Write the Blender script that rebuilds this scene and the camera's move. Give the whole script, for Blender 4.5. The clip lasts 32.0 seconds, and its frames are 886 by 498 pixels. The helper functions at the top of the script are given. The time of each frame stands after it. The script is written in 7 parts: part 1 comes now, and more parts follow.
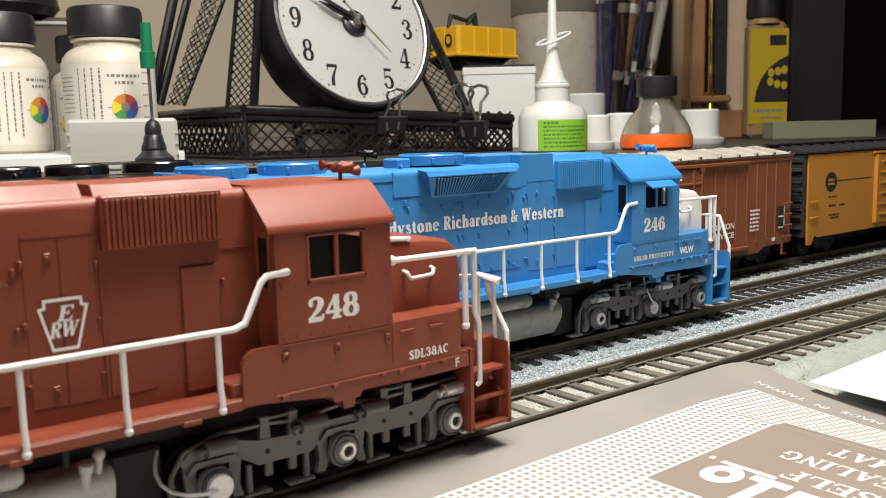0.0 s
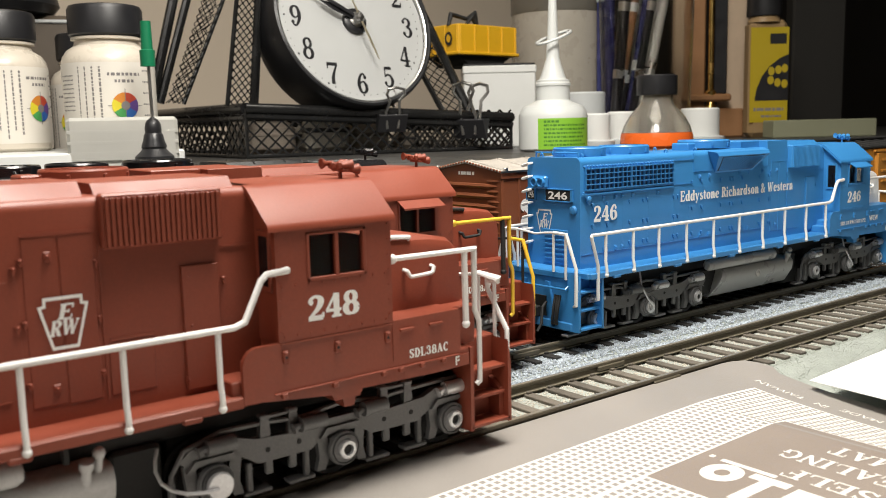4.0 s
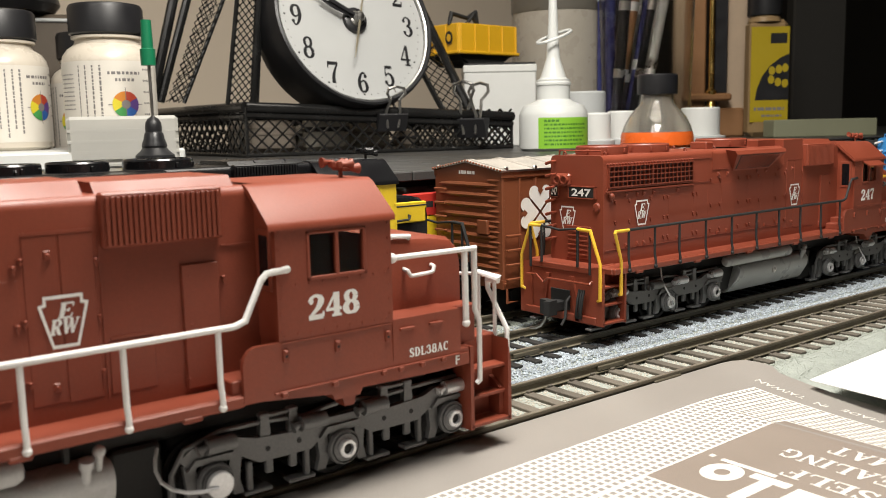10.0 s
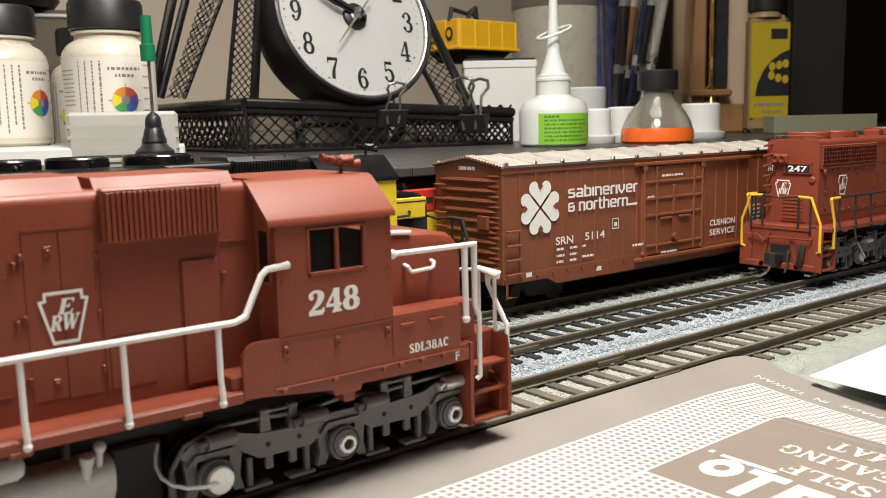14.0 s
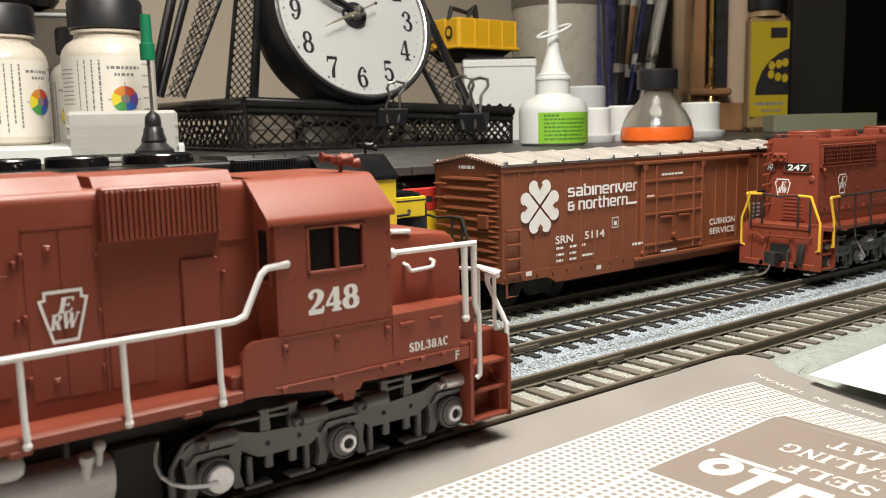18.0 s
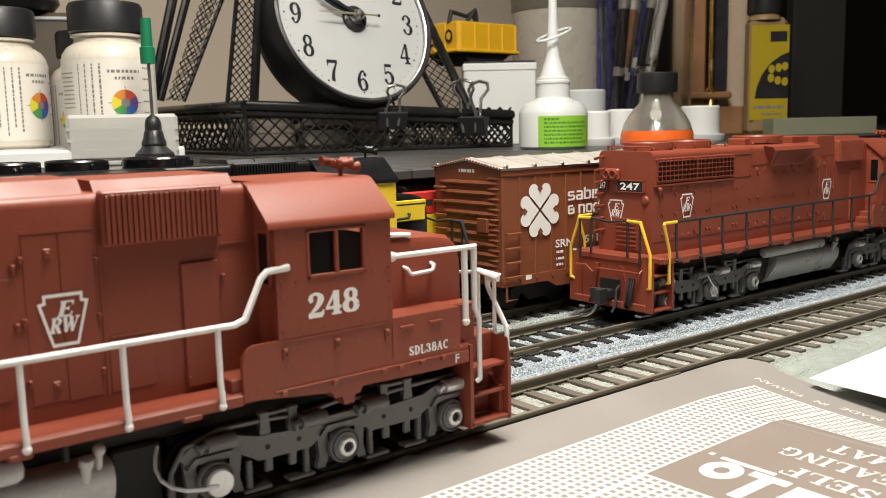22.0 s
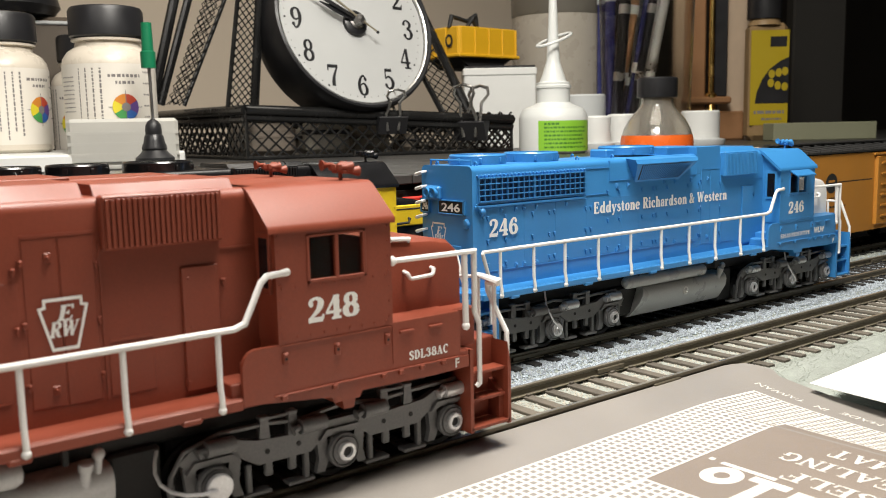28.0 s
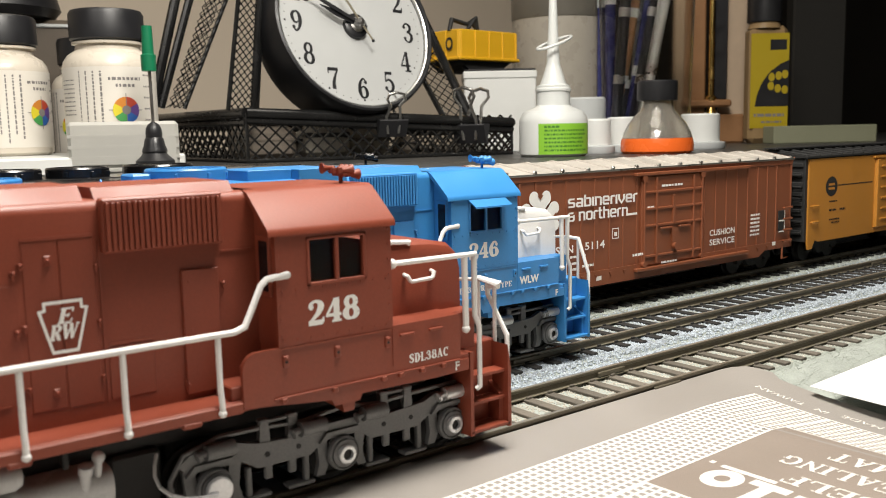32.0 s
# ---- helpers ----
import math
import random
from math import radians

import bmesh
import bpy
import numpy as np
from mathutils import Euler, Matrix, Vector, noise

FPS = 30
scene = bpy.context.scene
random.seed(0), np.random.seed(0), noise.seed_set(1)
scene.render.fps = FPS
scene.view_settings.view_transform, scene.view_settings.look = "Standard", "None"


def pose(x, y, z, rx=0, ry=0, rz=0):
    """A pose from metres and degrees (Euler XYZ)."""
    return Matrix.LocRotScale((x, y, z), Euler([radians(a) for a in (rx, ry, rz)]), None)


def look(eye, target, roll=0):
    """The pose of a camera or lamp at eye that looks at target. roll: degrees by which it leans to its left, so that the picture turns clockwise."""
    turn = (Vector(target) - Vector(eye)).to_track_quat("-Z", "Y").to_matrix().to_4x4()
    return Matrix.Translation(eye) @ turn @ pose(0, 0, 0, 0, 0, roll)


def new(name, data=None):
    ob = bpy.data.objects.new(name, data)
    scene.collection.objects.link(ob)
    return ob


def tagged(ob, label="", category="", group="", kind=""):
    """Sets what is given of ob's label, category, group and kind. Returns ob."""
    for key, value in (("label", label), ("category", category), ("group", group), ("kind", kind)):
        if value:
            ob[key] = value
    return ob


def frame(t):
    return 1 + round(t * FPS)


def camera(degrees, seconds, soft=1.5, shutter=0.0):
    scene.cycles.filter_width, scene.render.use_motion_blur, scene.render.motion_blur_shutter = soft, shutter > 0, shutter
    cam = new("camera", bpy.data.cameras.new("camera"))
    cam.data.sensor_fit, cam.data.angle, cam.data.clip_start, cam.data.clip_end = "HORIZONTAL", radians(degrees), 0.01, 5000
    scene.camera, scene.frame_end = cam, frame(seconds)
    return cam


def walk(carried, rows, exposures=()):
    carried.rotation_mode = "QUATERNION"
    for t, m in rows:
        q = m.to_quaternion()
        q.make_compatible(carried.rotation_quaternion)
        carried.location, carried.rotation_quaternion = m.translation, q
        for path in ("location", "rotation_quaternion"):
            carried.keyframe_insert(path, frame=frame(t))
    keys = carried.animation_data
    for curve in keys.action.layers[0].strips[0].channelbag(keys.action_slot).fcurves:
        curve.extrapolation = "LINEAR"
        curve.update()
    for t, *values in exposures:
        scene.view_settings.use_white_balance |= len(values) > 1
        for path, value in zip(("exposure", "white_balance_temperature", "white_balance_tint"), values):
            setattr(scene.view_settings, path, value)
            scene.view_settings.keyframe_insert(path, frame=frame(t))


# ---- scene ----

# Lengths are written in millimetres and turned into metres by MM.
MM = 0.001

# ---- camera: fixed in place, its tilt drifts a little ----
cam = camera(52.2, 32.0, soft=0.6)
cam.data.dof.use_dof = True
cam.data.dof.focus_distance, cam.data.dof.aperture_fstop = 0.252, 50.0
EYE = (-102.6, -143.0, 60.9)
AIM = [  # seconds, heading, tilt, lean (degrees)
    (0, 38.149, -7.728, -1.320),
    (0.5, 38.146, -7.821, -1.273),
    (1, 38.158, -7.697, -1.337),
    (1.5, 38.148, -7.714, -1.276),
    (2, 38.147, -7.548, -1.326),
    (2.5, 38.144, -7.612, -1.292),
    (3, 38.151, -7.606, -1.275),
    (3.5, 38.138, -7.834, -1.293),
    (5.5, 38.141, -7.764, -1.324),
    (6, 38.138, -7.825, -1.274),
    (6.5, 38.138, -7.821, -1.276),
    (7, 38.138, -7.825, -1.274),
    (7.5, 38.137, -7.912, -1.320),
    (8, 38.126, -7.819, -1.244),
    (8.5, 38.121, -7.994, -1.282),
    (9, 38.124, -7.950, -1.297),
    (9.5, 38.125, -7.874, -1.243),
    (10, 38.125, -7.874, -1.243),
    (10.5, 38.125, -7.874, -1.243),
    (11, 38.120, -8.041, -1.256),
    (11.5, 38.122, -7.981, -1.240),
    (12, 38.123, -7.928, -1.239),
    (12.5, 38.123, -7.928, -1.239),
    (13, 38.121, -8.035, -1.243),
    (13.5, 38.118, -8.143, -1.238),
    (14, 38.118, -8.132, -1.231),
    (14.5, 38.117, -8.359, -1.235),
    (16.5, 38.136, -8.144, -1.242),
    (17, 38.135, -8.204, -1.248),
    (17.5, 38.130, -8.118, -1.255),
    (18, 38.134, -8.197, -1.240),
    (18.5, 38.139, -8.140, -1.233),
    (19, 38.134, -8.110, -1.229),
    (19.5, 38.139, -8.084, -1.264),
    (20, 38.144, -8.011, -1.289),
    (20.5, 38.142, -7.926, -1.263),
    (21, 38.142, -7.926, -1.263),
    (21.5, 38.136, -7.982, -1.237),
    (22, 38.138, -7.978, -1.242),
    (22.5, 38.147, -8.034, -1.202),
    (23, 38.145, -7.934, -1.188),
    (23.5, 38.142, -7.905, -1.199),
    (24, 38.144, -7.871, -1.232),
    (24.5, 38.140, -7.825, -1.178),
    (25, 38.147, -7.825, -1.171),
    (25.5, 38.137, -7.812, -1.223),
    (27.5, 38.130, -7.682, -1.157),
    (28, 38.139, -7.693, -1.182),
    (28.5, 38.134, -7.671, -1.187),
    (29, 38.136, -7.696, -1.215),
    (29.5, 38.140, -7.665, -1.184),
    (30, 38.140, -7.603, -1.198),
    (30.5, 38.132, -7.647, -1.205),
    (31, 38.134, -7.599, -1.183),
    (31.5, 38.131, -7.561, -1.176),
    (32, 38.133, -7.508, -1.177),
]


def aim(heading, tilt, lean):
    a, b = radians(heading), radians(tilt)
    eye = Vector(EYE) * MM
    way = Vector((math.sin(a) * math.cos(b), math.cos(a) * math.cos(b), math.sin(b)))
    return look(eye, eye + way, lean)


walk(cam, [(t, aim(a, b, c)) for t, a, b, c in AIM], [(0, 0.0), (32, 0.0)])

# the train on the middle track: seconds and the way along the track in mm
TRAIN = [
    (0, -66.8),
    (0.5, -54.0),
    (1, -39.0),
    (1.5, -23.8),
    (2, -8.6),
    (2.5, 6.2),
    (3, 20.2),
    (3.5, 34.6),
    (5.5, 101.4),
    (6, 120.1),
    (6.5, 139.4),
    (7, 158.3),
    (7.5, 178.0),
    (8, 194.8),
    (8.5, 211.7),
    (9, 228.0),
    (9.5, 245.8),
    (10, 264.7),
    (10.5, 285.8),
    (11, 308.6),
    (11.5, 332.4),
    (12, 354.2),
    (12.5, 372.8),
    (13, 382.6),
    (13.5, 382.6),
    (14, 382.6),
    (14.5, 382.6),
    (16.5, 382.6),
    (17, 382.6),
    (17.5, 382.6),
    (18, 382.6),
    (18.5, 382.6),
    (19, 379.2),
    (19.5, 372.4),
    (20, 362.1),
    (20.5, 347.5),
    (21, 330.2),
    (21.5, 309.7),
    (22, 286.8),
    (22.5, 259.9),
    (23, 234.7),
    (23.5, 211.5),
    (24, 188.6),
    (24.5, 167.3),
    (25, 146.0),
    (25.5, 125.0),
    (27.5, 32.5),
    (28, 10.0),
    (28.5, -10.8),
    (29, -30.0),
    (29.5, -49.8),
    (30, -69.2),
    (30.5, -86.0),
    (31, -101.8),
    (31.5, -117.0),
    (32, -133.7),
]

# ---- light: a lamp over the bench, the dim room round it, two added fills ----
world = bpy.data.worlds.new("room_light")
scene.world = world
world.use_nodes = True
world.node_tree.nodes["Background"].inputs[0].default_value = (1.0, 0.92, 0.82, 1)
world.node_tree.nodes["Background"].inputs[1].default_value = 0.05


def area_lamp(name, at, to, size, watts, colour):
    data = bpy.data.lights.new(name, "AREA")
    data.shape, data.size, data.energy, data.color = "DISK", size * MM, watts, colour
    ob = new(name, data)
    ob.matrix_basis = look(Vector(at) * MM, Vector(to) * MM)
    return ob


area_lamp("bench_lamp", (20, -46, 385), (60, 20, 0), 160, 3.15, (1.0, 0.95, 0.87))
# added fill above the shelf, brightens the jars and roofs; no known source
area_lamp("shelf_lamp", (120, 80, 560), (70, 120, 0), 320, 1.52, (1.0, 0.93, 0.82))
# added fill from the far left, lifts the trucks and rear ends
area_lamp("room_lamp", (-900, -420, 1000), (60, 40, 20), 600, 3.9, (1.0, 0.95, 0.88))


# ---- materials ----
def material(name, colour, rough=0.5, metal=0.0, spots=0.12, size=400.0, bump=0.05, spec=0.5, alpha=1.0, trans=0.0, fine=2500.0, clear=0.0):
    """Paint or plastic with cloudy tone changes, fine grain and slight relief."""
    m = bpy.data.materials.new(name)
    m.use_nodes = True
    nt = m.node_tree
    p = nt.nodes["Principled BSDF"]
    p.inputs["Roughness"].default_value = rough
    p.inputs["Metallic"].default_value = metal
    p.inputs["Specular IOR Level"].default_value = spec
    p.inputs["Transmission Weight"].default_value = trans
    p.inputs["Coat Weight"].default_value = clear
    tc = nt.nodes.new("ShaderNodeTexCoord")
    n1 = nt.nodes.new("ShaderNodeTexNoise")
    n1.inputs["Scale"].default_value, n1.inputs["Detail"].default_value = size * 0.25, 4
    n2 = nt.nodes.new("ShaderNodeTexNoise")
    n2.inputs["Scale"].default_value, n2.inputs["Detail"].default_value = fine, 2
    for n in (n1, n2):
        nt.links.new(tc.outputs["Object"], n.inputs["Vector"])
    add = nt.nodes.new("ShaderNodeMath")
    add.operation = "ADD"
    nt.links.new(n1.outputs["Fac"], add.inputs[0])
    nt.links.new(n2.outputs["Fac"], add.inputs[1])
    ramp = nt.nodes.new("ShaderNodeMapRange")
    ramp.inputs["From Min"].default_value, ramp.inputs["From Max"].default_value = 0.6, 1.4
    ramp.inputs["To Min"].default_value, ramp.inputs["To Max"].default_value = 1 - spots, 1 + spots
    nt.links.new(add.outputs[0], ramp.inputs["Value"])
    mul = nt.nodes.new("ShaderNodeVectorMath")
    mul.operation = "SCALE"
    mul.inputs[0].default_value = colour
    nt.links.new(ramp.outputs[0], mul.inputs["Scale"])
    nt.links.new(mul.outputs[0], p.inputs["Base Color"])
    rr = nt.nodes.new("ShaderNodeMapRange")
    rr.inputs["From Min"].default_value, rr.inputs["From Max"].default_value = 0.3, 0.7
    rr.inputs["To Min"].default_value, rr.inputs["To Max"].default_value = max(0.02, rough - 0.08), min(1, rough + 0.08)
    nt.links.new(n1.outputs["Fac"], rr.inputs["Value"])
    nt.links.new(rr.outputs[0], p.inputs["Roughness"])
    if bump:
        b = nt.nodes.new("ShaderNodeBump")
        b.inputs["Strength"].default_value, b.inputs["Distance"].default_value = bump, 0.0004
        nt.links.new(n2.outputs["Fac"], b.inputs["Height"])
        nt.links.new(b.outputs[0], p.inputs["Normal"])
    return m


def vary(m, amount):
    """Lets alike pieces differ in tone by Object Info's Random."""
    nt = m.node_tree
    scale = [n for n in nt.nodes if n.type == "VECT_MATH"][0]
    info, mr, mu = nt.nodes.new("ShaderNodeObjectInfo"), nt.nodes.new("ShaderNodeMapRange"), nt.nodes.new("ShaderNodeMath")
    mr.inputs["To Min"].default_value, mr.inputs["To Max"].default_value = 1 - amount, 1 + amount
    mu.operation = "MULTIPLY"
    nt.links.new(info.outputs["Random"], mr.inputs["Value"])
    nt.links.new(scale.inputs["Scale"].links[0].from_socket, mu.inputs[0])
    nt.links.new(mr.outputs[0], mu.inputs[1])
    nt.links.new(mu.outputs[0], scale.inputs["Scale"])
    return m


def islands(m, amount):
    """Lets the joined stones of one mesh differ in tone."""
    nt = m.node_tree
    scale = [n for n in nt.nodes if n.type == "VECT_MATH"][0]
    geo, mr, mu = nt.nodes.new("ShaderNodeNewGeometry"), nt.nodes.new("ShaderNodeMapRange"), nt.nodes.new("ShaderNodeMath")
    mr.inputs["To Min"].default_value, mr.inputs["To Max"].default_value = 1 - amount, 1 + amount
    mu.operation = "MULTIPLY"
    nt.links.new(geo.outputs["Random Per Island"], mr.inputs["Value"])
    nt.links.new(scale.inputs["Scale"].links[0].from_socket, mu.inputs[0])
    nt.links.new(mr.outputs[0], mu.inputs[1])
    nt.links.new(mu.outputs[0], scale.inputs["Scale"])
    return m


def glass(name, colour, rough=0.05, ior=1.45):
    m = bpy.data.materials.new(name)
    m.use_nodes = True
    p = m.node_tree.nodes["Principled BSDF"]
    p.inputs["Base Color"].default_value = (*colour, 1)
    p.inputs["Roughness"].default_value, p.inputs["IOR"].default_value = rough, ior
    p.inputs["Transmission Weight"].default_value = 1.0
    return m


RED = material("oxide_red_paint", (0.22, 0.047, 0.024), 0.47, spots=0.1, bump=0.05, spec=0.45)
BLUE = material("bright_blue_paint", (0.038, 0.212, 0.5), 0.38, spots=0.06, bump=0.04)
# body paints darkened, for the shade behind the radiator grille bars
REDSHADE = material("shaded_red_paint", (0.05, 0.014, 0.01), 0.8, spots=0.3)
BLUESHADE = material("shaded_blue_paint", (0.011, 0.045, 0.11), 0.8, spots=0.3)
BLACK = material("black_plastic", (0.008, 0.008, 0.009), 0.22, spots=0.25)
FLATBLACK = material("flat_black_paint", (0.014, 0.014, 0.014), 0.7, spots=0.25)
GREY = material("grey_truck_paint", (0.135, 0.135, 0.136), 0.42, spots=0.2, bump=0.1)
TANK = material("silver_grey_paint", (0.34, 0.34, 0.335), 0.3, spots=0.1)
# the tank paint made lighter, for the brighter light on the front locomotive
SILVER = material("lit_silver_grey_paint", (0.52, 0.52, 0.52), 0.26, spots=0.1)
DARKTANK = material("dark_grey_paint", (0.14, 0.145, 0.15), 0.38, spots=0.1)
WHITE = material("white_rail_paint", (0.72, 0.71, 0.69), 0.4, spots=0.05)
DECAL = material("white_lettering", (0.8, 0.79, 0.76), 0.5, spots=0.06)
YELLOWRAIL = material("yellow_rail_paint", (0.75, 0.46, 0.04), 0.4, spots=0.08)
YELLOW = material("yellow_body_paint", (0.72, 0.50, 0.02), 0.4, spots=0.06)
STEELGREY = material("grey_metal_paint", (0.62, 0.62, 0.63), 0.28, metal=0.55, spots=0.15)
STEEL = material("bright_steel", (0.55, 0.54, 0.52), 0.3, metal=1.0, spots=0.1)
BROWN = material("boxcar_brown_paint", (0.205, 0.064, 0.028), 0.4, spots=0.1)
ORECAR = material("chrome_yellow_paint", (0.72, 0.40, 0.015), 0.42, spots=0.06)
ROOFGREY = material("weathered_roof_paint", (0.40, 0.37, 0.33), 0.42, spots=0.3, size=250)
ORANGE = material("orange_yellow_paint", (0.47, 0.2, 0.028), 0.5, spots=0.08)
CARTONRED = material("red_printed_card", (0.5, 0.03, 0.02), 0.5, spots=0.08)
DARKPANE = material("dark_window_pane", (0.006, 0.006, 0.007), 0.06, spots=0.1, bump=0, spec=0.35)
DARKGLASS = glass("tinted_window_glass", (0.88, 0.88, 0.86), 0.0, 1.2)


# ---- geometry helpers ----
class Geo:
    """Collects vertices and faces in mm and links them as one mesh object."""

    def __init__(self):
        self.v, self.f = [], []

    def add(self, verts, faces):
        n = len(self.v)
        self.v += [tuple(p) for p in verts]
        self.f += [tuple(i + n for i in f) for f in faces]
        return self

    def box(self, x0, x1, y0, y1, z0, z1, b=0.0):
        lo, hi = (min(x0, x1), min(y0, y1), min(z0, z1)), (max(x0, x1), max(y0, y1), max(z0, z1))
        b = min(b, *[(h - l) * 0.45 for l, h in zip(lo, hi)])
        if b <= 0:
            v = [(x, y, z) for x in (lo[0], hi[0]) for y in (lo[1], hi[1]) for z in (lo[2], hi[2])]
            return self.add(v, [(0, 1, 3, 2), (4, 6, 7, 5), (0, 4, 5, 1), (2, 3, 7, 6), (0, 2, 6, 4), (1, 5, 7, 3)])
        v, at = [], {}
        for s in [(i, j, k) for i in (0, 1) for j in (0, 1) for k in (0, 1)]:
            for ax in range(3):
                p = [(hi if s[a] else lo)[a] + (0 if a == ax else (-b if s[a] else b)) for a in range(3)]
                at[s, ax] = len(v)
                v.append(p)
        f = []
        for ax in range(3):
            o = [a for a in range(3) if a != ax]
            for side in (0, 1):
                q = []
                for i, j in ((0, 0), (1, 0), (1, 1), (0, 1)):
                    s = [0, 0, 0]
                    s[ax], s[o[0]], s[o[1]] = side, i, j
                    q.append(at[tuple(s), ax])
                f.append(q if (side == 1) == (ax != 1) else q[::-1])
            for i in (0, 1):
                for j in (0, 1):
                    a0, a1 = [0, 0, 0], [0, 0, 0]
                    a0[ax], a1[ax] = 0, 1
                    for a in (a0, a1):
                        a[o[0]], a[o[1]] = i, j
                    a0, a1 = tuple(a0), tuple(a1)
                    f.append((at[a0, o[0]], at[a1, o[0]], at[a1, o[1]], at[a0, o[1]]))
        for s in [(i, j, k) for i in (0, 1) for j in (0, 1) for k in (0, 1)]:
            f.append((at[s, 0], at[s, 1], at[s, 2]))
        return self.add(v, f)

    def prism(self, poly, axis, t0, t1):
        """poly: points in the other two axes, in the order x, y, z."""
        n, v = len(poly), []
        for t in (t0, t1):
            for a, b in poly:
                v.append({"x": (t, a, b), "y": (a, t, b), "z": (a, b, t)}[axis])
        f = [tuple(range(n))[::-1], tuple(range(n, 2 * n))]
        f += [(i, (i + 1) % n, n + (i + 1) % n, n + i) for i in range(n)]
        return self.add(v, f)

    def cyl(self, p, q, r, n=16, r2=None):
        return self.tube([p, q], r, n, r2)

    def tube(self, pts, r, n=8, r2=None):
        pts = [Vector(p) for p in pts]
        v, f, up = [], [], None
        for i, p in enumerate(pts):
            a = (pts[i] - pts[i - 1]).normalized() if i else (pts[1] - pts[0]).normalized()
            b = (pts[i + 1] - pts[i]).normalized() if i + 1 < len(pts) else a
            t = (a + b).normalized() if (a + b).length > 1e-6 else a
            if up is None:
                up = Vector((0, 0, 1)) if abs(t.z) < 0.9 else Vector((1, 0, 0))
            s = t.cross(up).normalized()
            up = s.cross(t).normalized()
            k = 1 / max(0.5, math.sqrt(max(0.0, (1 + a.dot(b)) / 2)))
            rr = r if r2 is None else r + (r2 - r) * i / (len(pts) - 1)
            for j in range(n):
                w = 2 * math.pi * (j + 0.5) / n
                v.append(p + (s * math.cos(w) + up * math.sin(w)) * rr * k)
        for i in range(len(pts) - 1):
            for j in range(n):
                f.append((i * n + j, i * n + (j + 1) % n, (i + 1) * n + (j + 1) % n, (i + 1) * n + j))
        m = (len(pts) - 1) * n
        f += [tuple(range(n))[::-1], tuple(range(m, m + n))]
        return self.add(v, f)

    def lathe(self, profile, cx, cy, n=40, axis="z", cz=0.0, closed=True):
        """profile: (radius, height) pairs from one end to the other."""
        v, f = [], []
        for r, h in profile:
            for j in range(n):
                w = 2 * math.pi * j / n
                a, b = r * math.cos(w), r * math.sin(w)
                v.append({"z": (cx + a, cy + b, cz + h), "y": (cx + a, cy + h, cz + b), "x": (cx + h, cy + a, cz + b)}[axis])
        for i in range(len(profile) - 1):
            for j in range(n):
                f.append((i * n + j, i * n + (j + 1) % n, (i + 1) * n + (j + 1) % n, (i + 1) * n + j))
        m = (len(profile) - 1) * n
        if not closed:
            return self.add(v, f)
        if profile[0][0] > 0.01:
            f.append(tuple(range(n))[::-1])
        if profile[-1][0] > 0.01:
            f.append(tuple(range(m, m + n)))
        return self.add(v, f)

    def sphere(self, c, r, n=10):
        prof = [(max(0.001, r * math.sin(math.pi * i / n)), -r * math.cos(math.pi * i / n)) for i in range(n + 1)]
        return self.lathe(prof, c[0], c[1], n + 4, cz=c[2])

    def mesh(self, name, mat, sharp=35):
        me = bpy.data.meshes.new(name)
        me.from_pydata([(x * MM, y * MM, z * MM) for x, y, z in self.v], [], self.f)
        bm = bmesh.new()
        bm.from_mesh(me)
        bmesh.ops.recalc_face_normals(bm, faces=bm.faces)
        bm.to_mesh(me)
        bm.free()
        me.polygons.foreach_set("use_smooth", [True] * len(me.polygons))
        me.set_sharp_from_angle(angle=radians(sharp))
        me.materials.append(mat)
        return me

    def obj(self, name, mat, parent=None, label="", sharp=35):
        ob = new(name, self.mesh(name, mat, sharp))
        ob.parent = parent
        if label:
            tagged(ob, label)
        return ob


def thing(name, label, category, at=(0, 0, 0), turn=0.0, group="", kind=""):
    ob = new(name)
    ob.empty_display_size = 0.005
    ob.matrix_basis = pose(at[0] * MM, at[1] * MM, at[2] * MM, 0, 0, turn)
    return tagged(ob, label, category, group, kind)


def place(me, name, parent, m=None):
    """One more object on the mesh me, under parent."""
    ob = new(name, me)
    ob.parent = parent
    if m is not None:
        ob.matrix_basis = m
    return ob


def lettering(words, height, mat, parent, at, right, up, width=None, name="lettering", slant=0.0, thick=0.05, bold=0.0):
    """Words in the built-in font as a thin mesh: at is the lower left corner, right and up the ways they run (mm)."""
    if not words:
        return None
    cu = bpy.data.curves.new(name, "FONT")
    cu.body, cu.size, cu.shear, cu.resolution_u, cu.offset = words, 1.0, slant, 3, bold
    tmp = new("tmp_text", cu)
    me = bpy.data.meshes.new_from_object(tmp.evaluated_get(bpy.context.evaluated_depsgraph_get()))
    bpy.data.objects.remove(tmp)
    co = np.array([v.co[:] for v in me.vertices])
    lo, hi = co.min(0), co.max(0)
    sy = height / (hi[1] - lo[1])
    sx = sy if width is None else width / (hi[0] - lo[0])
    r, u = Vector(right).normalized(), Vector(up).normalized()
    n = r.cross(u)
    g = Geo()
    base = Vector(at)
    for z in (thick,):
        g.v += [tuple(base + r * ((c[0] - lo[0]) * sx) + u * ((c[1] - lo[1]) * sy) + n * z) for c in co]
    g.f = [tuple(p.vertices) for p in me.polygons]
    bpy.data.meshes.remove(me)
    return g.obj(name, mat, parent)


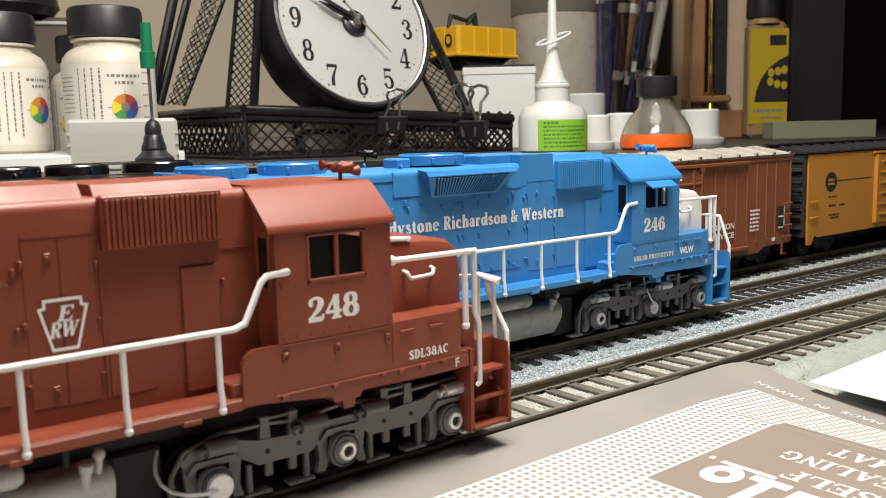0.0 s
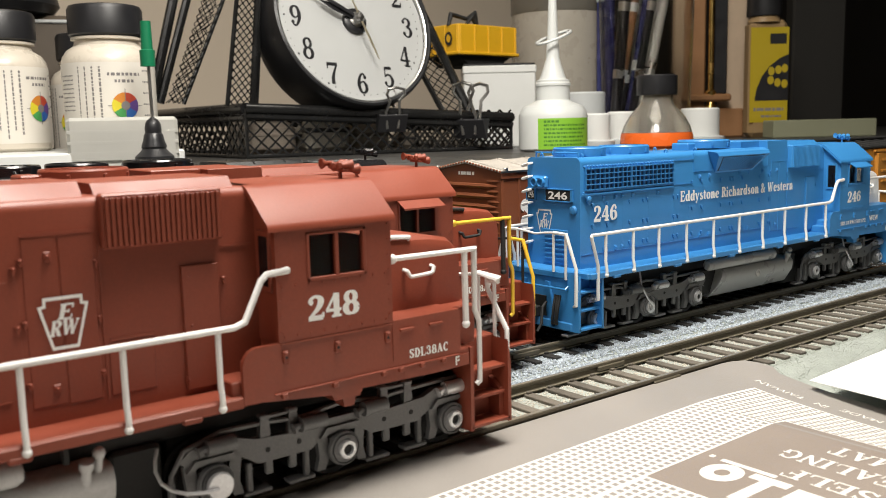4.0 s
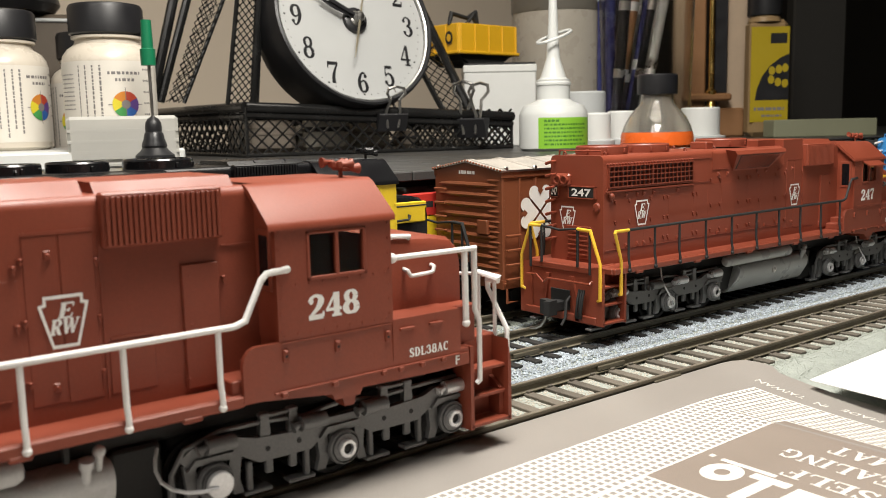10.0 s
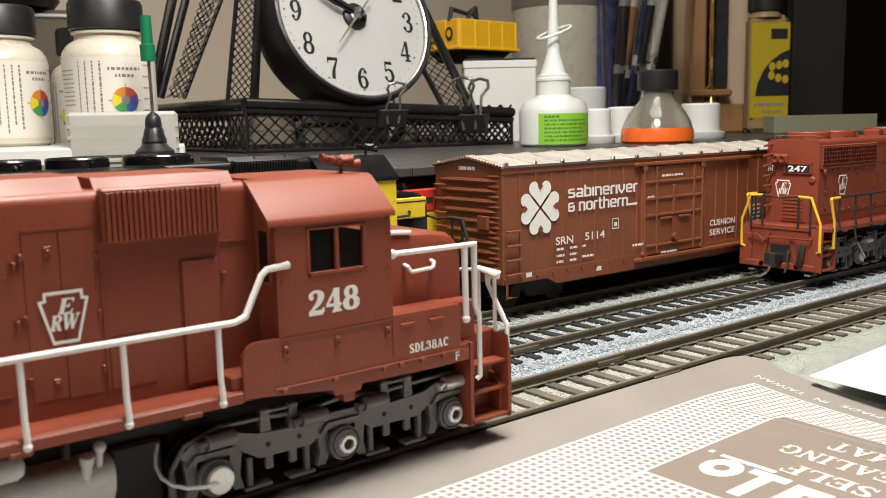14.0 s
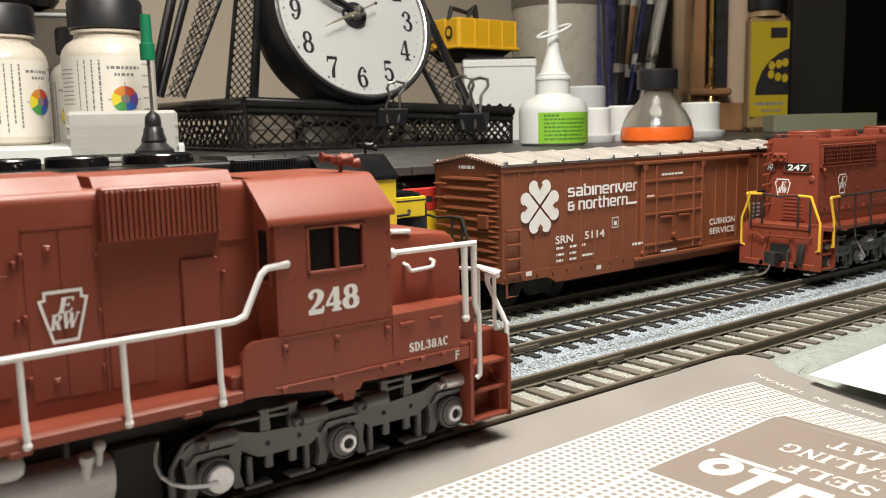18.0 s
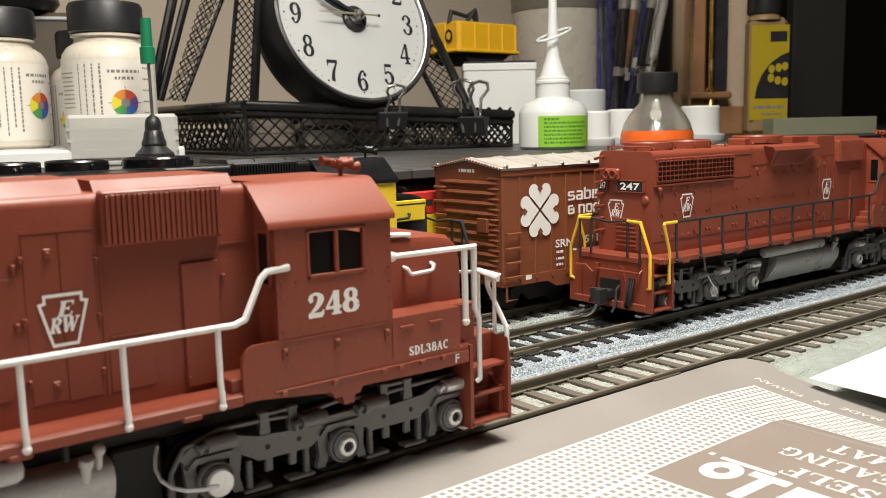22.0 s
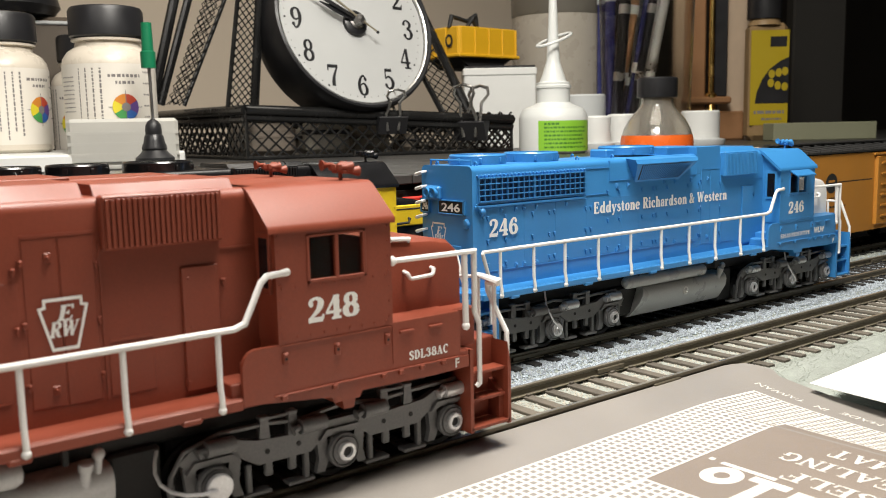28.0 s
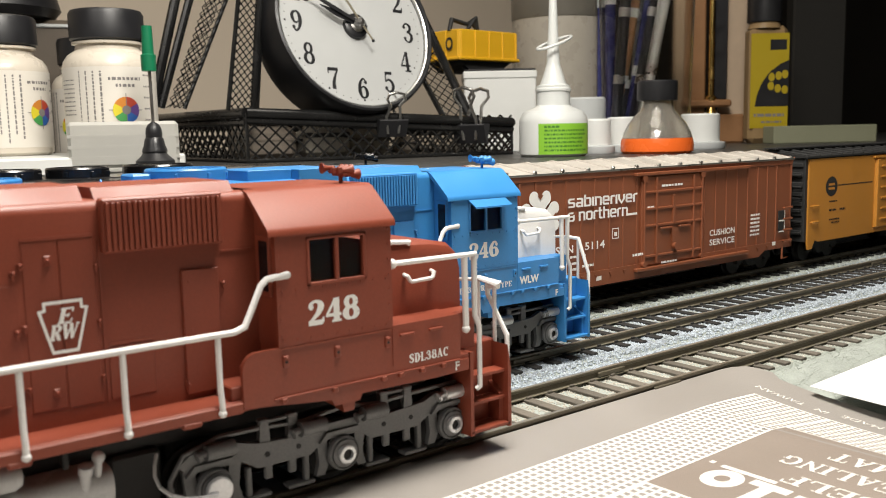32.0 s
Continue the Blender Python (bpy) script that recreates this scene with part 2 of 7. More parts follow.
def patch(polys, mat, parent, at, right, up, name="marking", thick=0.05):
    """Flat painted shapes, each a list of (a, b) in mm along right and up from at."""
    r, u = Vector(right).normalized(), Vector(up).normalized()
    n, base, g = r.cross(u), Vector(at), Geo()
    for i, poly in enumerate(polys):
        g.add([base + r * a + u * b + n * (thick + 0.006 * i) for a, b in poly], [tuple(range(len(poly)))])
    return g.obj(name, mat, parent)


def bars(rows, mat, parent, at, right, up, name="lettering", thick=0.05, gap=0.35, seed=1):
    """Writing too small to read: rows of short bars. rows: (offset along right, offset along up, length, height)."""
    rnd, polys = random.Random(seed), []
    for a, b, length, h in rows:
        x = a
        while x < a + length:
            w = min(h * rnd.uniform(0.5, 2.6), a + length - x)
            polys.append([(x, b), (x + w, b), (x + w, b + h), (x, b + h)])
            x += w + h * gap
    return patch(polys, mat, parent, at, right, up, name, thick)


# ---- a slab-serif hand and a squared hand, drawn as pen strokes ----
def ring(cx, cy, rx, ry, thin=0.08, fat=0.19, a0=0, a1=360):
    n = max(6, int(abs(a1 - a0) / 22))
    return [(cx + rx * math.cos(radians(a0 + (a1 - a0) * k / n)), cy + ry * math.sin(radians(a0 + (a1 - a0) * k / n)), thin + (fat - thin) * abs(math.cos(radians(a0 + (a1 - a0) * k / n)))) for k in range(n + 1)]


def stem(x, y0=0.0, y1=1.0, w=0.18):
    return [(x, y0, w), (x, y1, w)]


def foot(x0, x1, y=0.04, w=0.08):
    return [(x0, y, w), (x1, y, w)]


def dot(x, y, r=0.09):
    return [(x - r, y, 0.02), (x - r * 0.6, y, r * 1.6), (x, y, 2 * r), (x + r * 0.6, y, r * 1.6), (x + r, y, 0.02)]


SERIF = {
    "0": [ring(0.31, 0.5, 0.22, 0.455)],
    "1": [stem(0.3), [(0.28, 0.96, 0.06), (0.1, 0.8, 0.09)], foot(0.08, 0.52)],
    "2": [[(0.1, 0.72, 0.12), (0.15, 0.87, 0.11), (0.31, 0.955, 0.09), (0.48, 0.87, 0.15), (0.51, 0.7, 0.19), (0.4, 0.46, 0.15), (0.2, 0.24, 0.1), (0.07, 0.08, 0.1)], foot(0.03, 0.58, 0.08, 0.16), [(0.57, 0.06, 0.08), (0.6, 0.28, 0.06)], dot(0.14, 0.73)],
    "3": [[(0.11, 0.8, 0.1), (0.22, 0.93, 0.09), (0.38, 0.94, 0.1), (0.5, 0.8, 0.18), (0.46, 0.63, 0.15), (0.28, 0.53, 0.08)], [(0.28, 0.53, 0.08), (0.48, 0.46, 0.15), (0.54, 0.27, 0.2), (0.44, 0.09, 0.13), (0.28, 0.045, 0.09), (0.11, 0.15, 0.1)], dot(0.13, 0.78), dot(0.12, 0.21)],
    "4": [stem(0.43, 0, 0.99), [(0.4, 0.97, 0.08), (0.05, 0.31, 0.08)], foot(0.01, 0.62, 0.3, 0.1), foot(0.24, 0.62)],
    "5": [foot(0.13, 0.54, 0.92, 0.15), [(0.15, 0.96, 0.07), (0.12, 0.5, 0.07)], [(0.12, 0.5, 0.08), (0.28, 0.61, 0.1), (0.46, 0.53, 0.15), (0.54, 0.31, 0.2), (0.45, 0.1, 0.14), (0.28, 0.045, 0.09), (0.11, 0.14, 0.1)], dot(0.12, 0.2)],
    "6": [[(0.5, 0.8, 0.1), (0.41, 0.945, 0.09), (0.26, 0.88, 0.12), (0.13, 0.62, 0.18), (0.11, 0.36, 0.2), (0.18, 0.12, 0.15), (0.32, 0.045, 0.09)], [(0.32, 0.045, 0.09), (0.47, 0.14, 0.15), (0.52, 0.32, 0.19), (0.45, 0.52, 0.14), (0.32, 0.58, 0.08), (0.17, 0.48, 0.07)], dot(0.49, 0.79)],
    "7": [foot(0.06, 0.58, 0.915, 0.16), [(0.07, 0.97, 0.07), (0.05, 0.7, 0.06)], [(0.55, 0.88, 0.08), (0.4, 0.6, 0.12), (0.3, 0.3, 0.18), (0.28, 0.0, 0.2)]],
    "8": [ring(0.31, 0.74, 0.18, 0.215, 0.08, 0.16), ring(0.31, 0.28, 0.22, 0.24, 0.08, 0.19)],
    "A": [[(0.35, 0.98, 0.09), (0.1, 0.03, 0.09)], [(0.34, 0.98, 0.18), (0.6, 0.03, 0.19)], foot(0.2, 0.5, 0.34), foot(0.0, 0.24), foot(0.46, 0.74)],
    "C": [ring(0.34, 0.5, 0.26, 0.455, 0.08, 0.19, 48, 312), [(0.55, 0.66, 0.06), (0.56, 0.97, 0.07)]],
    "D": [stem(0.16), [(0.14, 0.955, 0.08), (0.4, 0.93, 0.12), (0.59, 0.5, 0.2), (0.4, 0.07, 0.12), (0.14, 0.045, 0.08)], foot(0, 0.2), foot(0, 0.2, 0.96)],
    "E": [stem(0.16), foot(0, 0.6, 0.955, 0.09), foot(0, 0.62, 0.045, 0.09), foot(0.16, 0.44, 0.51), [(0.44, 0.63, 0.06), (0.44, 0.39, 0.06)], [(0.58, 0.97, 0.07), (0.6, 0.72, 0.06)], [(0.6, 0.03, 0.07), (0.64, 0.3, 0.06)]],
    "F": [stem(0.16), foot(0, 0.6, 0.955, 0.09), foot(0, 0.34), foot(0.16, 0.44, 0.51), [(0.44, 0.63, 0.06), (0.44, 0.39, 0.06)], [(0.58, 0.97, 0.07), (0.6, 0.7, 0.06)]],
    "G": [ring(0.34, 0.5, 0.26, 0.455, 0.08, 0.19, 48, 300), [(0.55, 0.66, 0.06), (0.56, 0.97, 0.07)], stem(0.56, 0.05, 0.42, 0.16), foot(0.42, 0.7, 0.42)],
    "H": [stem(0.16), stem(0.58), foot(0.16, 0.58, 0.5), foot(0, 0.32), foot(0.42, 0.74), foot(0, 0.32, 0.96), foot(0.42, 0.74, 0.96)],
    "I": [stem(0.17), foot(0, 0.34), foot(0, 0.34, 0.96)],
    "L": [stem(0.16), foot(0, 0.6, 0.045, 0.09), foot(0, 0.34, 0.96), [(0.59, 0.03, 0.07), (0.62, 0.32, 0.06)]],
    "M": [stem(0.13, 0, 1, 0.09), [(0.15, 0.97, 0.17), (0.42, 0.05, 0.14)], [(0.42, 0.05, 0.08), (0.7, 0.97, 0.08)], stem(0.72), foot(0, 0.26), foot(0.58, 0.88), foot(0, 0.2, 0.96), foot(0.68, 0.88, 0.96)],
    "N": [stem(0.13, 0, 1, 0.09), [(0.13, 0.96, 0.18), (0.6, 0.04, 0.18)], stem(0.6, 0, 1, 0.09), foot(0, 0.26), foot(0, 0.2, 0.96), foot(0.48, 0.74, 0.96)],
    "R": [stem(0.16), [(0.14, 0.955, 0.08), (0.4, 0.93, 0.12), (0.53, 0.74, 0.19), (0.4, 0.54, 0.1), (0.14, 0.51, 0.08)], [(0.34, 0.52, 0.14), (0.46, 0.26, 0.18), (0.56, 0.06, 0.14), (0.68, 0.05, 0.08)], foot(0, 0.34), foot(0, 0.2, 0.96)],
    "S": [[(0.49, 0.78, 0.08), (0.41, 0.92, 0.09), (0.27, 0.95, 0.1), (0.12, 0.8, 0.17), (0.2, 0.58, 0.17), (0.4, 0.45, 0.17), (0.5, 0.25, 0.18), (0.4, 0.07, 0.12), (0.24, 0.045, 0.09), (0.09, 0.22, 0.09)], [(0.5, 0.7, 0.05), (0.51, 0.98, 0.06)], [(0.07, 0.3, 0.05), (0.06, 0.02, 0.06)]],
    "T": [stem(0.32), foot(0.02, 0.62, 0.955, 0.09), foot(0.16, 0.48), [(0.04, 0.97, 0.07), (0.02, 0.7, 0.05)], [(0.6, 0.97, 0.07), (0.62, 0.7, 0.05)]],
    "W": [[(0.12, 0.97, 0.18), (0.32, 0.02, 0.16)], [(0.32, 0.02, 0.08), (0.52, 0.9, 0.08)], [(0.5, 0.97, 0.18), (0.7, 0.02, 0.16)], [(0.7, 0.02, 0.08), (0.9, 0.97, 0.08)], foot(0, 0.26, 0.96), foot(0.38, 0.62, 0.96), foot(0.78, 1.02, 0.96)],
    "a": [[(0.1, 0.5, 0.1), (0.2, 0.63, 0.08), (0.34, 0.61, 0.12), (0.41, 0.46, 0.17), (0.41, 0.12, 0.17), (0.54, 0.05, 0.08)], ring(0.25, 0.19, 0.15, 0.15, 0.07, 0.14), dot(0.13, 0.5, 0.07)],
    "c": [ring(0.28, 0.33, 0.2, 0.3, 0.07, 0.18, 45, 318), dot(0.42, 0.5, 0.07)],
    "d": [ring(0.25, 0.33, 0.17, 0.3, 0.07, 0.17), stem(0.48), foot(0.34, 0.5, 0.96), foot(0.46, 0.64)],
    "e": [foot(0.1, 0.48, 0.36, 0.07), ring(0.28, 0.33, 0.2, 0.3, 0.08, 0.17, 4, 322)],
    "h": [stem(0.16), [(0.2, 0.42, 0.08), (0.34, 0.63, 0.11), (0.47, 0.5, 0.17), (0.48, 0.2, 0.17), (0.48, 0.0, 0.17)], foot(0, 0.3), foot(0.36, 0.62), foot(0, 0.16, 0.96)],
    "i": [stem(0.16, 0, 0.66), foot(0, 0.32), foot(0, 0.16, 0.62), dot(0.15, 0.88)],
    "n": [stem(0.16, 0, 0.66), [(0.2, 0.42, 0.08), (0.34, 0.63, 0.11), (0.47, 0.5, 0.17), (0.48, 0.2, 0.17), (0.48, 0.0, 0.17)], foot(0, 0.3), foot(0.36, 0.62), foot(0, 0.16, 0.62)],
    "o": [ring(0.28, 0.33, 0.2, 0.3, 0.07, 0.18)],
    "r": [stem(0.16, 0, 0.66), [(0.2, 0.4, 0.07), (0.28, 0.58, 0.09), (0.4, 0.62, 0.12)], foot(0, 0.34), foot(0, 0.16, 0.62), dot(0.4, 0.57, 0.08)],
    "s": [[(0.38, 0.5, 0.08), (0.33, 0.61, 0.08), (0.22, 0.63, 0.09), (0.12, 0.52, 0.14), (0.24, 0.37, 0.16), (0.38, 0.25, 0.16), (0.4, 0.13, 0.12), (0.26, 0.04, 0.09), (0.13, 0.06, 0.08), (0.07, 0.19, 0.07)]],
    "t": [[(0.2, 0.9, 0.06), (0.22, 0.62, 0.17), (0.22, 0.2, 0.17), (0.29, 0.06, 0.1), (0.42, 0.1, 0.07)], foot(0.04, 0.42, 0.63)],
    "y": [[(0.12, 0.64, 0.18), (0.32, 0.04, 0.16)], [(0.52, 0.64, 0.08), (0.32, 0.04, 0.08), (0.2, -0.24, 0.09)], foot(0, 0.26, 0.63), foot(0.4, 0.64, 0.63), dot(0.17, -0.21, 0.08)],
    "&": [[(0.68, 0.5, 0.08), (0.56, 0.18, 0.1), (0.35, 0.045, 0.1), (0.14, 0.12, 0.15), (0.14, 0.32, 0.14), (0.34, 0.52, 0.1), (0.44, 0.74, 0.12), (0.34, 0.94, 0.09), (0.2, 0.86, 0.13), (0.22, 0.66, 0.15), (0.36, 0.42, 0.17), (0.56, 0.14, 0.18), (0.74, 0.05, 0.1)], foot(0.54, 0.8, 0.5, 0.07)],
    "O": [ring(0.36, 0.5, 0.28, 0.455)],
    "P": [stem(0.16), [(0.14, 0.955, 0.08), (0.4, 0.93, 0.12), (0.55, 0.72, 0.19), (0.4, 0.5, 0.12), (0.14, 0.47, 0.08)], foot(0, 0.34), foot(0, 0.2, 0.96)],
    "Y": [[(0.1, 0.97, 0.18), (0.34, 0.46, 0.16)], [(0.6, 0.97, 0.08), (0.34, 0.46, 0.08)], stem(0.34, 0, 0.5), foot(0.18, 0.5), foot(0, 0.24, 0.96), foot(0.48, 0.7, 0.96)],
}
SERIF["9"] = [[(0.63 - x, 1 - y, w) for x, y, w in pts] for pts in SERIF["6"]]


def squared(*runs):
    return [[(x, y, 0.2) for x, y in run] for run in runs]


SQUARED = {
    "s": squared([(0.62, 0.9), (0.16, 0.9), (0.1, 0.82), (0.1, 0.6), (0.16, 0.52), (0.54, 0.52), (0.6, 0.44), (0.6, 0.18), (0.54, 0.1), (0.04, 0.1)]),
    "a": squared([(0.08, 0.9), (0.52, 0.9), (0.6, 0.82), (0.6, 0)], [(0.6, 0.1), (0.16, 0.1), (0.1, 0.18), (0.1, 0.4), (0.16, 0.48), (0.6, 0.48)]),
    "b": squared([(0.1, 1.3), (0.1, 0.1), (0.54, 0.1), (0.62, 0.2), (0.62, 0.8), (0.54, 0.9), (0.1, 0.9)]),
    "e": squared([(0.64, 0.1), (0.18, 0.1), (0.1, 0.2), (0.1, 0.8), (0.18, 0.9), (0.54, 0.9), (0.62, 0.8), (0.62, 0.5), (0.1, 0.5)]),
    "h": squared([(0.1, 0), (0.1, 1.3)], [(0.1, 0.9), (0.52, 0.9), (0.6, 0.8), (0.6, 0)]),
    "i": squared([(0.1, 0), (0.1, 1)]),
    "n": squared([(0.1, 0), (0.1, 1)], [(0.1, 0.9), (0.52, 0.9), (0.6, 0.8), (0.6, 0)]),
    "o": squared([(0.18, 0.1), (0.1, 0.2), (0.1, 0.8), (0.18, 0.9), (0.54, 0.9), (0.62, 0.8), (0.62, 0.2), (0.54, 0.1), (0.18, 0.1)]),
    "r": squared([(0.1, 0), (0.1, 0.8), (0.18, 0.9), (0.46, 0.9)]),
    "t": squared([(0.16, 1.3), (0.16, 0.2), (0.24, 0.1), (0.46, 0.1)], [(0, 0.9), (0.44, 0.9)]),
    "v": squared([(0.08, 1), (0.08, 0.5), (0.34, 0.06), (0.6, 0.5), (0.6, 1)]),
    "&": squared([(0.56, 0.9), (0.18, 0.9), (0.1, 0.82), (0.1, 0.6), (0.18, 0.52), (0.62, 0.52)], [(0.18, 0.52), (0.1, 0.44), (0.1, 0.18), (0.18, 0.1), (0.52, 0.1), (0.6, 0.18), (0.6, 0.7)]),
}


def ribbon(pts, smooth):
    """A pen stroke of changing width as a strip of quads."""
    p = [Vector(q) for q in pts]
    if smooth and len(p) > 2:
        out, e = [], [p[0] * 2 - p[1]] + p + [p[-1] * 2 - p[-2]]
        for i in range(1, len(e) - 2):
            for k in range(4):
                t = k / 4
                out.append(0.5 * (2 * e[i] + (e[i + 1] - e[i - 1]) * t + (2 * e[i - 1] - 5 * e[i] + 4 * e[i + 1] - e[i + 2]) * t * t + (3 * e[i] - e[i - 1] - 3 * e[i + 1] + e[i + 2]) * t ** 3))
        p = out + [p[-1]]
    v = []
    for i, q in enumerate(p):
        a = (p[i] - p[i - 1]).to_2d().normalized() if i else (p[1] - p[0]).to_2d().normalized()
        b = (p[i + 1] - p[i]).to_2d().normalized() if i + 1 < len(p) else a
        d = (a + b).normalized() if (a + b).length > 1e-4 else a
        k = 1 / max(0.6, d.dot(a))
        n = Vector((-d.y, d.x)) * max(q.z, 0.02) * 0.5 * k
        v += [(q.x + n.x, q.y + n.y), (q.x - n.x, q.y - n.y)]
    return v, [(2 * i, 2 * i + 1, 2 * i + 3, 2 * i + 2) for i in range(len(p) - 1)]


def penned(words, height, mat, parent, at, right, up, width=None, name="lettering", slant=0.0, thick=0.05, hand=None, gap=0.07, bold=1.25, split=False):
    """Words in pen strokes: at is the left end of the base line, height that of a capital or figure (mm)."""
    hand, x, letters = hand or SERIF, 0.0, []
    for ch in words:
        if ch == " ":
            x += 0.34
            continue
        runs = [ribbon([(a, b, w * (bold if hand is SERIF else 1)) for a, b, w in r], hand is SERIF) for r in hand[ch]]
        lo, hi = min(q[0] for v, f in runs for q in v), max(q[0] for v, f in runs for q in v)
        letters.append([([(a - lo + x + slant * b, b) for a, b in v], f) for v, f in runs])
        x += hi - lo + gap
    sx = height if width is None else width / (x - gap)
    r, u = Vector(right).normalized(), Vector(up).normalized()
    n, base = r.cross(u), Vector(at)

    def drawn(strokes):
        g = Geo()
        for k, (v, f) in enumerate(strokes):
            g.add([base + r * a * sx + u * b * height + n * (thick + 0.004 * (k % 9)) for a, b in v], f)
        return g

    if split:
        for strokes in letters:
            drawn(strokes).obj("letter", mat, parent)
        return None
    return drawn([q for strokes in letters for q in strokes]).obj(name, mat, parent)


# ---- locomotives ----
HOOD, CAB = 10.7, 17.4
REAR, CABX0, CABX1 = -168.5, -37.2, -15.3


def keystone(mat, parent, at, right, size):
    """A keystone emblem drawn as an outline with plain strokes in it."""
    s = size
    out = [(-0.36, 0.5), (0.36, 0.5), (0.36, 0.36), (0.46, 0.34), (0.24, -0.5), (-0.24, -0.5), (-0.46, 0.34), (-0.36, 0.36)]
    inn = [(a * 0.85, b * 0.87) for a, b in out]
    polys = []
    for i in range(8):
        j = (i + 1) % 8
        polys.append([(x * s, y * s) for x, y in (out[i], out[j], inn[j], inn[i])])
    patch(polys, mat, parent, at, right, (0, 0, 1), "keystone_emblem")
    r = Vector(right)
    for word, a, b, w in (("E", -0.12, 0.06, 0.26), ("RW", -0.28, -0.24, 0.5)):
        penned(word, 0.29 * s, mat, parent, Vector(at) + r * a * s + Vector((0, 0, b * s)), right, (0, 0, 1), width=w * s, name="emblem_letters", slant=0.22, gap=0.0)


def truck(parent, x, paint, wheels, disc=1, bright=(0.6, -17.4, -46.4)):
    """A three-axle truck with its axles at x, x - 23.8 and x - 47.4."""
    axles = (0.0, -23.8, -47.4)
    t = new("truck")
    t.parent = parent
    t.matrix_basis = pose(x * MM, 0, 0)
    g = Geo().box(-52, 5, -6.5, 6.5, 7, 13, 0.8)
    g.obj("truck_frame", FLATBLACK, t)
    for side in (-1, 1):
        y0, y1 = side * 11.8, side * 13.2
        g = Geo()
        top = [(6.0, 10.6), (4.2, 12.2), (-3.6, 12.2), (-6.0, 11.2), (-18.5, 10.4), (-20.6, 11.6), (-27.0, 11.6), (-29.2, 10.4), (-40, 11.2), (-43.4, 12.2), (-51, 12.0), (-53.0, 10.4)]
        low = [(-51.6, 9.0), (-42.6, 8.8), (-39.6, 7.0), (-30.0, 7.0), (-27.4, 8.8), (-20.2, 8.8), (-17.6, 7.0), (-7.6, 7.0), (-4.4, 8.8), (4.8, 9.0)]
        g.prism(top + low, "y", y0, y1)
        for a in axles:  # pedestal jaws and the bearing box between them
            for e in (-1, 1):
                g.prism([(a + e * 4.9, 9.4), (a + e * 2.9, 9.4), (a + e * 2.4, 4.8), (a + e * 3.4, 2.7), (a + e * 5.0, 2.7), (a + e * 4.4, 5)], "y", y0, side * 12.9)
            g.box(a - 2.3, a + 2.3, y0, side * 13.5, 4.0, 8.6, 0.6)
            g.prism([(a - 4.6, 8.6), (a - 3.2, 10.2), (a + 3.2, 10.2), (a + 4.6, 8.6), (a + 3.4, 8.8), (a + 2.4, 9.5), (a - 2.4, 9.5), (a - 3.4, 8.8)], "y", y0, side * 13.8)
        for a in (-9.6, -14.2, -33.2, -37.6):  # brake rigging
            g.box(a - 0.7, a + 0.7, side * 11.9, side * 12.9, 4.6, 7.4, 0.2)
        sf = g.obj("side_frame", paint, t)
        for a in axles:
            for e in (-1, 1):  # brake shoes close above the rail
                if (a, e) in ((0.0, 1),):
                    continue
                g = Geo().box(a + e * 5.2, a + e * 10.2, side * 10.4, side * 12.8, 1.7, 2.4, 0.15)
                g.box(a + e * 6.0, a + e * 7.0, side * 11.2, side * 12.4, 2.2, 7.2, 0.2)
                g.obj("brake_shoe", paint, sf)
        for a in (-9.0, -15.0, -32.2, -38.0):
            g = Geo().cyl((a, side * 13.0, 9.0), (a, side * 13.3, 9.0), 0.45, 10)
            g.obj("frame_hole", FLATBLACK, sf)
        for a in (-9.4, -14.6, -33.0, -38.2):  # uprights that carry the brake pipe
            g = Geo().prism([(a - 1.0, 10.6), (a + 1.0, 10.6), (a + 0.7, 14.6), (a - 0.7, 14.6)], "y", y0, side * 13.0)
            g.box(a - 0.9, a + 0.9, side * 11.6, side * 13.2, 14.2, 14.9, 0.2)
            g.obj("bracket", paint, sf)
        g = Geo().tube([(5.4, side * 12.4, 11.6), (3.0, side * 12.4, 13.4), (-8, side * 12.4, 13.2), (-16, side * 12.4, 12.8), (-23, side * 12.6, 13.8), (-31, side * 12.4, 12.8), (-38, side * 12.4, 13.4), (-46, side * 12.6, 13.6), (-52, side * 12.8, 12.0), (-54.2, side * 12.8, 8.5), (-54.4, side * 12.6, 4)], 0.42, 6)
        g.obj("brake_pipe", paint, sf)
        for n, a in enumerate(axles):
            g = Geo().lathe([(3.1, 0.0), (3.0, 0.7), (2.7, 0.9), (2.6, 0.5), (2.5, 0.5), (2.4, 1.0), (1.6, 1.1), (1.6, 0.4)], a, 0, 24, "y", 6.0)
            g.v = [(q[0], side * (13.4 + q[1]), q[2]) for q in g.v]
            g.obj("bearing_housing", paint, sf)
            prof = [(1.75, 0.3), (1.7, 1.7), (1.5, 1.9), (1.0, 1.9), (0.9, 1.2), (0.01, 1.2)]
            if n == disc and side < 0:
                prof = [(1.3, 0.0), (1.3, 1.4), (2.2, 1.5), (2.2, 2.2), (2.0, 2.35), (0.01, 2.4)] if disc == 2 else [(1.3, 0.0), (1.3, 1.3), (1.8, 1.4), (1.8, 1.9), (1.5, 2.0), (0.9, 2.0), (0.8, 2.4), (0.01, 2.45)]
            g = Geo().lathe(prof, a, 0, 20, "y", 6.0)
            g.v = [(q[0], side * (13.4 + q[1]), q[2]) for q in g.v]
            g.obj("bearing_cap", STEELGREY, sf)
        for a0, a1 in ((-9.4, -14.6), (-33.0, -38.2)):
            Geo().box(a1, a0, side * 11.8, side * 12.6, 13.9, 14.5, 0.15).obj("cross_bar", paint, sf)
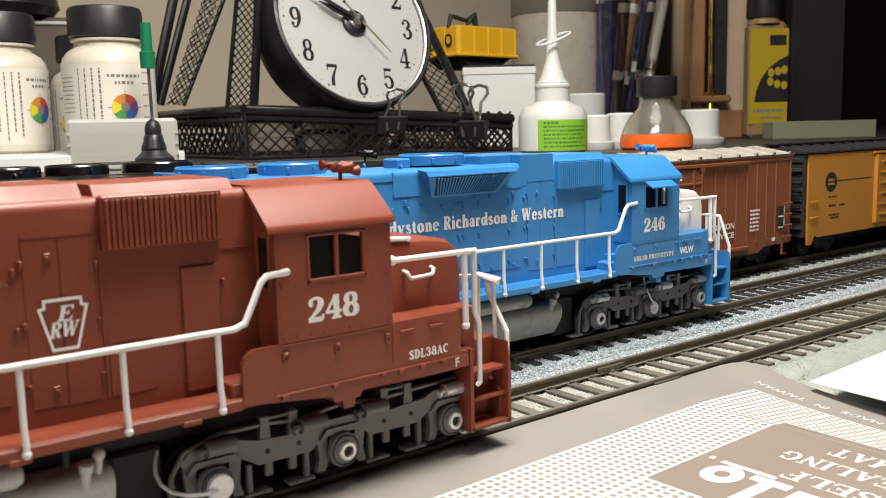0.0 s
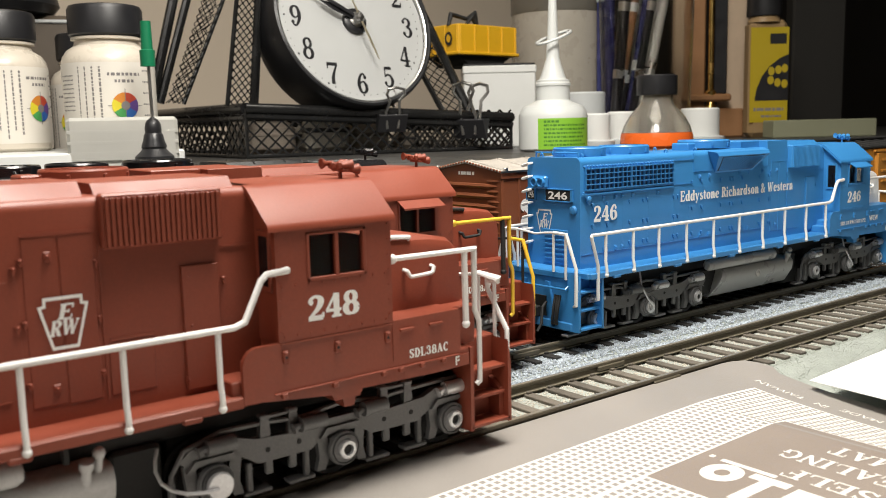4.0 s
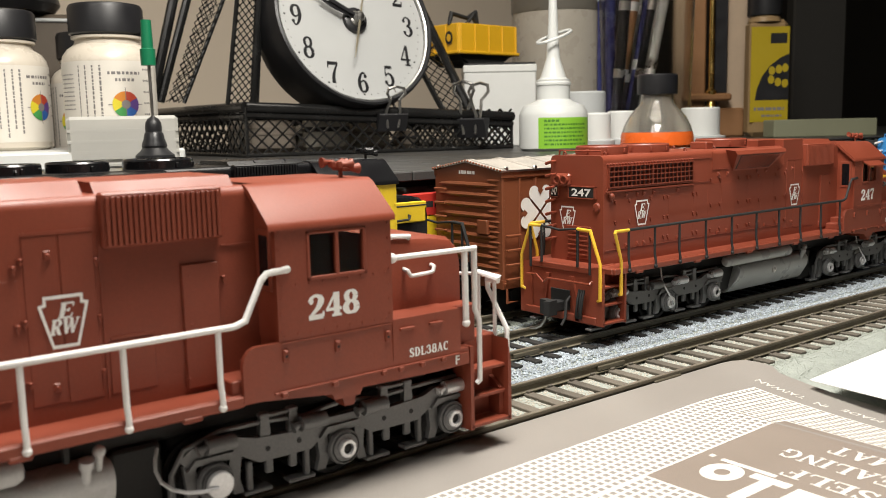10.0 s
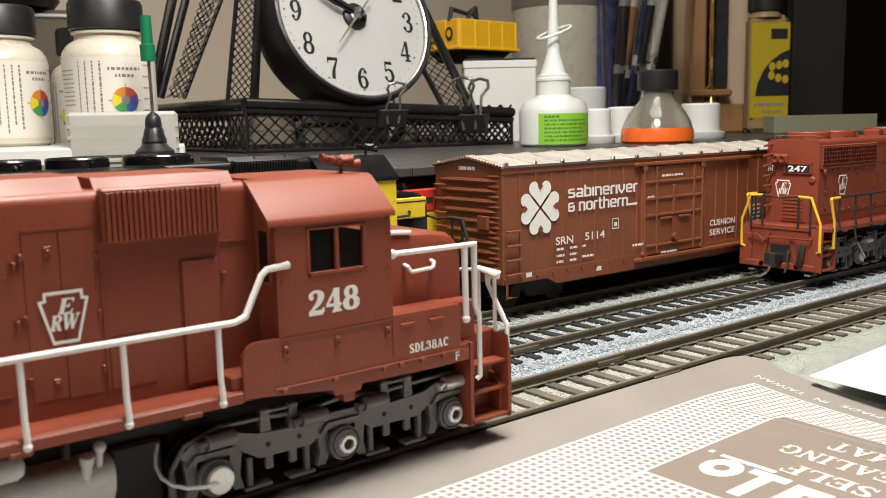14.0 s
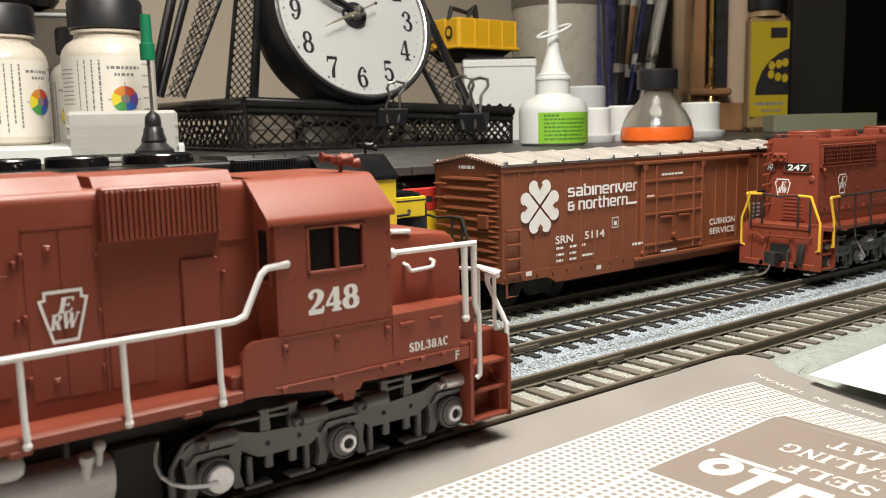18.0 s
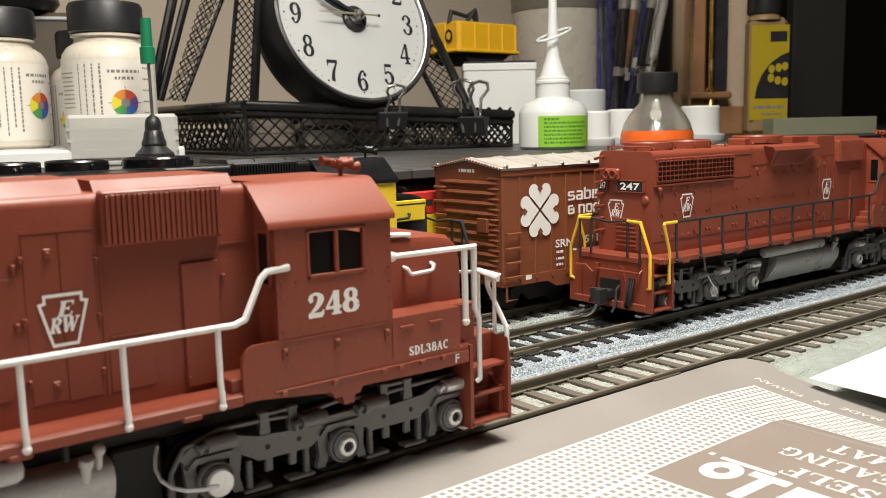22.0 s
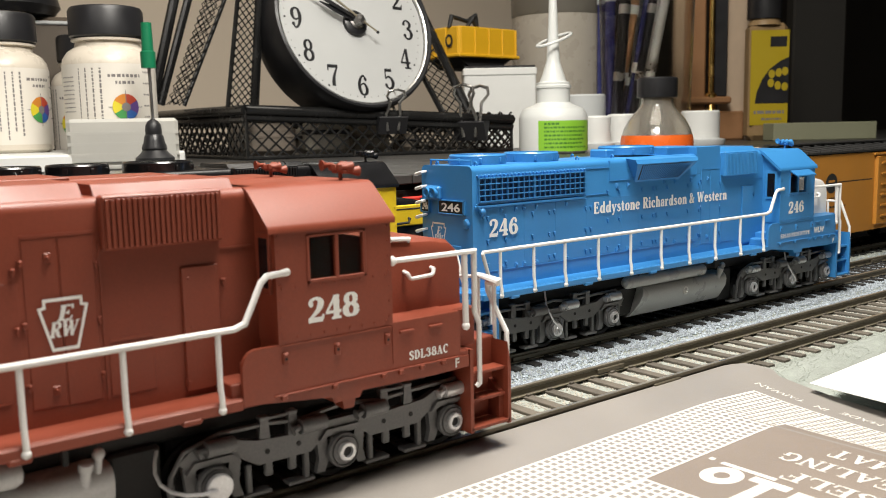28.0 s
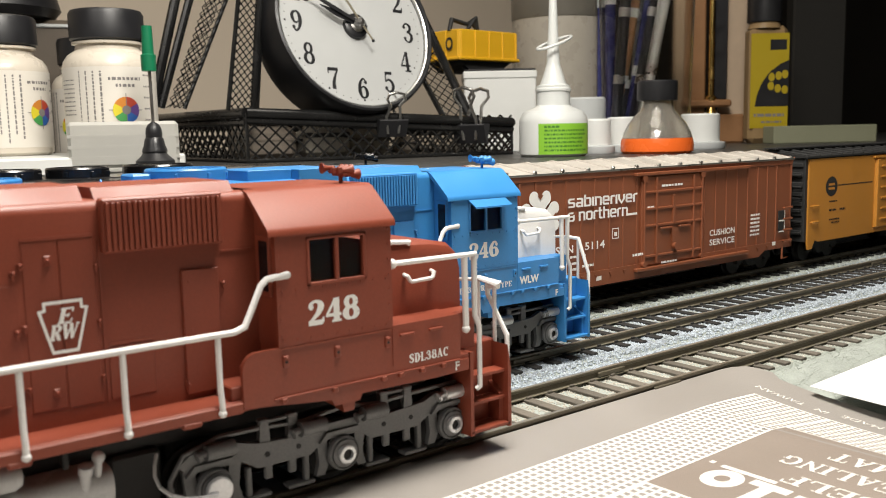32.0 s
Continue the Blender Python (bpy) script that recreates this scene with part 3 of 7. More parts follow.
        for n, a in enumerate(axles):
            Geo().cyl((a, side * 14.4, 6.0), (a, side * 14.75, 6.0), 0.85, 12).obj("bearing_bore", FLATBLACK, sf)
        for a in (0.6, -17.4, -29.8, -46.4):  # brake cylinders
            g = Geo().cyl((a - 2.4, side * 13.9, 12.0), (a + 2.4, side * 13.9, 12.0), 1.3, 14)
            g.cyl((a - 2.4, side * 13.9, 12.0), (a - 3.9, side * 13.9, 11.6), 0.6, 8)
            g.cyl((a - 3.4, side * 13.9, 11.7), (a - 3.8, side * 13.9, 11.6), 0.95, 10)
            g.obj("brake_cylinder", STEELGREY if a in bright else paint, sf)
        if side < 0:
            xd = axles[disc]
            g = Geo().tube([(xd - 8.6, -12.8, 13.4), (xd - 9.2, -13.2, 11.8), (xd - 9.4, -13.6, 10.2), (xd - 8.9, -14.3, 8.5), (xd - 7.6, -15.0, 7.2), (xd - 5.6, -15.8, 6.4), (xd - 3, -16.2, 6.0), (xd - 0.6, -16.2, 5.9)] if disc == 2 else [(xd - 3.0, -13.0, 18), (xd - 3.4, -14.2, 13), (xd - 2.2, -15.8, 9), (xd, -16.1, 6.4), (xd + 0.4, -16.0, 5.4)], 0.3, 6)
            g.obj("speed_cable", STEELGREY, sf)
    prof = [(1.4, 9.6), (1.6, 8.9), (4.4, 8.8), (4.7, 9.3), (5.65, 9.3), (5.75, 7.5), (6.3, 7.2), (6.3, 6.6), (1.2, 6.4)]
    prof = [(0.01, 9.6)] + prof + [(r, -h) for r, h in prof[::-1]] + [(0.01, -9.6)]
    for a in axles:
        w = Geo().lathe(prof, 0, 0, 28, "y").obj("wheelset", wheels, t)
        w.matrix_basis = pose(a * MM, 0, 5.75 * MM)
    return t


def locomotive(name, label, at, paint, rails, endrails, number, nose=None, sill="", shade=True, tank=TANK, emblems=(), title="", cabside=None, trucks=None, fans=((-157.4, 52.4, 7.8), (-137.4, 52.4, 7.8), (-96.4, 52.9, 8.6)), loop=False, disc=(1, 1), hatch=True, posts=(-73.6, -60, -46.8)):
    loco = thing(name, label, "locomotive", at, group="model locomotives")
    nose, cabside = nose or paint, cabside or paint
    # deck and sills
    g = Geo().box(-172, 2, -CAB + 0.4, CAB - 0.4, 18.2, 20.0, 0.25)
    g.obj("walkway", paint, loco)
    for side in (-1, 1):
        g = Geo().box(-171, -43.6, side * (CAB - 1.2), side * (CAB + 0.1), 18.1, 19.9, 0.25)
        for x in (-160, -132, -104, -76, -52):
            g.box(x - 1.6, x + 1.6, side * (CAB - 1.0), side * (CAB + 0.2), 17.5, 18.6, 0.3)
        g.obj("side_sill", paint, loco)
    # long hood
    prof = [(-HOOD, 20)] + [(-HOOD + 1.7 - 1.7 * math.cos(radians(15 * k)), 50.3 + 1.7 * math.sin(radians(15 * k))) for k in range(7)]
    prof += [(-a, b) for a, b in prof[::-1]]
    hood = Geo().prism(prof, "x", REAR, CABX0 + 1).obj("long_hood", paint, loco)
    if hatch == "sloped":
        Geo().prism([(-10.4, 51.1), (-7.4, 54.0), (7.4, 54.0), (10.4, 51.1)], "x", -124.5, -63.2).obj("roof_hatch", paint, loco)
    elif hatch:
        Geo().box(-74.8, -62.4, -HOOD - 0.06, HOOD + 0.06, 45.7, 54.2, 0.12).obj("roof_hatch", paint, loco)
        Geo().box(-85.6, -74.8, -7.4, 7.4, 51.6, 54.3, 0.2).obj("roof_hatch", paint, loco)
        Geo().box(-109.4, -105.4, -3.4, 3.4, 51.7, 54.4, 0.4).obj("blower_box", paint, loco)
    Geo().prism([(-10.1, 51.3), (-8.0, 53.6 if hatch else 53.0), (8.0, 53.6 if hatch else 53.0), (10.1, 51.3)], "x", -61.6, -40).obj("roof_hatch", paint, loco)
    for x in (-165, -127, -112, -54, -45):
        for side in (-1, 1):
            g = Geo().tube([(x, side * 8.6, 51.6), (x, side * 8.6, 52.6), (x + 0.01, side * 8.1, 53.0), (x, side * 7.6, 52.6), (x, side * 7.6, 51.8)], 0.22, 6)
            g.obj("lifting_eye", paint, loco)
    for x, z, r in fans:
        g = Geo().lathe([(r, -0.4), (r, 1.9), (r - 0.3, 2.3), (r - 0.9, 2.3), (r - 1.1, 1.5), (2.4, 1.6), (2.2, 2.2), (0.01, 2.2)], x, 0, 44, cz=z)
        fan = g.obj("radiator_fan", paint, loco)
        bar = Geo().tube([(1.5, 0, 2.12), (r - 0.6, 0, 2.12)], 0.16, 4).mesh("grille_bar", paint)
        clamp = Geo().box(r - 0.3, r + 0.35, -0.35, 0.35, 0.1, 1.4, 0.1).mesh("clamp", paint)
        for k in range(20):
            place(bar, "grille_bar", fan, pose(x * MM, 0, z * MM, 0, 0, 18 * k))
        for k in range(8):
            place(clamp, "clamp", fan, pose(x * MM, 0, z * MM, 0, 0, 45 * k + 10))
    g = Geo().tube([(REAR + 1.6, -8.6, 51.6), (REAR + 1.6, -8.4, 53.4), (REAR + 1.6, 8.4, 53.4), (REAR + 1.6, 8.6, 51.6)], 0.26, 6)
    g.obj("roof_grab", paint, loco)
    hinge = Geo().sphere((0, 0.04, 0.12), 0.34, 6).box(-0.5, 0.5, -0.3, 0.14, 0.2, 0.42).prism([(-0.34, -0.1), (0.34, -0.1), (0, -0.9)], "y", -0.3, 0.3).mesh("hinge", paint)
    latch = Geo().box(-0.5, 0.5, -0.5, 0.26, -0.65, 0.75, 0.12).sphere((0.0, 0.3, 0.1), 0.3, 6).mesh("latch", paint)
    for side in (-1, 1):
        y = side * HOOD

        def on(g, x0, x1, z0, z1, d, b=0.12):
            return g.box(x0, x1, y - side * 0.6, y + side * d, z0, z1, b)

        # radiator grille: flat screen, the recess's shade in its colour, behind a standing lattice of bars
        g = on(Geo(), -167.2, -126.6, 42.0, 49.5, 0.12, 0.05)
        for k in range(31):
            g.sphere((-166.9 + 1.33 * k, y + side * 0.2, 49.5), 0.34, 6)
        g.tube([(-168.2, y + side * 0.5, 41.5), (-127.0, y + side * 0.5, 41.5)], 0.34, 6)
        grille = g.obj("radiator_grille", paint, loco)
        on(Geo(), -166.6, -127.2, 42.7, 48.9, 0.16, 0.02).obj("screen", REDSHADE if paint is RED else BLUESHADE if paint is BLUE else FLATBLACK, grille)
        for i in range(21):
            x = -166.6 + 39.4 * i / 20
            w = 0.4 if i == 10 else 0.15
            Geo().box(x - w, x + w, y + side * 0.1, y + side * 0.75, 42.5, 49.1).obj("grille_bar", paint, grille)
        for i in range(5):
            z = 42.8 + 6.0 * i / 4
            Geo().box(-166.8, -127.0, y + side * 0.1, y + side * 0.95, z - 0.14, z + 0.14).obj("grille_bar", paint, grille)
        Geo().sphere((-165.6, y + side * 0.6, 40.2), 0.95, 8).tube([(-167.6, y + side * 0.5, 42.2), (-166.6, y + side * 0.7, 40.8), (-165.4, y + side * 0.6, 38.6)], 0.34, 6).obj("drain_cock", paint, grille)
        # air intake bulge with slanted screen
        g = Geo()
        a, b = (-109.0, -79.4), (-104.8, -83.8)
        v = [(a[0], y, 51.8), (a[1], y, 51.8), (a[1], y + side * 3.6, 51.4), (a[0], y + side * 3.6, 51.4), (a[0] + 0.3, y + side * 4.2, 50.2), (a[1] - 0.3, y + side * 4.2, 50.2),
             (b[1], y, 44.6), (b[0], y, 44.6)]
        g.add(v, [(0, 1, 2, 3), (3, 2, 5, 4), (4, 5, 6, 7), (0, 3, 4, 7), (1, 6, 5, 2)])
        intake = g.obj("air_intake", paint, loco)
        g = Geo()
        for i in range(24):
            k = i / 23
            xt, xb = a[0] + 3.5 + (a[1] - a[0] - 7) * k, b[0] + 1.6 + (b[1] - b[0] - 3.2) * k
            g.tube([(xt, y + side * 4.0, 49.7), (xb, y + side * 0.5, 45.4)], 0.28, 4)
        g.obj("slat", paint, intake)
        g = Geo().add([(a[0] + 2.8, y + side * 4.05, 49.85), (a[1] - 2.8, y + side * 4.05, 49.85), (b[1] - 0.6, y + side * 0.45, 45.2), (b[0] + 0.6, y + side * 0.45, 45.2)], [(0, 1, 2, 3)])
        g.obj("screen", FLATBLACK, intake)
        # brake grid box with upright fins
        g = on(Geo(), -61.6, -43.2, 44.2, 52.2, 1.6, 0.3)
        box = g.obj("louvre_box", paint, loco)
        g = Geo()
        for i in range(22):
            x = -60.8 + 16.8 * i / 21
            g.box(x - 0.27, x + 0.27, y + side * 1.5, y + side * 2.0, 44.5, 51.6, 0.06)
        g.obj("fin", paint, box)
        # hood doors with hinges and latches
        doors = [(-126 + 7.6 * i, -118.7 + 7.6 * i, 24.4, 40.9) for i in range(7)] + [(-72.3, -67.6, 22.6, 46.8), (-67.4, -62.6, 22.4, 46.8), (-49.9, -44.0, 21.0, 40.4), (-61.4, -54.6, 22.4, 30.4), (-150.4, -139, 24.4, 41.0), (-138.4, -127.2, 24.4, 41.0)]
        for x0, x1, z0, z1 in doors:
            on(Geo(), x0, x1, z0, z1, 0.03 if x0 < -75 else 0.14 if x0 != -49.9 else 0.6, 0.02 if x0 < -75 else 0.1).obj("hood_door", paint, loco)
        side_turn = 180 if side < 0 else 0
        spots = [(x, z) for z in (42.5, 34.3, 26.1) for x in (-117.0, -112.0, -101.6, -96.4, -94.8, -89.6, -79.2, -73.5, -62.4)]
        spots += [(x, z) for z in (38.5, 32.3, 26.1) for x in (-163.5, -157.2, -147.3, -141.0, -139.0, -126.3, -124.3)]
        spots += [(-72.5, z) for z in (43.5, 34.8, 26.0)] + [(-43.0, 37.6), (-49.2, 31.8), (-44.6, 31.8)]
        for x, z in spots:
            place(hinge, "hinge", loco, pose(x * MM, (y + side * 0.12) * MM, z * MM, 0, 0, side_turn))
        catches = [(x, z) for z in (43.9, 24.9) for x in (-113.0, -108.0, -90.9, -85.6, -77.6, -69.0)]
        catches += [(x, z) for z in (40.1, 25.0) for x in (-158.6, -153.5, -150.5, -145.8, -134.1)] + [(-48.9, 38.6), (-48.8, 31.0), (-49.6, 22.4)]
        for x, z in catches:
            place(latch, "latch", loco, pose(x * MM, (y + side * 0.12) * MM, z * MM, 0, 0, side_turn))
        for x0, x1, z0, z1 in ((-116.3, -75.0, 45.5, 45.7), (-116.4, -116.2, 45.5, 51.4), (-126.4, -116.4, 49.4, 49.6), (-126.4, -116.6, 41.9, 42.1), (-168, -75, 24.1, 24.3), (-62.0, -61.7, 22, 46.8), (-43.2, -38, 42.6, 42.9), (-72.3, -62.6, 46.8, 47.3), (-61.1, -54.6, 30.5, 31.0)):
            on(Geo(), x0, x1, z0, z1, 0.22, 0).obj("seam_strip", paint, loco)
    # cab: walls with window openings, roof
    g = Geo()
    for side in (-1, 1):
        y0, y1 = side * (CAB - 0.9), side * CAB
        g = Geo()
        g.box(CABX0, CABX1, y0, y1, 27.2, 37.0)
        g.box(CABX0, CABX1, y0, y1, 44.0, 45.6)
        g.box(CABX0, -31.2, y0, y1, 37.0, 44.0)
        g.box(-20.9, CABX1, y0, y1, 37.0, 44.0)
        wall = g.obj("cab_side", cabside, loco)
        g = Geo()
        for x0, x1, z0, z1 in ((-31.7, -20.4, 36.5, 37.1), (-31.7, -20.4, 43.9, 44.4), (-31.7, -31.1, 36.5, 44.4), (-21.0, -20.4, 36.5, 44.4), (-26.4, -25.7, 37, 44)):
            g.box(x0, x1, side * (CAB - 0.5), side * (CAB + 0.22), z0, z1, 0.1)
        g.obj("window_frame", cabside, wall)
        pane = Geo().box(-31.2, -20.9, side * (CAB - 0.75), side * (CAB - 0.65), 37, 44).obj("window_pane", DARKGLASS, wall)
        pane.visible_shadow = False
        g = Geo()
        for i in range(9):
            for z in (45.0, 36.2, 28.2):
                x = CABX0 + 1.0 + 19.6 * i / 8
                g.cyl((x, side * CAB, z), (x, side * (CAB + 0.2), z), 0.22, 6)
        for i in range(7):
            for x in (CABX0 + 0.6, CABX1 - 0.6):
                g.cyl((x, side * CAB, 29 + 2.6 * i), (x, side * (CAB + 0.2), 29 + 2.6 * i), 0.22, 6)
        g.obj("rivets", cabside, wall)
        if shade:
            v = [(-32, side * CAB, 44.8), (-20, side * CAB, 44.8), (-20, side * (CAB + 3.2), 42.9), (-32, side * (CAB + 3.2), 42.9), (-32, side * CAB, 45.2), (-20, side * CAB, 45.2), (-20, side * (CAB + 3.2), 43.3), (-32, side * (CAB + 3.2), 43.3)]
            Geo().add(v, [(0, 1, 2, 3), (4, 5, 6, 7), (0, 1, 5, 4), (1, 2, 6, 5), (2, 3, 7, 6), (3, 0, 4, 7)]).obj("sunshade", paint, wall)
        # rear-facing side window
        yc = side * (HOOD + CAB) / 2
        Geo().box(CABX0 - 0.35, CABX0 + 0.1, yc - 2.1, yc + 2.1, 35.2, 45.0, 0.15).obj("window_frame", paint, wall)
        Geo().box(CABX0 - 0.45, CABX0, yc - 1.5, yc + 1.5, 36.0, 44.2, 0.4).obj("window_pane", DARKPANE, wall)
    cabprof = [(-CAB + 0.9, 27.2), (-CAB + 0.9, 45.4), (-HOOD, 51.2), (HOOD, 51.2), (CAB - 0.9, 45.4), (CAB - 0.9, 27.2)]
    Geo().prism(cabprof, "x", CABX0, CABX0 + 0.9).obj("cab_end", paint, loco)
    g, e0, e1 = Geo(), CABX1 - 0.9, CABX1
    g.box(e0, e1, -16.5, 16.5, 27.2, 37).box(e0, e1, -11.4, 11.4, 37, 42).box(e0, e1, -0.5, 0.5, 42, 46.6)
    g.prism([(-11.4, 46.6), (11.4, 46.6), (11.4, 50.6), (HOOD, 51.2), (-HOOD, 51.2), (-11.4, 50.6)], "x", e0, e1)
    for side in (-1, 1):
        g.box(e0, e1, side * 10.2, side * 11.4, 42, 46.6).box(e0, e1, side * 16, side * 16.5, 37, 44.2)
        g.prism([(side * 11.4, 44.2), (side * 16.5, 44.2), (side * 16.5, 45.4), (side * 11.4, 50.6)], "x", e0, e1)
    front = g.obj("cab_end", paint, loco)
    for y0, y1, z0, z1 in ((-16, -11.4, 37, 44.2), (11.4, 16, 37, 44.2), (-10.2, -0.5, 42, 46.6), (0.5, 10.2, 42, 46.6)):
        Geo().box(e0 + 0.3, e0 + 0.4, y0, y1, z0, z1).obj("windscreen_pane", DARKGLASS, front).visible_shadow = False
    for side in (-1, 1):
        Geo().box(-31.5, -26.5, side * 5, side * 10, 27.2, 33, 0.8).box(-32.2, -30.6, side * 5, side * 10, 31, 39.6, 0.6).obj("cab_seat", FLATBLACK, loco)
    r0 = [(-CAB - 0.5, 45.0), (-CAB - 0.5, 45.7), (-CAB - 0.1, 46.3), (-HOOD - 0.6, 51.5), (-HOOD + 0.6, 52.0)]
    r1 = [(-HOOD + 0.6, 51.3), (-CAB - 0.1, 45.2)]
    roof = r0 + [(-a, b) for a, b in r0[::-1]] + [(-a, b) for a, b in r1[::-1]] + r1
    Geo().prism(roof, "x", CABX0 - 1.3, CABX1 + 0.7).obj("cab_roof", paint, loco)
    # lower cab box and front platform
    for side in (-1, 1):
        y0, y1 = side * (HOOD - 2), side * CAB
        g = Geo().prism([(-37.0, 18.0), (-37.0, 27.3), (CABX1, 27.3), (CABX1, 27.6), (-0.6, 27.6), (-0.4, 27.3), (-0.4, 19.0), (1.6, 19.0), (1.6, 16.9), (-6, 16.7), (-21.9, 17.0), (-22.5, 15.9), (-27.4, 15.9), (-28, 17.0)], "y", y0, y1)
        base = g.obj("battery_box", paint, loco)
        Geo().prism([(-43.6, 18.8), (-43.6, 24.6), (-43.2, 26.0), (-42.4, 26.9), (-41.4, 27.25), (-37.0, 27.3), (-37.0, 18.0)], "y", y1 - side * 0.9, y1).obj("side_plate", paint, base)
        Geo().box(-41.0, -37.0, side * (HOOD - 1), y1 - side * 1.0, 20.0, 24.0, 0.2).obj("cab_step", paint, base)
        zl = 20.2 if title else 19.0
        for x in (-36.2, -26.6, -16.6):
            hook = Geo().box(x - 0.5, x + 0.5, y1 - side * 0.3, y1 + side * 0.4, 24.0, 26.0, 0.15).box(x - 0.32, x + 0.32, y1, y1 + side * 0.55, 25.3, 25.8, 0.1).obj("latch", paint, base)
            Geo().box(x - 0.22, x + 0.22, y1 + side * 0.2, y1 + side * 0.42, 24.75, 25.15).obj("latch_hole", FLATBLACK, hook)
        for x in (-36.8, -27.4, -17.6, -14.0, -9.4, -4.6):
            Geo().box(x - 0.5, x + 0.5, y1 - side * 0.3, y1 + side * 0.6, zl - 0.7, zl + 0.2, 0.15).obj("ledge_bolt", paint, base)
        for x in (-14.0, -7.6):
            Geo().box(x, x + 3.0, y1 - side * 0.2, y1 + side * 0.45, 25.5, 26.0, 0.1).obj("lid_edge", paint, base)
        Geo().box(-37, -15.6, y1 - side * 0.2, y1 + side * 0.18, 26.9, 27.2, 0).obj("seam_strip", paint, base)
        Geo().box(-15.5, -15.2, y1 - side * 0.2, y1 + side * 0.15, 20.6, 27.2, 0).obj("seam_strip", paint, base)
        Geo().box(-38.4, -0.6, y1 - side * 0.2, y1 + side * 0.32, zl, zl + 0.35, 0.08).obj("ledge", paint, base)
        Geo().prism([(-25.9, 16), (-23.2, 16), (-23.6, 14.4), (-25.5, 14.4)], "y", y1 - side * 3, y1 - side * 0.2).obj("jacking_pad", paint, base)
        Geo().box(-45.2, -41.0, side * (HOOD - 1), y1 - side * 1.0, 19.9, 22.2, 0.2).obj("cab_step", paint, loco)
    # short nose
    n0 = [(CABX1 - 0.5, 20), (CABX1 - 0.5, 41.4), (-12, 41.2), (-1.5, 40.6), (2.8, 39.8), (4.4, 38.4), (4.9, 36.4), (5.0, 20)]
    g = Geo()
    ys = [(-10.9, 1.6), (-10.5, 0.7), (-9.4, 0.0), (9.4, 0.0), (10.5, 0.7), (10.9, 1.6)]
    for yy, cut in ys:
        g.v += [(x, yy, min(z, 41.4 - cut - (41.4 - z) * 1.0) if z > 30 else z) for x, z in n0]
    m = len(n0)
    for i in range(len(ys) - 1):
        for j in range(m):
            g.f.append((i * m + j, i * m + (j + 1) % m, (i + 1) * m + (j + 1) % m, (i + 1) * m + j))
    g.f += [tuple(range(m)), tuple(range((len(ys) - 1) * m, len(ys) * m))]
    nz = g.obj("short_nose", nose, loco, sharp=30)
    for side in (-1, 1):
        g = Geo().tube([(-8.1, side * 10.8, 35.0), (-8.0, side * 12.0, 34.7), (-7.6, side * 12.2, 33.9), (-7.2, side * 12.2, 33.7), (-2.8, side * 12.2, 33.9), (-2.4, side * 12.2, 34.1), (-2.0, side * 12.0, 34.9), (-1.9, side * 10.8, 35.1)], 0.36, 8)
        g.obj("grab_iron", rails, nz)
        g = Geo().box(-15.5, 5.4, side * (HOOD - 1), side * (CAB - 2.6), 20, 27.4, 0.3)
        g.obj("nose_step", paint, loco)
    Geo().tube([(-10.8, -9.8, 40.2), (-10.6, -10.7, 41.1), (-6.6, -10.7, 40.8), (-6.4, -9.8, 39.8)], 0.36, 8).obj("grab_iron", rails, nz)
    # end platforms, steps, pilots, couplers
    for x0, s in ((5.0, 1), (REAR + 0.2, -1)):
        e = "front_platform" if s > 0 else "rear_platform"
        g = Geo().box(x0 - s * 4, x0 + s * 7.4, -12.2, 12.2, 18.3, 20.2, 0.25)
        plat = g.obj(e, paint, loco)
        g = Geo().prism([(-15.5, 4.4), (-12, 3.4), (12, 3.4), (15.5, 4.4), (15.5, 10), (12.2, 12), (12.2, 18.4), (-12.2, 18.4), (-12.2, 12), (-15.5, 10)], "x", x0 + s * 5.6, x0 + s * 7.0)
        g.box(x0 + s * 6.9, x0 + s * 7.8, -14.5, 14.5, 3.6, 6.0, 0.3)
        g.prism([(6.6, 4), (8.2, 4), (5.6, 17), (4.0, 17)], "x", x0 + s * 6.9, x0 + s * 7.8)
        g.prism([(-6.6, 4), (-8.2, 4), (-5.6, 17), (-4.0, 17)], "x", x0 + s * 6.9, x0 + s * 7.8)
        g.obj("pilot", paint, plat)
        for side in (-1, 1):
            ya, yb = side * 11.8, side * 17.0
            Geo().prism([(x0 - s * 2.8, 3.6), (x0 - s * 2.0, 3.6), (x0 - s * 2.0, 19.8), (x0 - s * 2.8, 19.8)], "y", ya, yb).obj("step_plate", paint, plat)
            Geo().prism([(x0 + s * 6.6, 3.6), (x0 + s * 7.4, 3.6), (x0 + s * 7.4, 15), (x0 + s * 6.6, 19.8)], "y", ya, yb).obj("step_plate", paint, plat)
            Geo().box(x0 - s * 2.6, x0 + s * 7.2, ya, side * 12.3, 3.6, 19.8, 0).obj("step_back", paint, plat)
            for z in (4.2, 9.4, 14.6):
                Geo().box(x0 - s * 2.6, x0 + s * 7.2, side * (12.4 if z < 9 else 12.9), yb - side * (0.0 if z < 9 else 0.9), z - 0.3, z + 0.35, 0.1).obj("step", paint, plat)
            # rails at the corner steps
            xe = x0 + s * 7.6
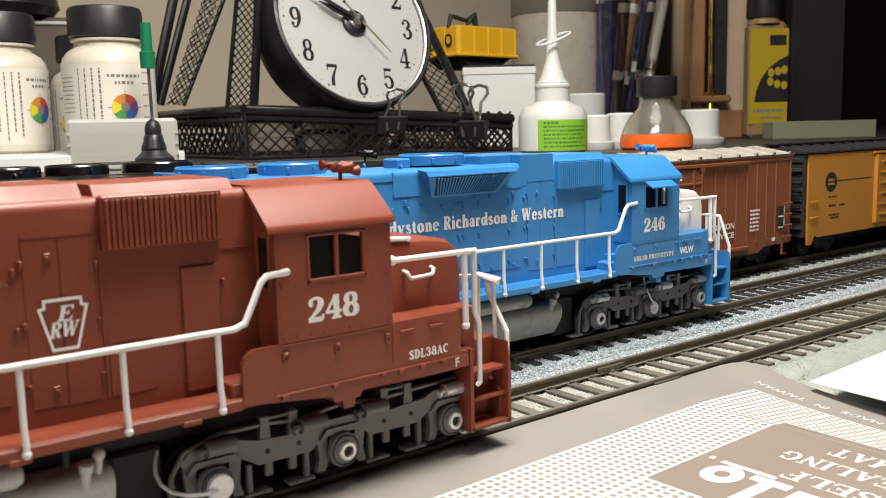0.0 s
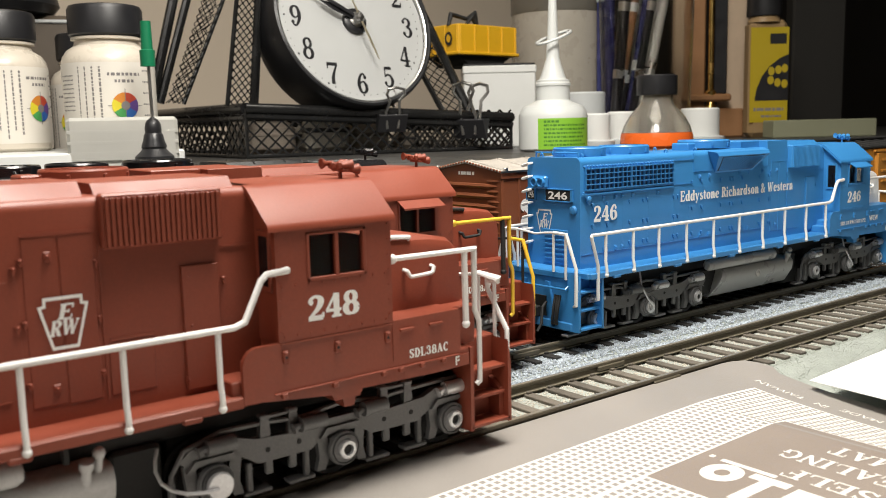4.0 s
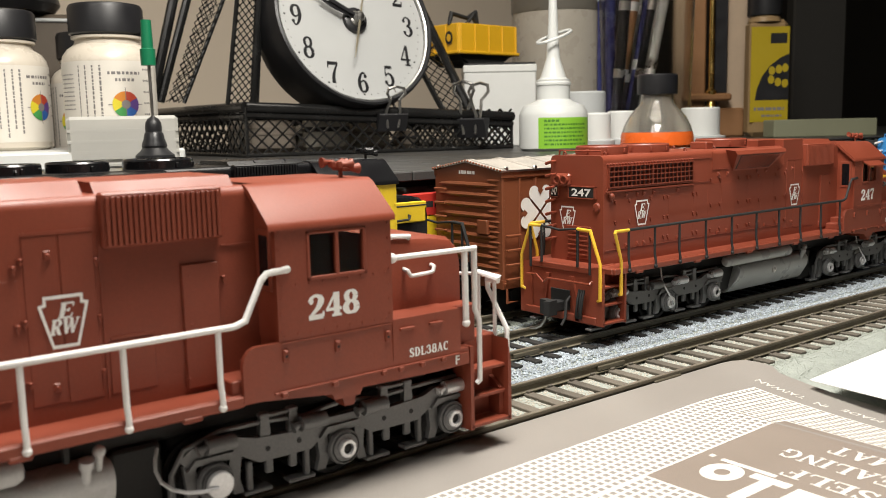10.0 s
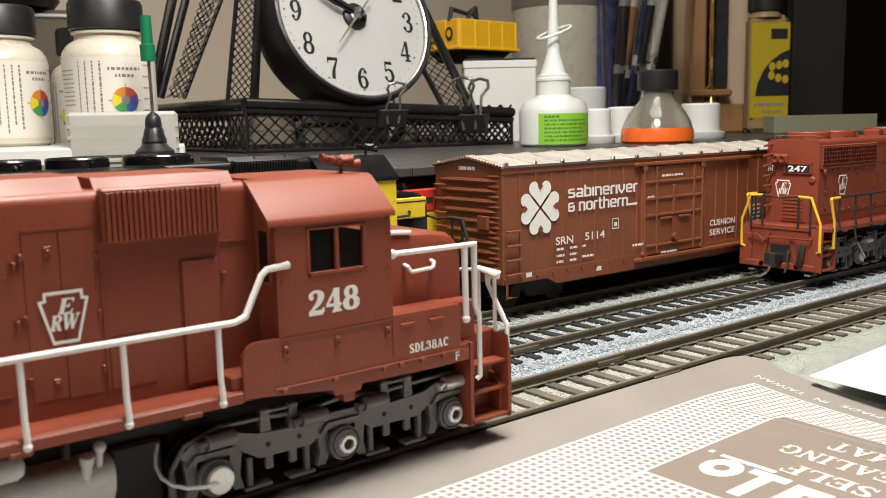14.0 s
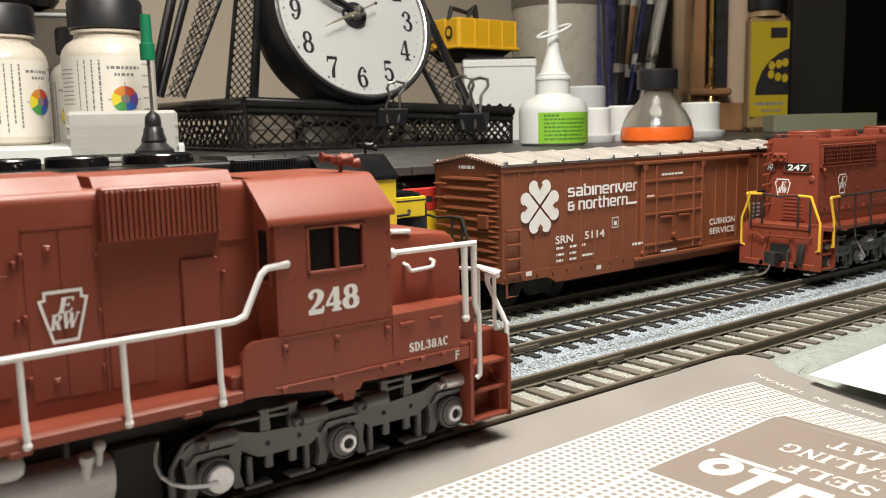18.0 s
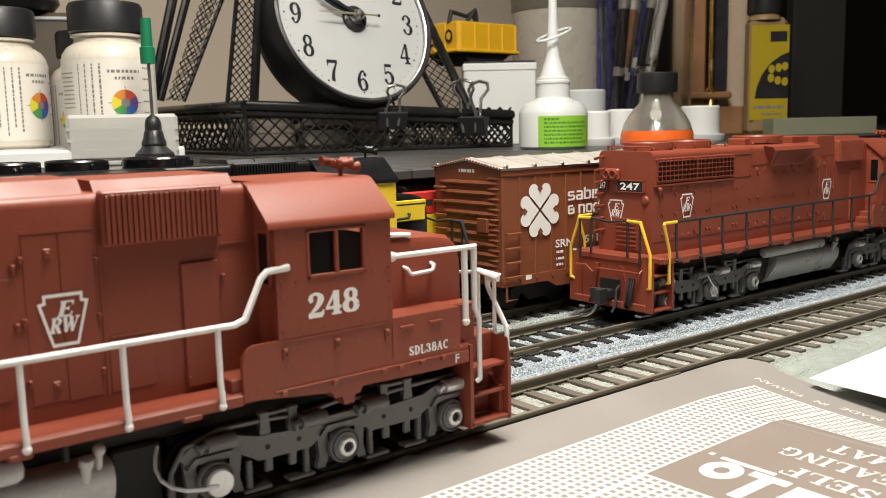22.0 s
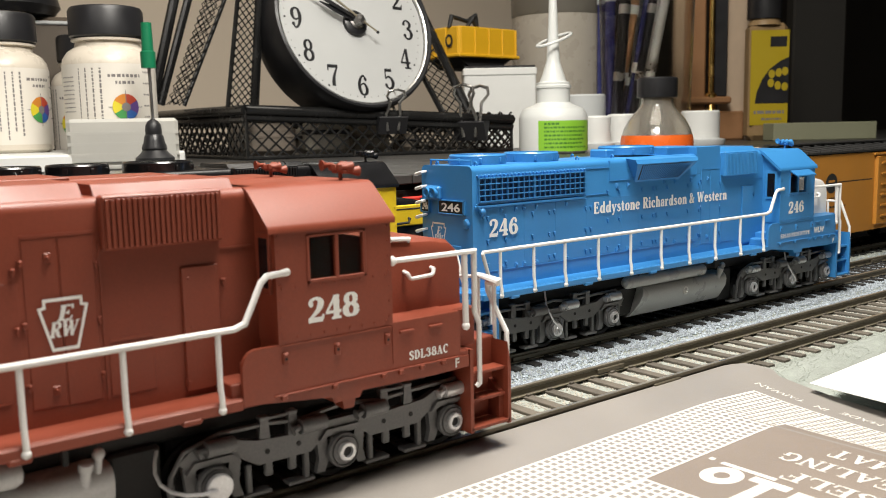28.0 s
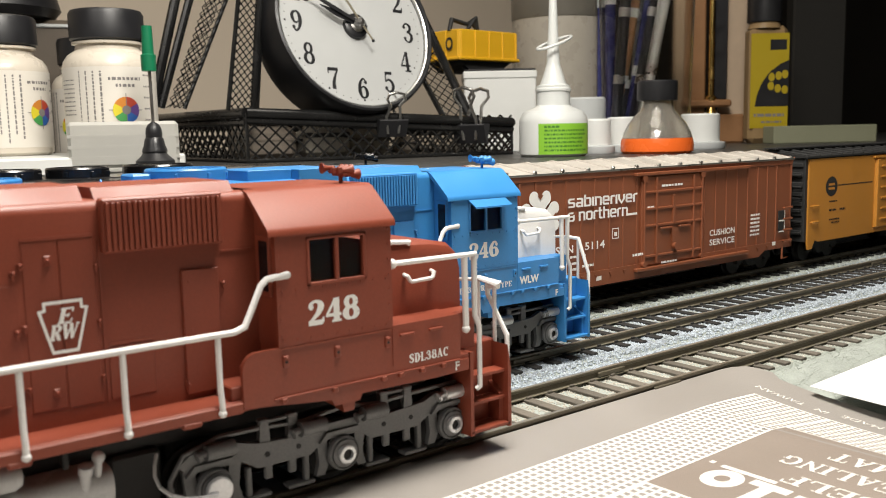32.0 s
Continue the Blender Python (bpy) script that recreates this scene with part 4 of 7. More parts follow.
            if loop and s > 0:
                pts = [(xe, side * 7.4, 31.6), (xe, side * 13.2, 31.0), (xe + 0.3, side * 12.8, 30.4), (xe + 0.3, side * 9.9, 30.2), (xe + 0.3, side * 9.9, 28.6), (xe + 0.3, side * 15.4, 21.2), (xe + 0.3, side * 15.4, 12.2), (xe - 0.5, side * 14.6, 11.6)]
            else:
                pts = [(xe, side * 7.4, 31.2), (xe, side * 12.4, 31.0), (xe, side * 16.2, 21.6), (xe, side * 16.2, 11.4), (xe - s * 0.6, side * 14.8, 10.8)]
            Geo().tube(pts, 0.5, 8).obj("corner_rail", endrails, loco)
            for yy, zz in ((7.4, 20), (12.2, 18.2)):
                Geo().tube([(xe, side * yy, 31.0), (xe, side * yy, zz)], 0.42, 8).obj("end_post", rails, loco)
            if s < 0:
                Geo().tube([(-165, side * 17.3, 30.7), (-170.6, side * 17.3, 30.7), (-170.9, side * 17.3, 30.2), (-168.2, side * 17.3, 22), (-168.2, side * 17.3, 12.3), (-168, side * 16.4, 12)], 0.5, 8).obj("corner_rail", endrails, loco)
        g = Geo().tube([(x0 + s * 7.6, -7.4, 31.2), (x0 + s * 7.6, -4, 30.9), (x0 + s * 7.6, 0, 30.4), (x0 + s * 7.6, 4, 30.9), (x0 + s * 7.6, 7.4, 31.2)], 0.36, 8)
        g.obj("end_rail", rails, loco)
        g = Geo().box(x0 + s * 5, x0 + s * 11.6, -1.7, 1.7, 6.2, 9.4, 0.4)
        g.prism([(x0 + s * 11, -2.4), (x0 + s * 14.4, -2.6), (x0 + s * 15.2, -1.0), (x0 + s * 13.2, -0.4), (x0 + s * 13.2, 2.6), (x0 + s * 11, 2.4)], "z", 5.6, 10.0)
        g.obj("coupler", FLATBLACK, plat)
        Geo().box(x0 + s * 6.8, x0 + s * 7.3, -3.9, 3.9, 6.6, 12.6, 0.1).obj("coupler_pocket", FLATBLACK, plat)
        g = Geo().tube([(x0 + s * 7.8, -4.6, 11), (x0 + s * 9.6, -4.8, 9.6), (x0 + s * 10.2, -5, 5), (x0 + s * 11.8, -5, 3)], 0.42, 8)
        g.obj("air_hose", FLATBLACK, plat)
        Geo().tube([(x0 + s * 12.6, -s * 0.4, 6.4), (x0 + s * 13.0, -s * 0.6, 4.0), (x0 + s * 13.6, -s * 1.8, 2.2), (x0 + s * 14.2, -s * 3.6, 1.2), (x0 + s * 14.4, -s * 5.4, 1.0)], 0.5, 8).obj("coupler_pin", STEEL, plat)
    # side handrails with stanchions
    for side in (-1, 1):
        y = side * 17.3
        thin = 0.84 if rails is FLATBLACK else 1.0
        g = Geo().tube([(-165.4, y, 30.7), (-160, y, 30.75), (-100, y, 30.9), (-44.6, y, 31.0), (-42.8, y, 31.6), (-39.8, y, 37.6), (-38.8, y, 38.5), (-35.2, y, 38.8), (-35.0, side * 16.6, 38.8)], 0.52 * thin, 10)
        g.obj("handrail", rails, loco)
        for x in (-165, -153.2, -141.5, -128.2, -114.4, -100.5, -87) + posts:
            g = Geo().tube([(x, y, 30.9), (x, y, 22.6), (x, side * 17.75, 20.4), (x, side * 17.75, 18.6)], 0.46 * thin, 8)
            g.sphere((x, side * 17.7, 18.9), 0.66, 8)
            g.obj("stanchion", rails, loco)
        if rails is not FLATBLACK or number:
            g = Geo().tube([(-15.2, side * 16.5, 38.2), (3.9, side * 16.5, 38.1), (3.9, side * 16.5, 26.6), (4.9, side * 16.5, 24.4), (4.9, side * 16.5, 12.9), (4.2, side * 16.3, 12.3)], 0.5, 10)
            g.sphere((-14.6, side * 16.6, 38.2), 0.9, 8)
            g.obj("nose_rail", rails if rails is WHITE else endrails, loco)
            Geo().tube([(1.6, side * 16.5, 38.0), (1.5, side * 16.8, 24.4)], 0.6, 10).sphere((1.5, side * 16.8, 24.4), 0.8, 8).obj("stanchion", rails, loco)
    # fuel tank, air reservoirs and pipes
    tp = [(-12.4, 13.2), (-13.6, 12.8), (-14.4, 11.8), (-14.6, 10.6), (-14.2, 8.6), (-11.6, 4.4), (-10.8, 3.9)]
    tp += [(-a, b) for a, b in tp[::-1]]
    g, n = Geo(), len(tp)
    g.v = [(-108.2 + 0.42 * (b - 3.9), a, b) for a, b in tp] + [(-63.0, a, b) for a, b in tp]
    g.f = [tuple(range(n))[::-1], tuple(range(n, 2 * n))] + [(i, (i + 1) % n, n + (i + 1) % n, n + i) for i in range(n)]
    ft = g.obj("fuel_tank", tank, loco)
    Geo().box(-113.5, -104, -11.5, 11.5, 5, 13.4, 0.5).obj("tank_end", FLATBLACK, ft)
    for side in (-1, 1):
        g = Geo().lathe([(0.01, -114), (1.3, -113.6), (1.85, -112.6), (1.85, -76.4), (1.3, -75.4), (0.01, -75)], 0, side * 14.4, 18, "x", 15.4)
        g.obj("air_reservoir", tank, loco)
        g = Geo().cyl((-67.0, side * 13.8, 11.0), (-67.0, side * 14.8, 14.0), 0.75, 12).cyl((-67.0, side * 14.7, 13.7), (-67.0, side * 15.1, 14.9), 1.05, 12)
        g.tube([(-65.0, side * 13.4, 12.4), (-65.0, side * 14.2, 15.0)], 0.55, 8).sphere((-65.0, side * 14.3, 15.5), 0.95, 8)
        g.obj("fuel_filler", tank, ft)
        g = Geo().lathe([(1.3, 0), (1.3, 0.3), (0.9, 0.35), (0.8, 0.1), (0.01, 0.1)], -84.5, 14.3, 16, "y", 9.6)
        if side < 0:
            g.v = [(p[0], -p[1], p[2]) for p in g.v]
        g.obj("fuel_gauge", STEEL, ft)
        for k, x in enumerate((-108, -104, -70)):
            Geo().box(x, x + 0.8, side * 13.2, side * 15.0, 15, 18.2, 0.1).obj("bracket", FLATBLACK, ft)
    # added black block, stands in for the shade between tank and truck
    Geo().box(-62.4, -54.5, -10.5, 10.5, 2.6, 13.4, 0.5).obj("air_filter_box", FLATBLACK, loco)
    Geo().box(-166, -2, -9, 9, 13, 18.3, 0.5).obj("underframe", FLATBLACK, loco)
    for x in (0.0, -118.4):
        truck(loco, x, trucks or GREY, FLATBLACK, disc[0] if x == 0 else disc[1], (0.6,) if loop else (0.6, -17.4, -46.4))
    # horn, headlights, number boards
    g = Geo().cyl((-30.5, -5, 51.6), (-30.5, -5, 55.0), 0.5, 8)
    g.box(-31.4, -29.6, -7.4, -2.4, 54.6, 55.4, 0.2)
    for k, (yy, dx, ln) in enumerate(((-7.0, -1.0, 3.2), (-4.8, -1.4, 3.6), (-2.6, -0.6, 3.0))):
        g.lathe([(0.5, 0), (0.55, ln * 0.5), (0.8, ln * 0.75), (1.25, ln), (1.25, ln + 0.2), (0.5, ln + 0.1)], -31 + dx, yy, 12, "x", 55.9)
        g.box(-31.6 + dx, -30.4 + dx, yy - 0.55, yy + 0.55, 55.2, 56.7, 0.2)
    g.lathe([(0.5, 0), (0.55, -1.8), (1.2, -3.0), (1.2, -3.2), (0.5, -3.0)], -31.6, -3.6, 12, "x", 56.4)
    g.lathe([(0.5, 0), (0.55, 2.4), (1.2, 4.6), (1.2, 4.8), (0.5, 4.6)], -30.8, -5.9, 12, "x", 54.9)
    g.v = [(-18.6 + (x + 30.5) * 0.74, -7.4 + (y + 5) * 0.74, 51.5 + (z - 52.4) * 0.8) for x, y, z in g.v]
    g.obj("horn", paint, loco)
    Geo().box(REAR - 1.6, REAR + 0.2, 1.6, 7.6, 42.8, 46.6, 0.6).obj("headlight_housing", paint, loco)
    for s, x, z in ((-1, REAR - 1.4, 44.7), (1, 4.6, 36.6)):
        for yy in (-1.4, 1.4):
            k = 4.6 if s < 0 else 0.0
            g = Geo().lathe([(0.01, 0.4), (0.9, 0.5), (1.0, 1.0), (1.35, 1.0), (1.35, -0.5)], 0, 0, 16, "x")
            g.v = [(x + s * p[0], yy + k + p[1], z + p[2]) for p in g.v]
            g.obj("headlight", paint, loco)
    for yy, w in ((-2.4, 11.4), (8.8, 3.8)):
        b = Geo().box(REAR - 0.5, REAR + 0.2, yy - w / 2, yy + w / 2, 39.4, 42.8, 0.3).obj("number_board", FLATBLACK, loco)
        lettering(number, 2.3, DECAL, b, (REAR - 0.5, yy + w * 0.34, 39.95), (0, -1, 0), (0, 0, 1), width=w * 0.68, name="road_number", bold=0.025)
        g = Geo()
        for z0, z1, a0, a1 in ((39.2, 39.5, -0.5, 0.5), (42.7, 43, -0.5, 0.5), (39.2, 43, -0.5, -0.45), (39.2, 43, 0.45, 0.5)):
            g.box(REAR - 0.7, REAR, yy + w * a0 - 0.1, yy + w * a1 + 0.1, z0, z1, 0.05)
        g.obj("number_board_frame", paint, b)
    for k in range(7):
        z = 26.5 + 3.9 * k
        Geo().tube([(REAR + 0.2, 8.6, z + 0.4), (REAR - 1.8, 8.6, z + 0.2), (REAR - 1.9, 10.8, z - 0.4), (REAR + 0.2, 10.6, z)], 0.32, 6).obj("ladder_rung", rails if number == "246" else paint, loco)
    g = Geo().lathe([(0.01, 0.7), (1.0, 0.6), (1.4, 0.2), (1.4, -0.3)], 0, 0, 14, "x")
    g.v = [(REAR - p[0], -8.2 + p[1], 37.0 + p[2]) for p in g.v]
    g.obj("marker_light", paint, loco)
    rd = Geo().box(REAR - 0.35, REAR + 0.2, -6, 4, 21, 31, 0.15).obj("rear_door", paint, loco)
    slat = Geo().box(-0.3, 0.1, -4.2, 3.6, -0.25, 0.25, 0.05).mesh("slat", paint)
    for k in range(6):
        place(slat, "slat", rd, pose((REAR - 0.3) * MM, -0.6 * MM, (22.4 + 1.4 * k) * MM))
    Geo().tube([(REAR - 7.4, -13, 16.4), (REAR - 8.4, -13, 15.6), (REAR - 8.4, 4, 15.6), (REAR - 8.2, 6, 14), (REAR - 8.2, 9, 16.2), (REAR - 8.4, 13, 16)], 0.3, 6).obj("uncoupling_lever", paint, loco)
    for k, yy in enumerate((-9.6, -8.6, -10.4)):
        Geo().tube([(REAR - 7.8, yy, 13.6), (REAR - 8.8, yy - 0.2, 11), (REAR - 9.0, yy + 0.2 * k, 6.5), (REAR - 8.6, yy + 0.6, 5.2)], 0.4, 6).obj("air_hose", FLATBLACK, loco)
    # lettering on both sides
    for side in (-1, 1):
        way = (-side, 0, 0)
        st = lambda x, w: x if side < 0 else x + w
        if number:
            penned(number, 4.0, DECAL, loco, (st(-31.8, 9.8), side * CAB, 30.1), way, (0, 0, 1), width=9.8, split=True, bold=1.32, gap=0.05)
        if sill == "SDL38AC":
            penned(sill, 1.6, DECAL, loco, (st(-12.0, 8.6), side * CAB, 20.4), way, (0, 0, 1), width=8.6, name="sill_lettering")
        elif sill:
            penned(sill, 1.4, DECAL, loco, (st(-36.2, 18.6), side * CAB, 21.8), way, (0, 0, 1), width=18.6, name="sill_lettering")
            lettering("WLW", 2.1, DECAL, loco, (st(-14.9, 7.0), side * CAB, 21.8), way, (0, 0, 1), width=7.0, name="sill_lettering", bold=0.045)
        lettering("F", 1.7, DECAL, loco, (st(-1.7, 1.2), side * (CAB + 0.02), 17.2), way, (0, 0, 1), name="end_mark", bold=0.03)
        if title:
            penned(title, 3.3, DECAL, loco, (st(-123.2, 64.4), side * (HOOD + 0.34), 36.5), way, (0, 0, 1), width=64.4, split=True, bold=1.35)
            penned(number, 4.6, DECAL, loco, (st(-163.2, 10.2), side * (HOOD + 0.34), 33.4), way, (0, 0, 1), width=10.2, split=True)
        for x in emblems:
            keystone(DECAL, loco, (x, side * (HOOD + 0.34), 34.4), way, 7.6)
    keystone(DECAL, loco, (REAR, 3.6, 33.0), (0, -1, 0), 7.4)
    return loco


# ---- layout top, ballast, tracks ----
TRACKS = ((0.0, 0.0), (45.0, -1.3), (82.2, -0.5))
TIMBER = vary(material("weathered_tie_brown", (0.118, 0.102, 0.081), 0.75, spots=0.3, bump=0.4), 0.2)
BLACKTIE = vary(material("black_tie_plastic", (0.022, 0.021, 0.02), 0.6, spots=0.25, bump=0.3), 0.2)
RAIL = material("brown_weathered_rail", (0.13, 0.112, 0.08), 0.4, metal=0.3, spots=0.2)
RAILTOP = material("worn_rail_head", (0.42, 0.38, 0.31), 0.32, metal=0.7, spots=0.15)
RAILFOOT = material("tan_rail_foot", (0.23, 0.205, 0.15), 0.5, metal=0.2, spots=0.3)
BASE = material("grey_gravel_ground", (0.31, 0.335, 0.305), 0.9, spots=0.14, size=900, fine=1500, bump=0.25)
STONE_L = islands(material("pale_gravel", (0.34, 0.365, 0.325), 0.9, spots=0.12), 0.15)
STONE_B = islands(material("blue_grey_ballast", (0.33, 0.37, 0.41), 0.9, spots=0.25), 0.42)
STONE_C = islands(material("cream_ballast", (0.50, 0.465, 0.40), 0.9, spots=0.15), 0.12)


def sheet(name, x0, x1, y0, y1, nx, ny, z, mat, label, category, kind="structure"):
    g = Geo()
    for j in range(ny + 1):
        for i in range(nx + 1):
            x, y = x0 + (x1 - x0) * i / nx, y0 + (y1 - y0) * j / ny
            g.v.append((x, y, z(x, y)))
    w = nx + 1
    g.f = [(j * w + i, j * w + i + 1, (j + 1) * w + i + 1, (j + 1) * w + i) for j in range(ny) for i in range(nx)]
    ob = g.obj(name, mat)
    return tagged(ob, label, category, kind=kind)


def ground_level(x, y):
    z = -8.2
    for yt, zt in TRACKS:
        k = max(0.0, min(1.0, (27 - abs(y - yt)) / 9))
        z = max(z, -8.2 + (zt - 3.2 + 8.2) * (k * k * (3 - 2 * k)))
    return z


sheet("ground", -700, 1100, -420, 106, 180, 110, ground_level, BASE, "pale grey gravel-covered layout top", "ground")


def stones(name, mat, label, count, region, size, seed):
    """Scattered angular stones, half sunk in the ground; region gives a random x, y."""
    rnd = np.random.RandomState(seed)
    ico = np.array([(0, 0, 1), (0.9, 0, 0.1), (0.1, 0.9, -0.1), (-0.9, 0.1, 0.1), (-0.1, -0.9, 0), (0, 0, -1)])
    fac = np.array([(0, 1, 2), (0, 2, 3), (0, 3, 4), (0, 4, 1), (5, 2, 1), (5, 3, 2), (5, 4, 3), (5, 1, 4)])
    xy = region(rnd, count)
    z = np.array([ground_level(a, b) for a, b in xy])
    s = rnd.uniform(0.6, 1.35, (count, 1, 1)) * size
    v = ico[None] * rnd.uniform(0.65, 1.3, (count, 6, 3)) * s
    a = rnd.uniform(0, 6.283, count)
    c, q = np.cos(a)[:, None], np.sin(a)[:, None]
    v = np.stack([v[..., 0] * c - v[..., 1] * q, v[..., 0] * q + v[..., 1] * c, v[..., 2] * 0.8], -1)
    v += np.stack([xy[:, 0], xy[:, 1], z + 0.1], -1)[:, None]
    f = fac[None] + 6 * np.arange(count)[:, None, None]
    me = bpy.data.meshes.new(name)
    me.from_pydata((v.reshape(-1, 3) * MM).tolist(), [], f.reshape(-1, 3).tolist())
    me.materials.append(mat)
    return tagged(new(name, me), label, "gravel", kind="stuff")


def strip(x0, x1, bands):
    def region(rnd, n):
        k = rnd.randint(0, len(bands), n)
        lo, hi = np.array([b[0] for b in bands])[k], np.array([b[1] for b in bands])[k]
        # denser where the camera stands close
        u = rnd.uniform(0, 1, n) ** 1.5
        return np.stack([x0 + (x1 - x0) * u, lo + (hi - lo) * rnd.uniform(0, 1, n)], -1)
    return region


stones("ballast", STONE_B, "blue-grey crushed stone ballast under the middle track", 66000, strip(-20, 620, [(16, 24), (24, 36), (36, 66)]), 0.38, 1)
stones("gravel", STONE_L, "pale grey gravel between the tracks", 38000, strip(0, 640, [(58, 76), (64, 98)]), 0.3, 2)
stones("gravel", STONE_C, "cream stone ballast between weathered ties", 30000, strip(-10, 520, [(-14, 15)]), 0.22, 3)
stones("gravel", STONE_L, "pale grey-green gravel beside the front track", 40000, strip(70, 330, [(-16, -9), (-50, -12)]), 0.15, 4)


def track(at, tie_mat, label, x0, x1, pitch, seed):
    yt, zt = at
    tr = thing("track", label, "track", (0, yt, zt), group="model railway tracks")
    rnd = random.Random(seed)
    for y in (-8.9, 8.9):
        prof = [(-1.05, -2.5), (1.05, -2.5), (1.0, -2.2), (0.35, -2.0), (0.3, -0.9), (0.62, -0.65), (0.62, -0.12), (0.5, 0.0), (-0.5, 0.0), (-0.62, -0.12), (-0.62, -0.65), (-0.3, -0.9), (-0.35, -2.0), (-1.0, -2.2)]
        rail = Geo().prism([(a + y, b) for a, b in prof], "x", -640, 1080).obj("rail", RAIL, tr)
        Geo().box(-640, 1080, y - 0.45, y + 0.45, -0.05, 0.012).obj("rail_head", RAILTOP, rail)
        for e in (-0.8, 0.8):
            Geo().box(-640, 1080, y + e - 0.3, y + e + 0.3, -2.34, -2.14).obj("rail_foot", RAILFOOT, rail)
        for xj in (70 if yt < 10 else 66, 300, 530):
            for e in (-0.75, 0.75):
                Geo().box(xj - 5, xj + 5, y + e - 0.35, y + e + 0.35, -2.0, -0.7, 0.2).obj("rail_joiner", RAIL, rail)
    g = Geo().box(-1.35, 1.35, -15, 15, -4.2, -2.35, 0.15)
    for y in (-8.9, 8.9):
        for e in (-1.35, 1.35):
            g.box(-0.7, 0.7, y + e - 0.35, y + e + 0.35, -2.5, -1.75, 0.15)
    me = g.mesh("tie", tie_mat)
    n = int((x1 - x0) / pitch)
    for i in range(n):
        place(me, "tie", tr, pose((x0 + i * pitch + rnd.uniform(-0.15, 0.15)) * MM, rnd.uniform(-0.2, 0.2) * MM, rnd.uniform(-0.1, 0) * MM, 0, 0, rnd.uniform(-0.8, 0.8)))
    return tr


# ---- freight cars on the back track ----
def car_truck(parent, x):
    t = new("truck")
    t.parent = parent
    t.matrix_basis = pose(x * MM, 0, 0)
    for side in (-1, 1):
        g = Geo().prism([(-12, 7.2), (-8, 9.4), (8, 9.4), (12, 7.2), (12, 4.6), (8.6, 4.6), (7, 6.2), (4, 3.2), (-4, 3.2), (-7, 6.2), (-8.6, 4.6), (-12, 4.6)], "y", side * 10.4, side * 12.2)
        for e in (-1.8, 0, 1.8):
            g.cyl((e, side * 11.6, 3.6), (e, side * 11.6, 7.6), 0.7, 8)
        g.obj("side_frame", FLATBLACK, t)
    for a in (-10.2, 10.2):
        for side in (-1, 1):
            g = Geo().lathe([(0.6, 6.6), (5.6, 6.6), (5.5, 7.2), (4.9, 7.4), (4.85, 9.2), (0.6, 9.2)], a, 0, 24, "y", 4.9)
            if side < 0:
                g.v = [(p[0], -p[1], p[2]) for p in g.v]
            g.obj("wheel", FLATBLACK, t)
    return t


def ladder(g, x, y, side, z0, z1, n, w=5.0):
    for i in range(n):
        z = z0 + (z1 - z0) * i / max(n - 1, 1)
        g.tube([(x - w / 2, y, z), (x - w / 2, y + side * 0.9, z), (x + w / 2, y + side * 0.9, z), (x + w / 2, y, z)], 0.32, 6)
    return g


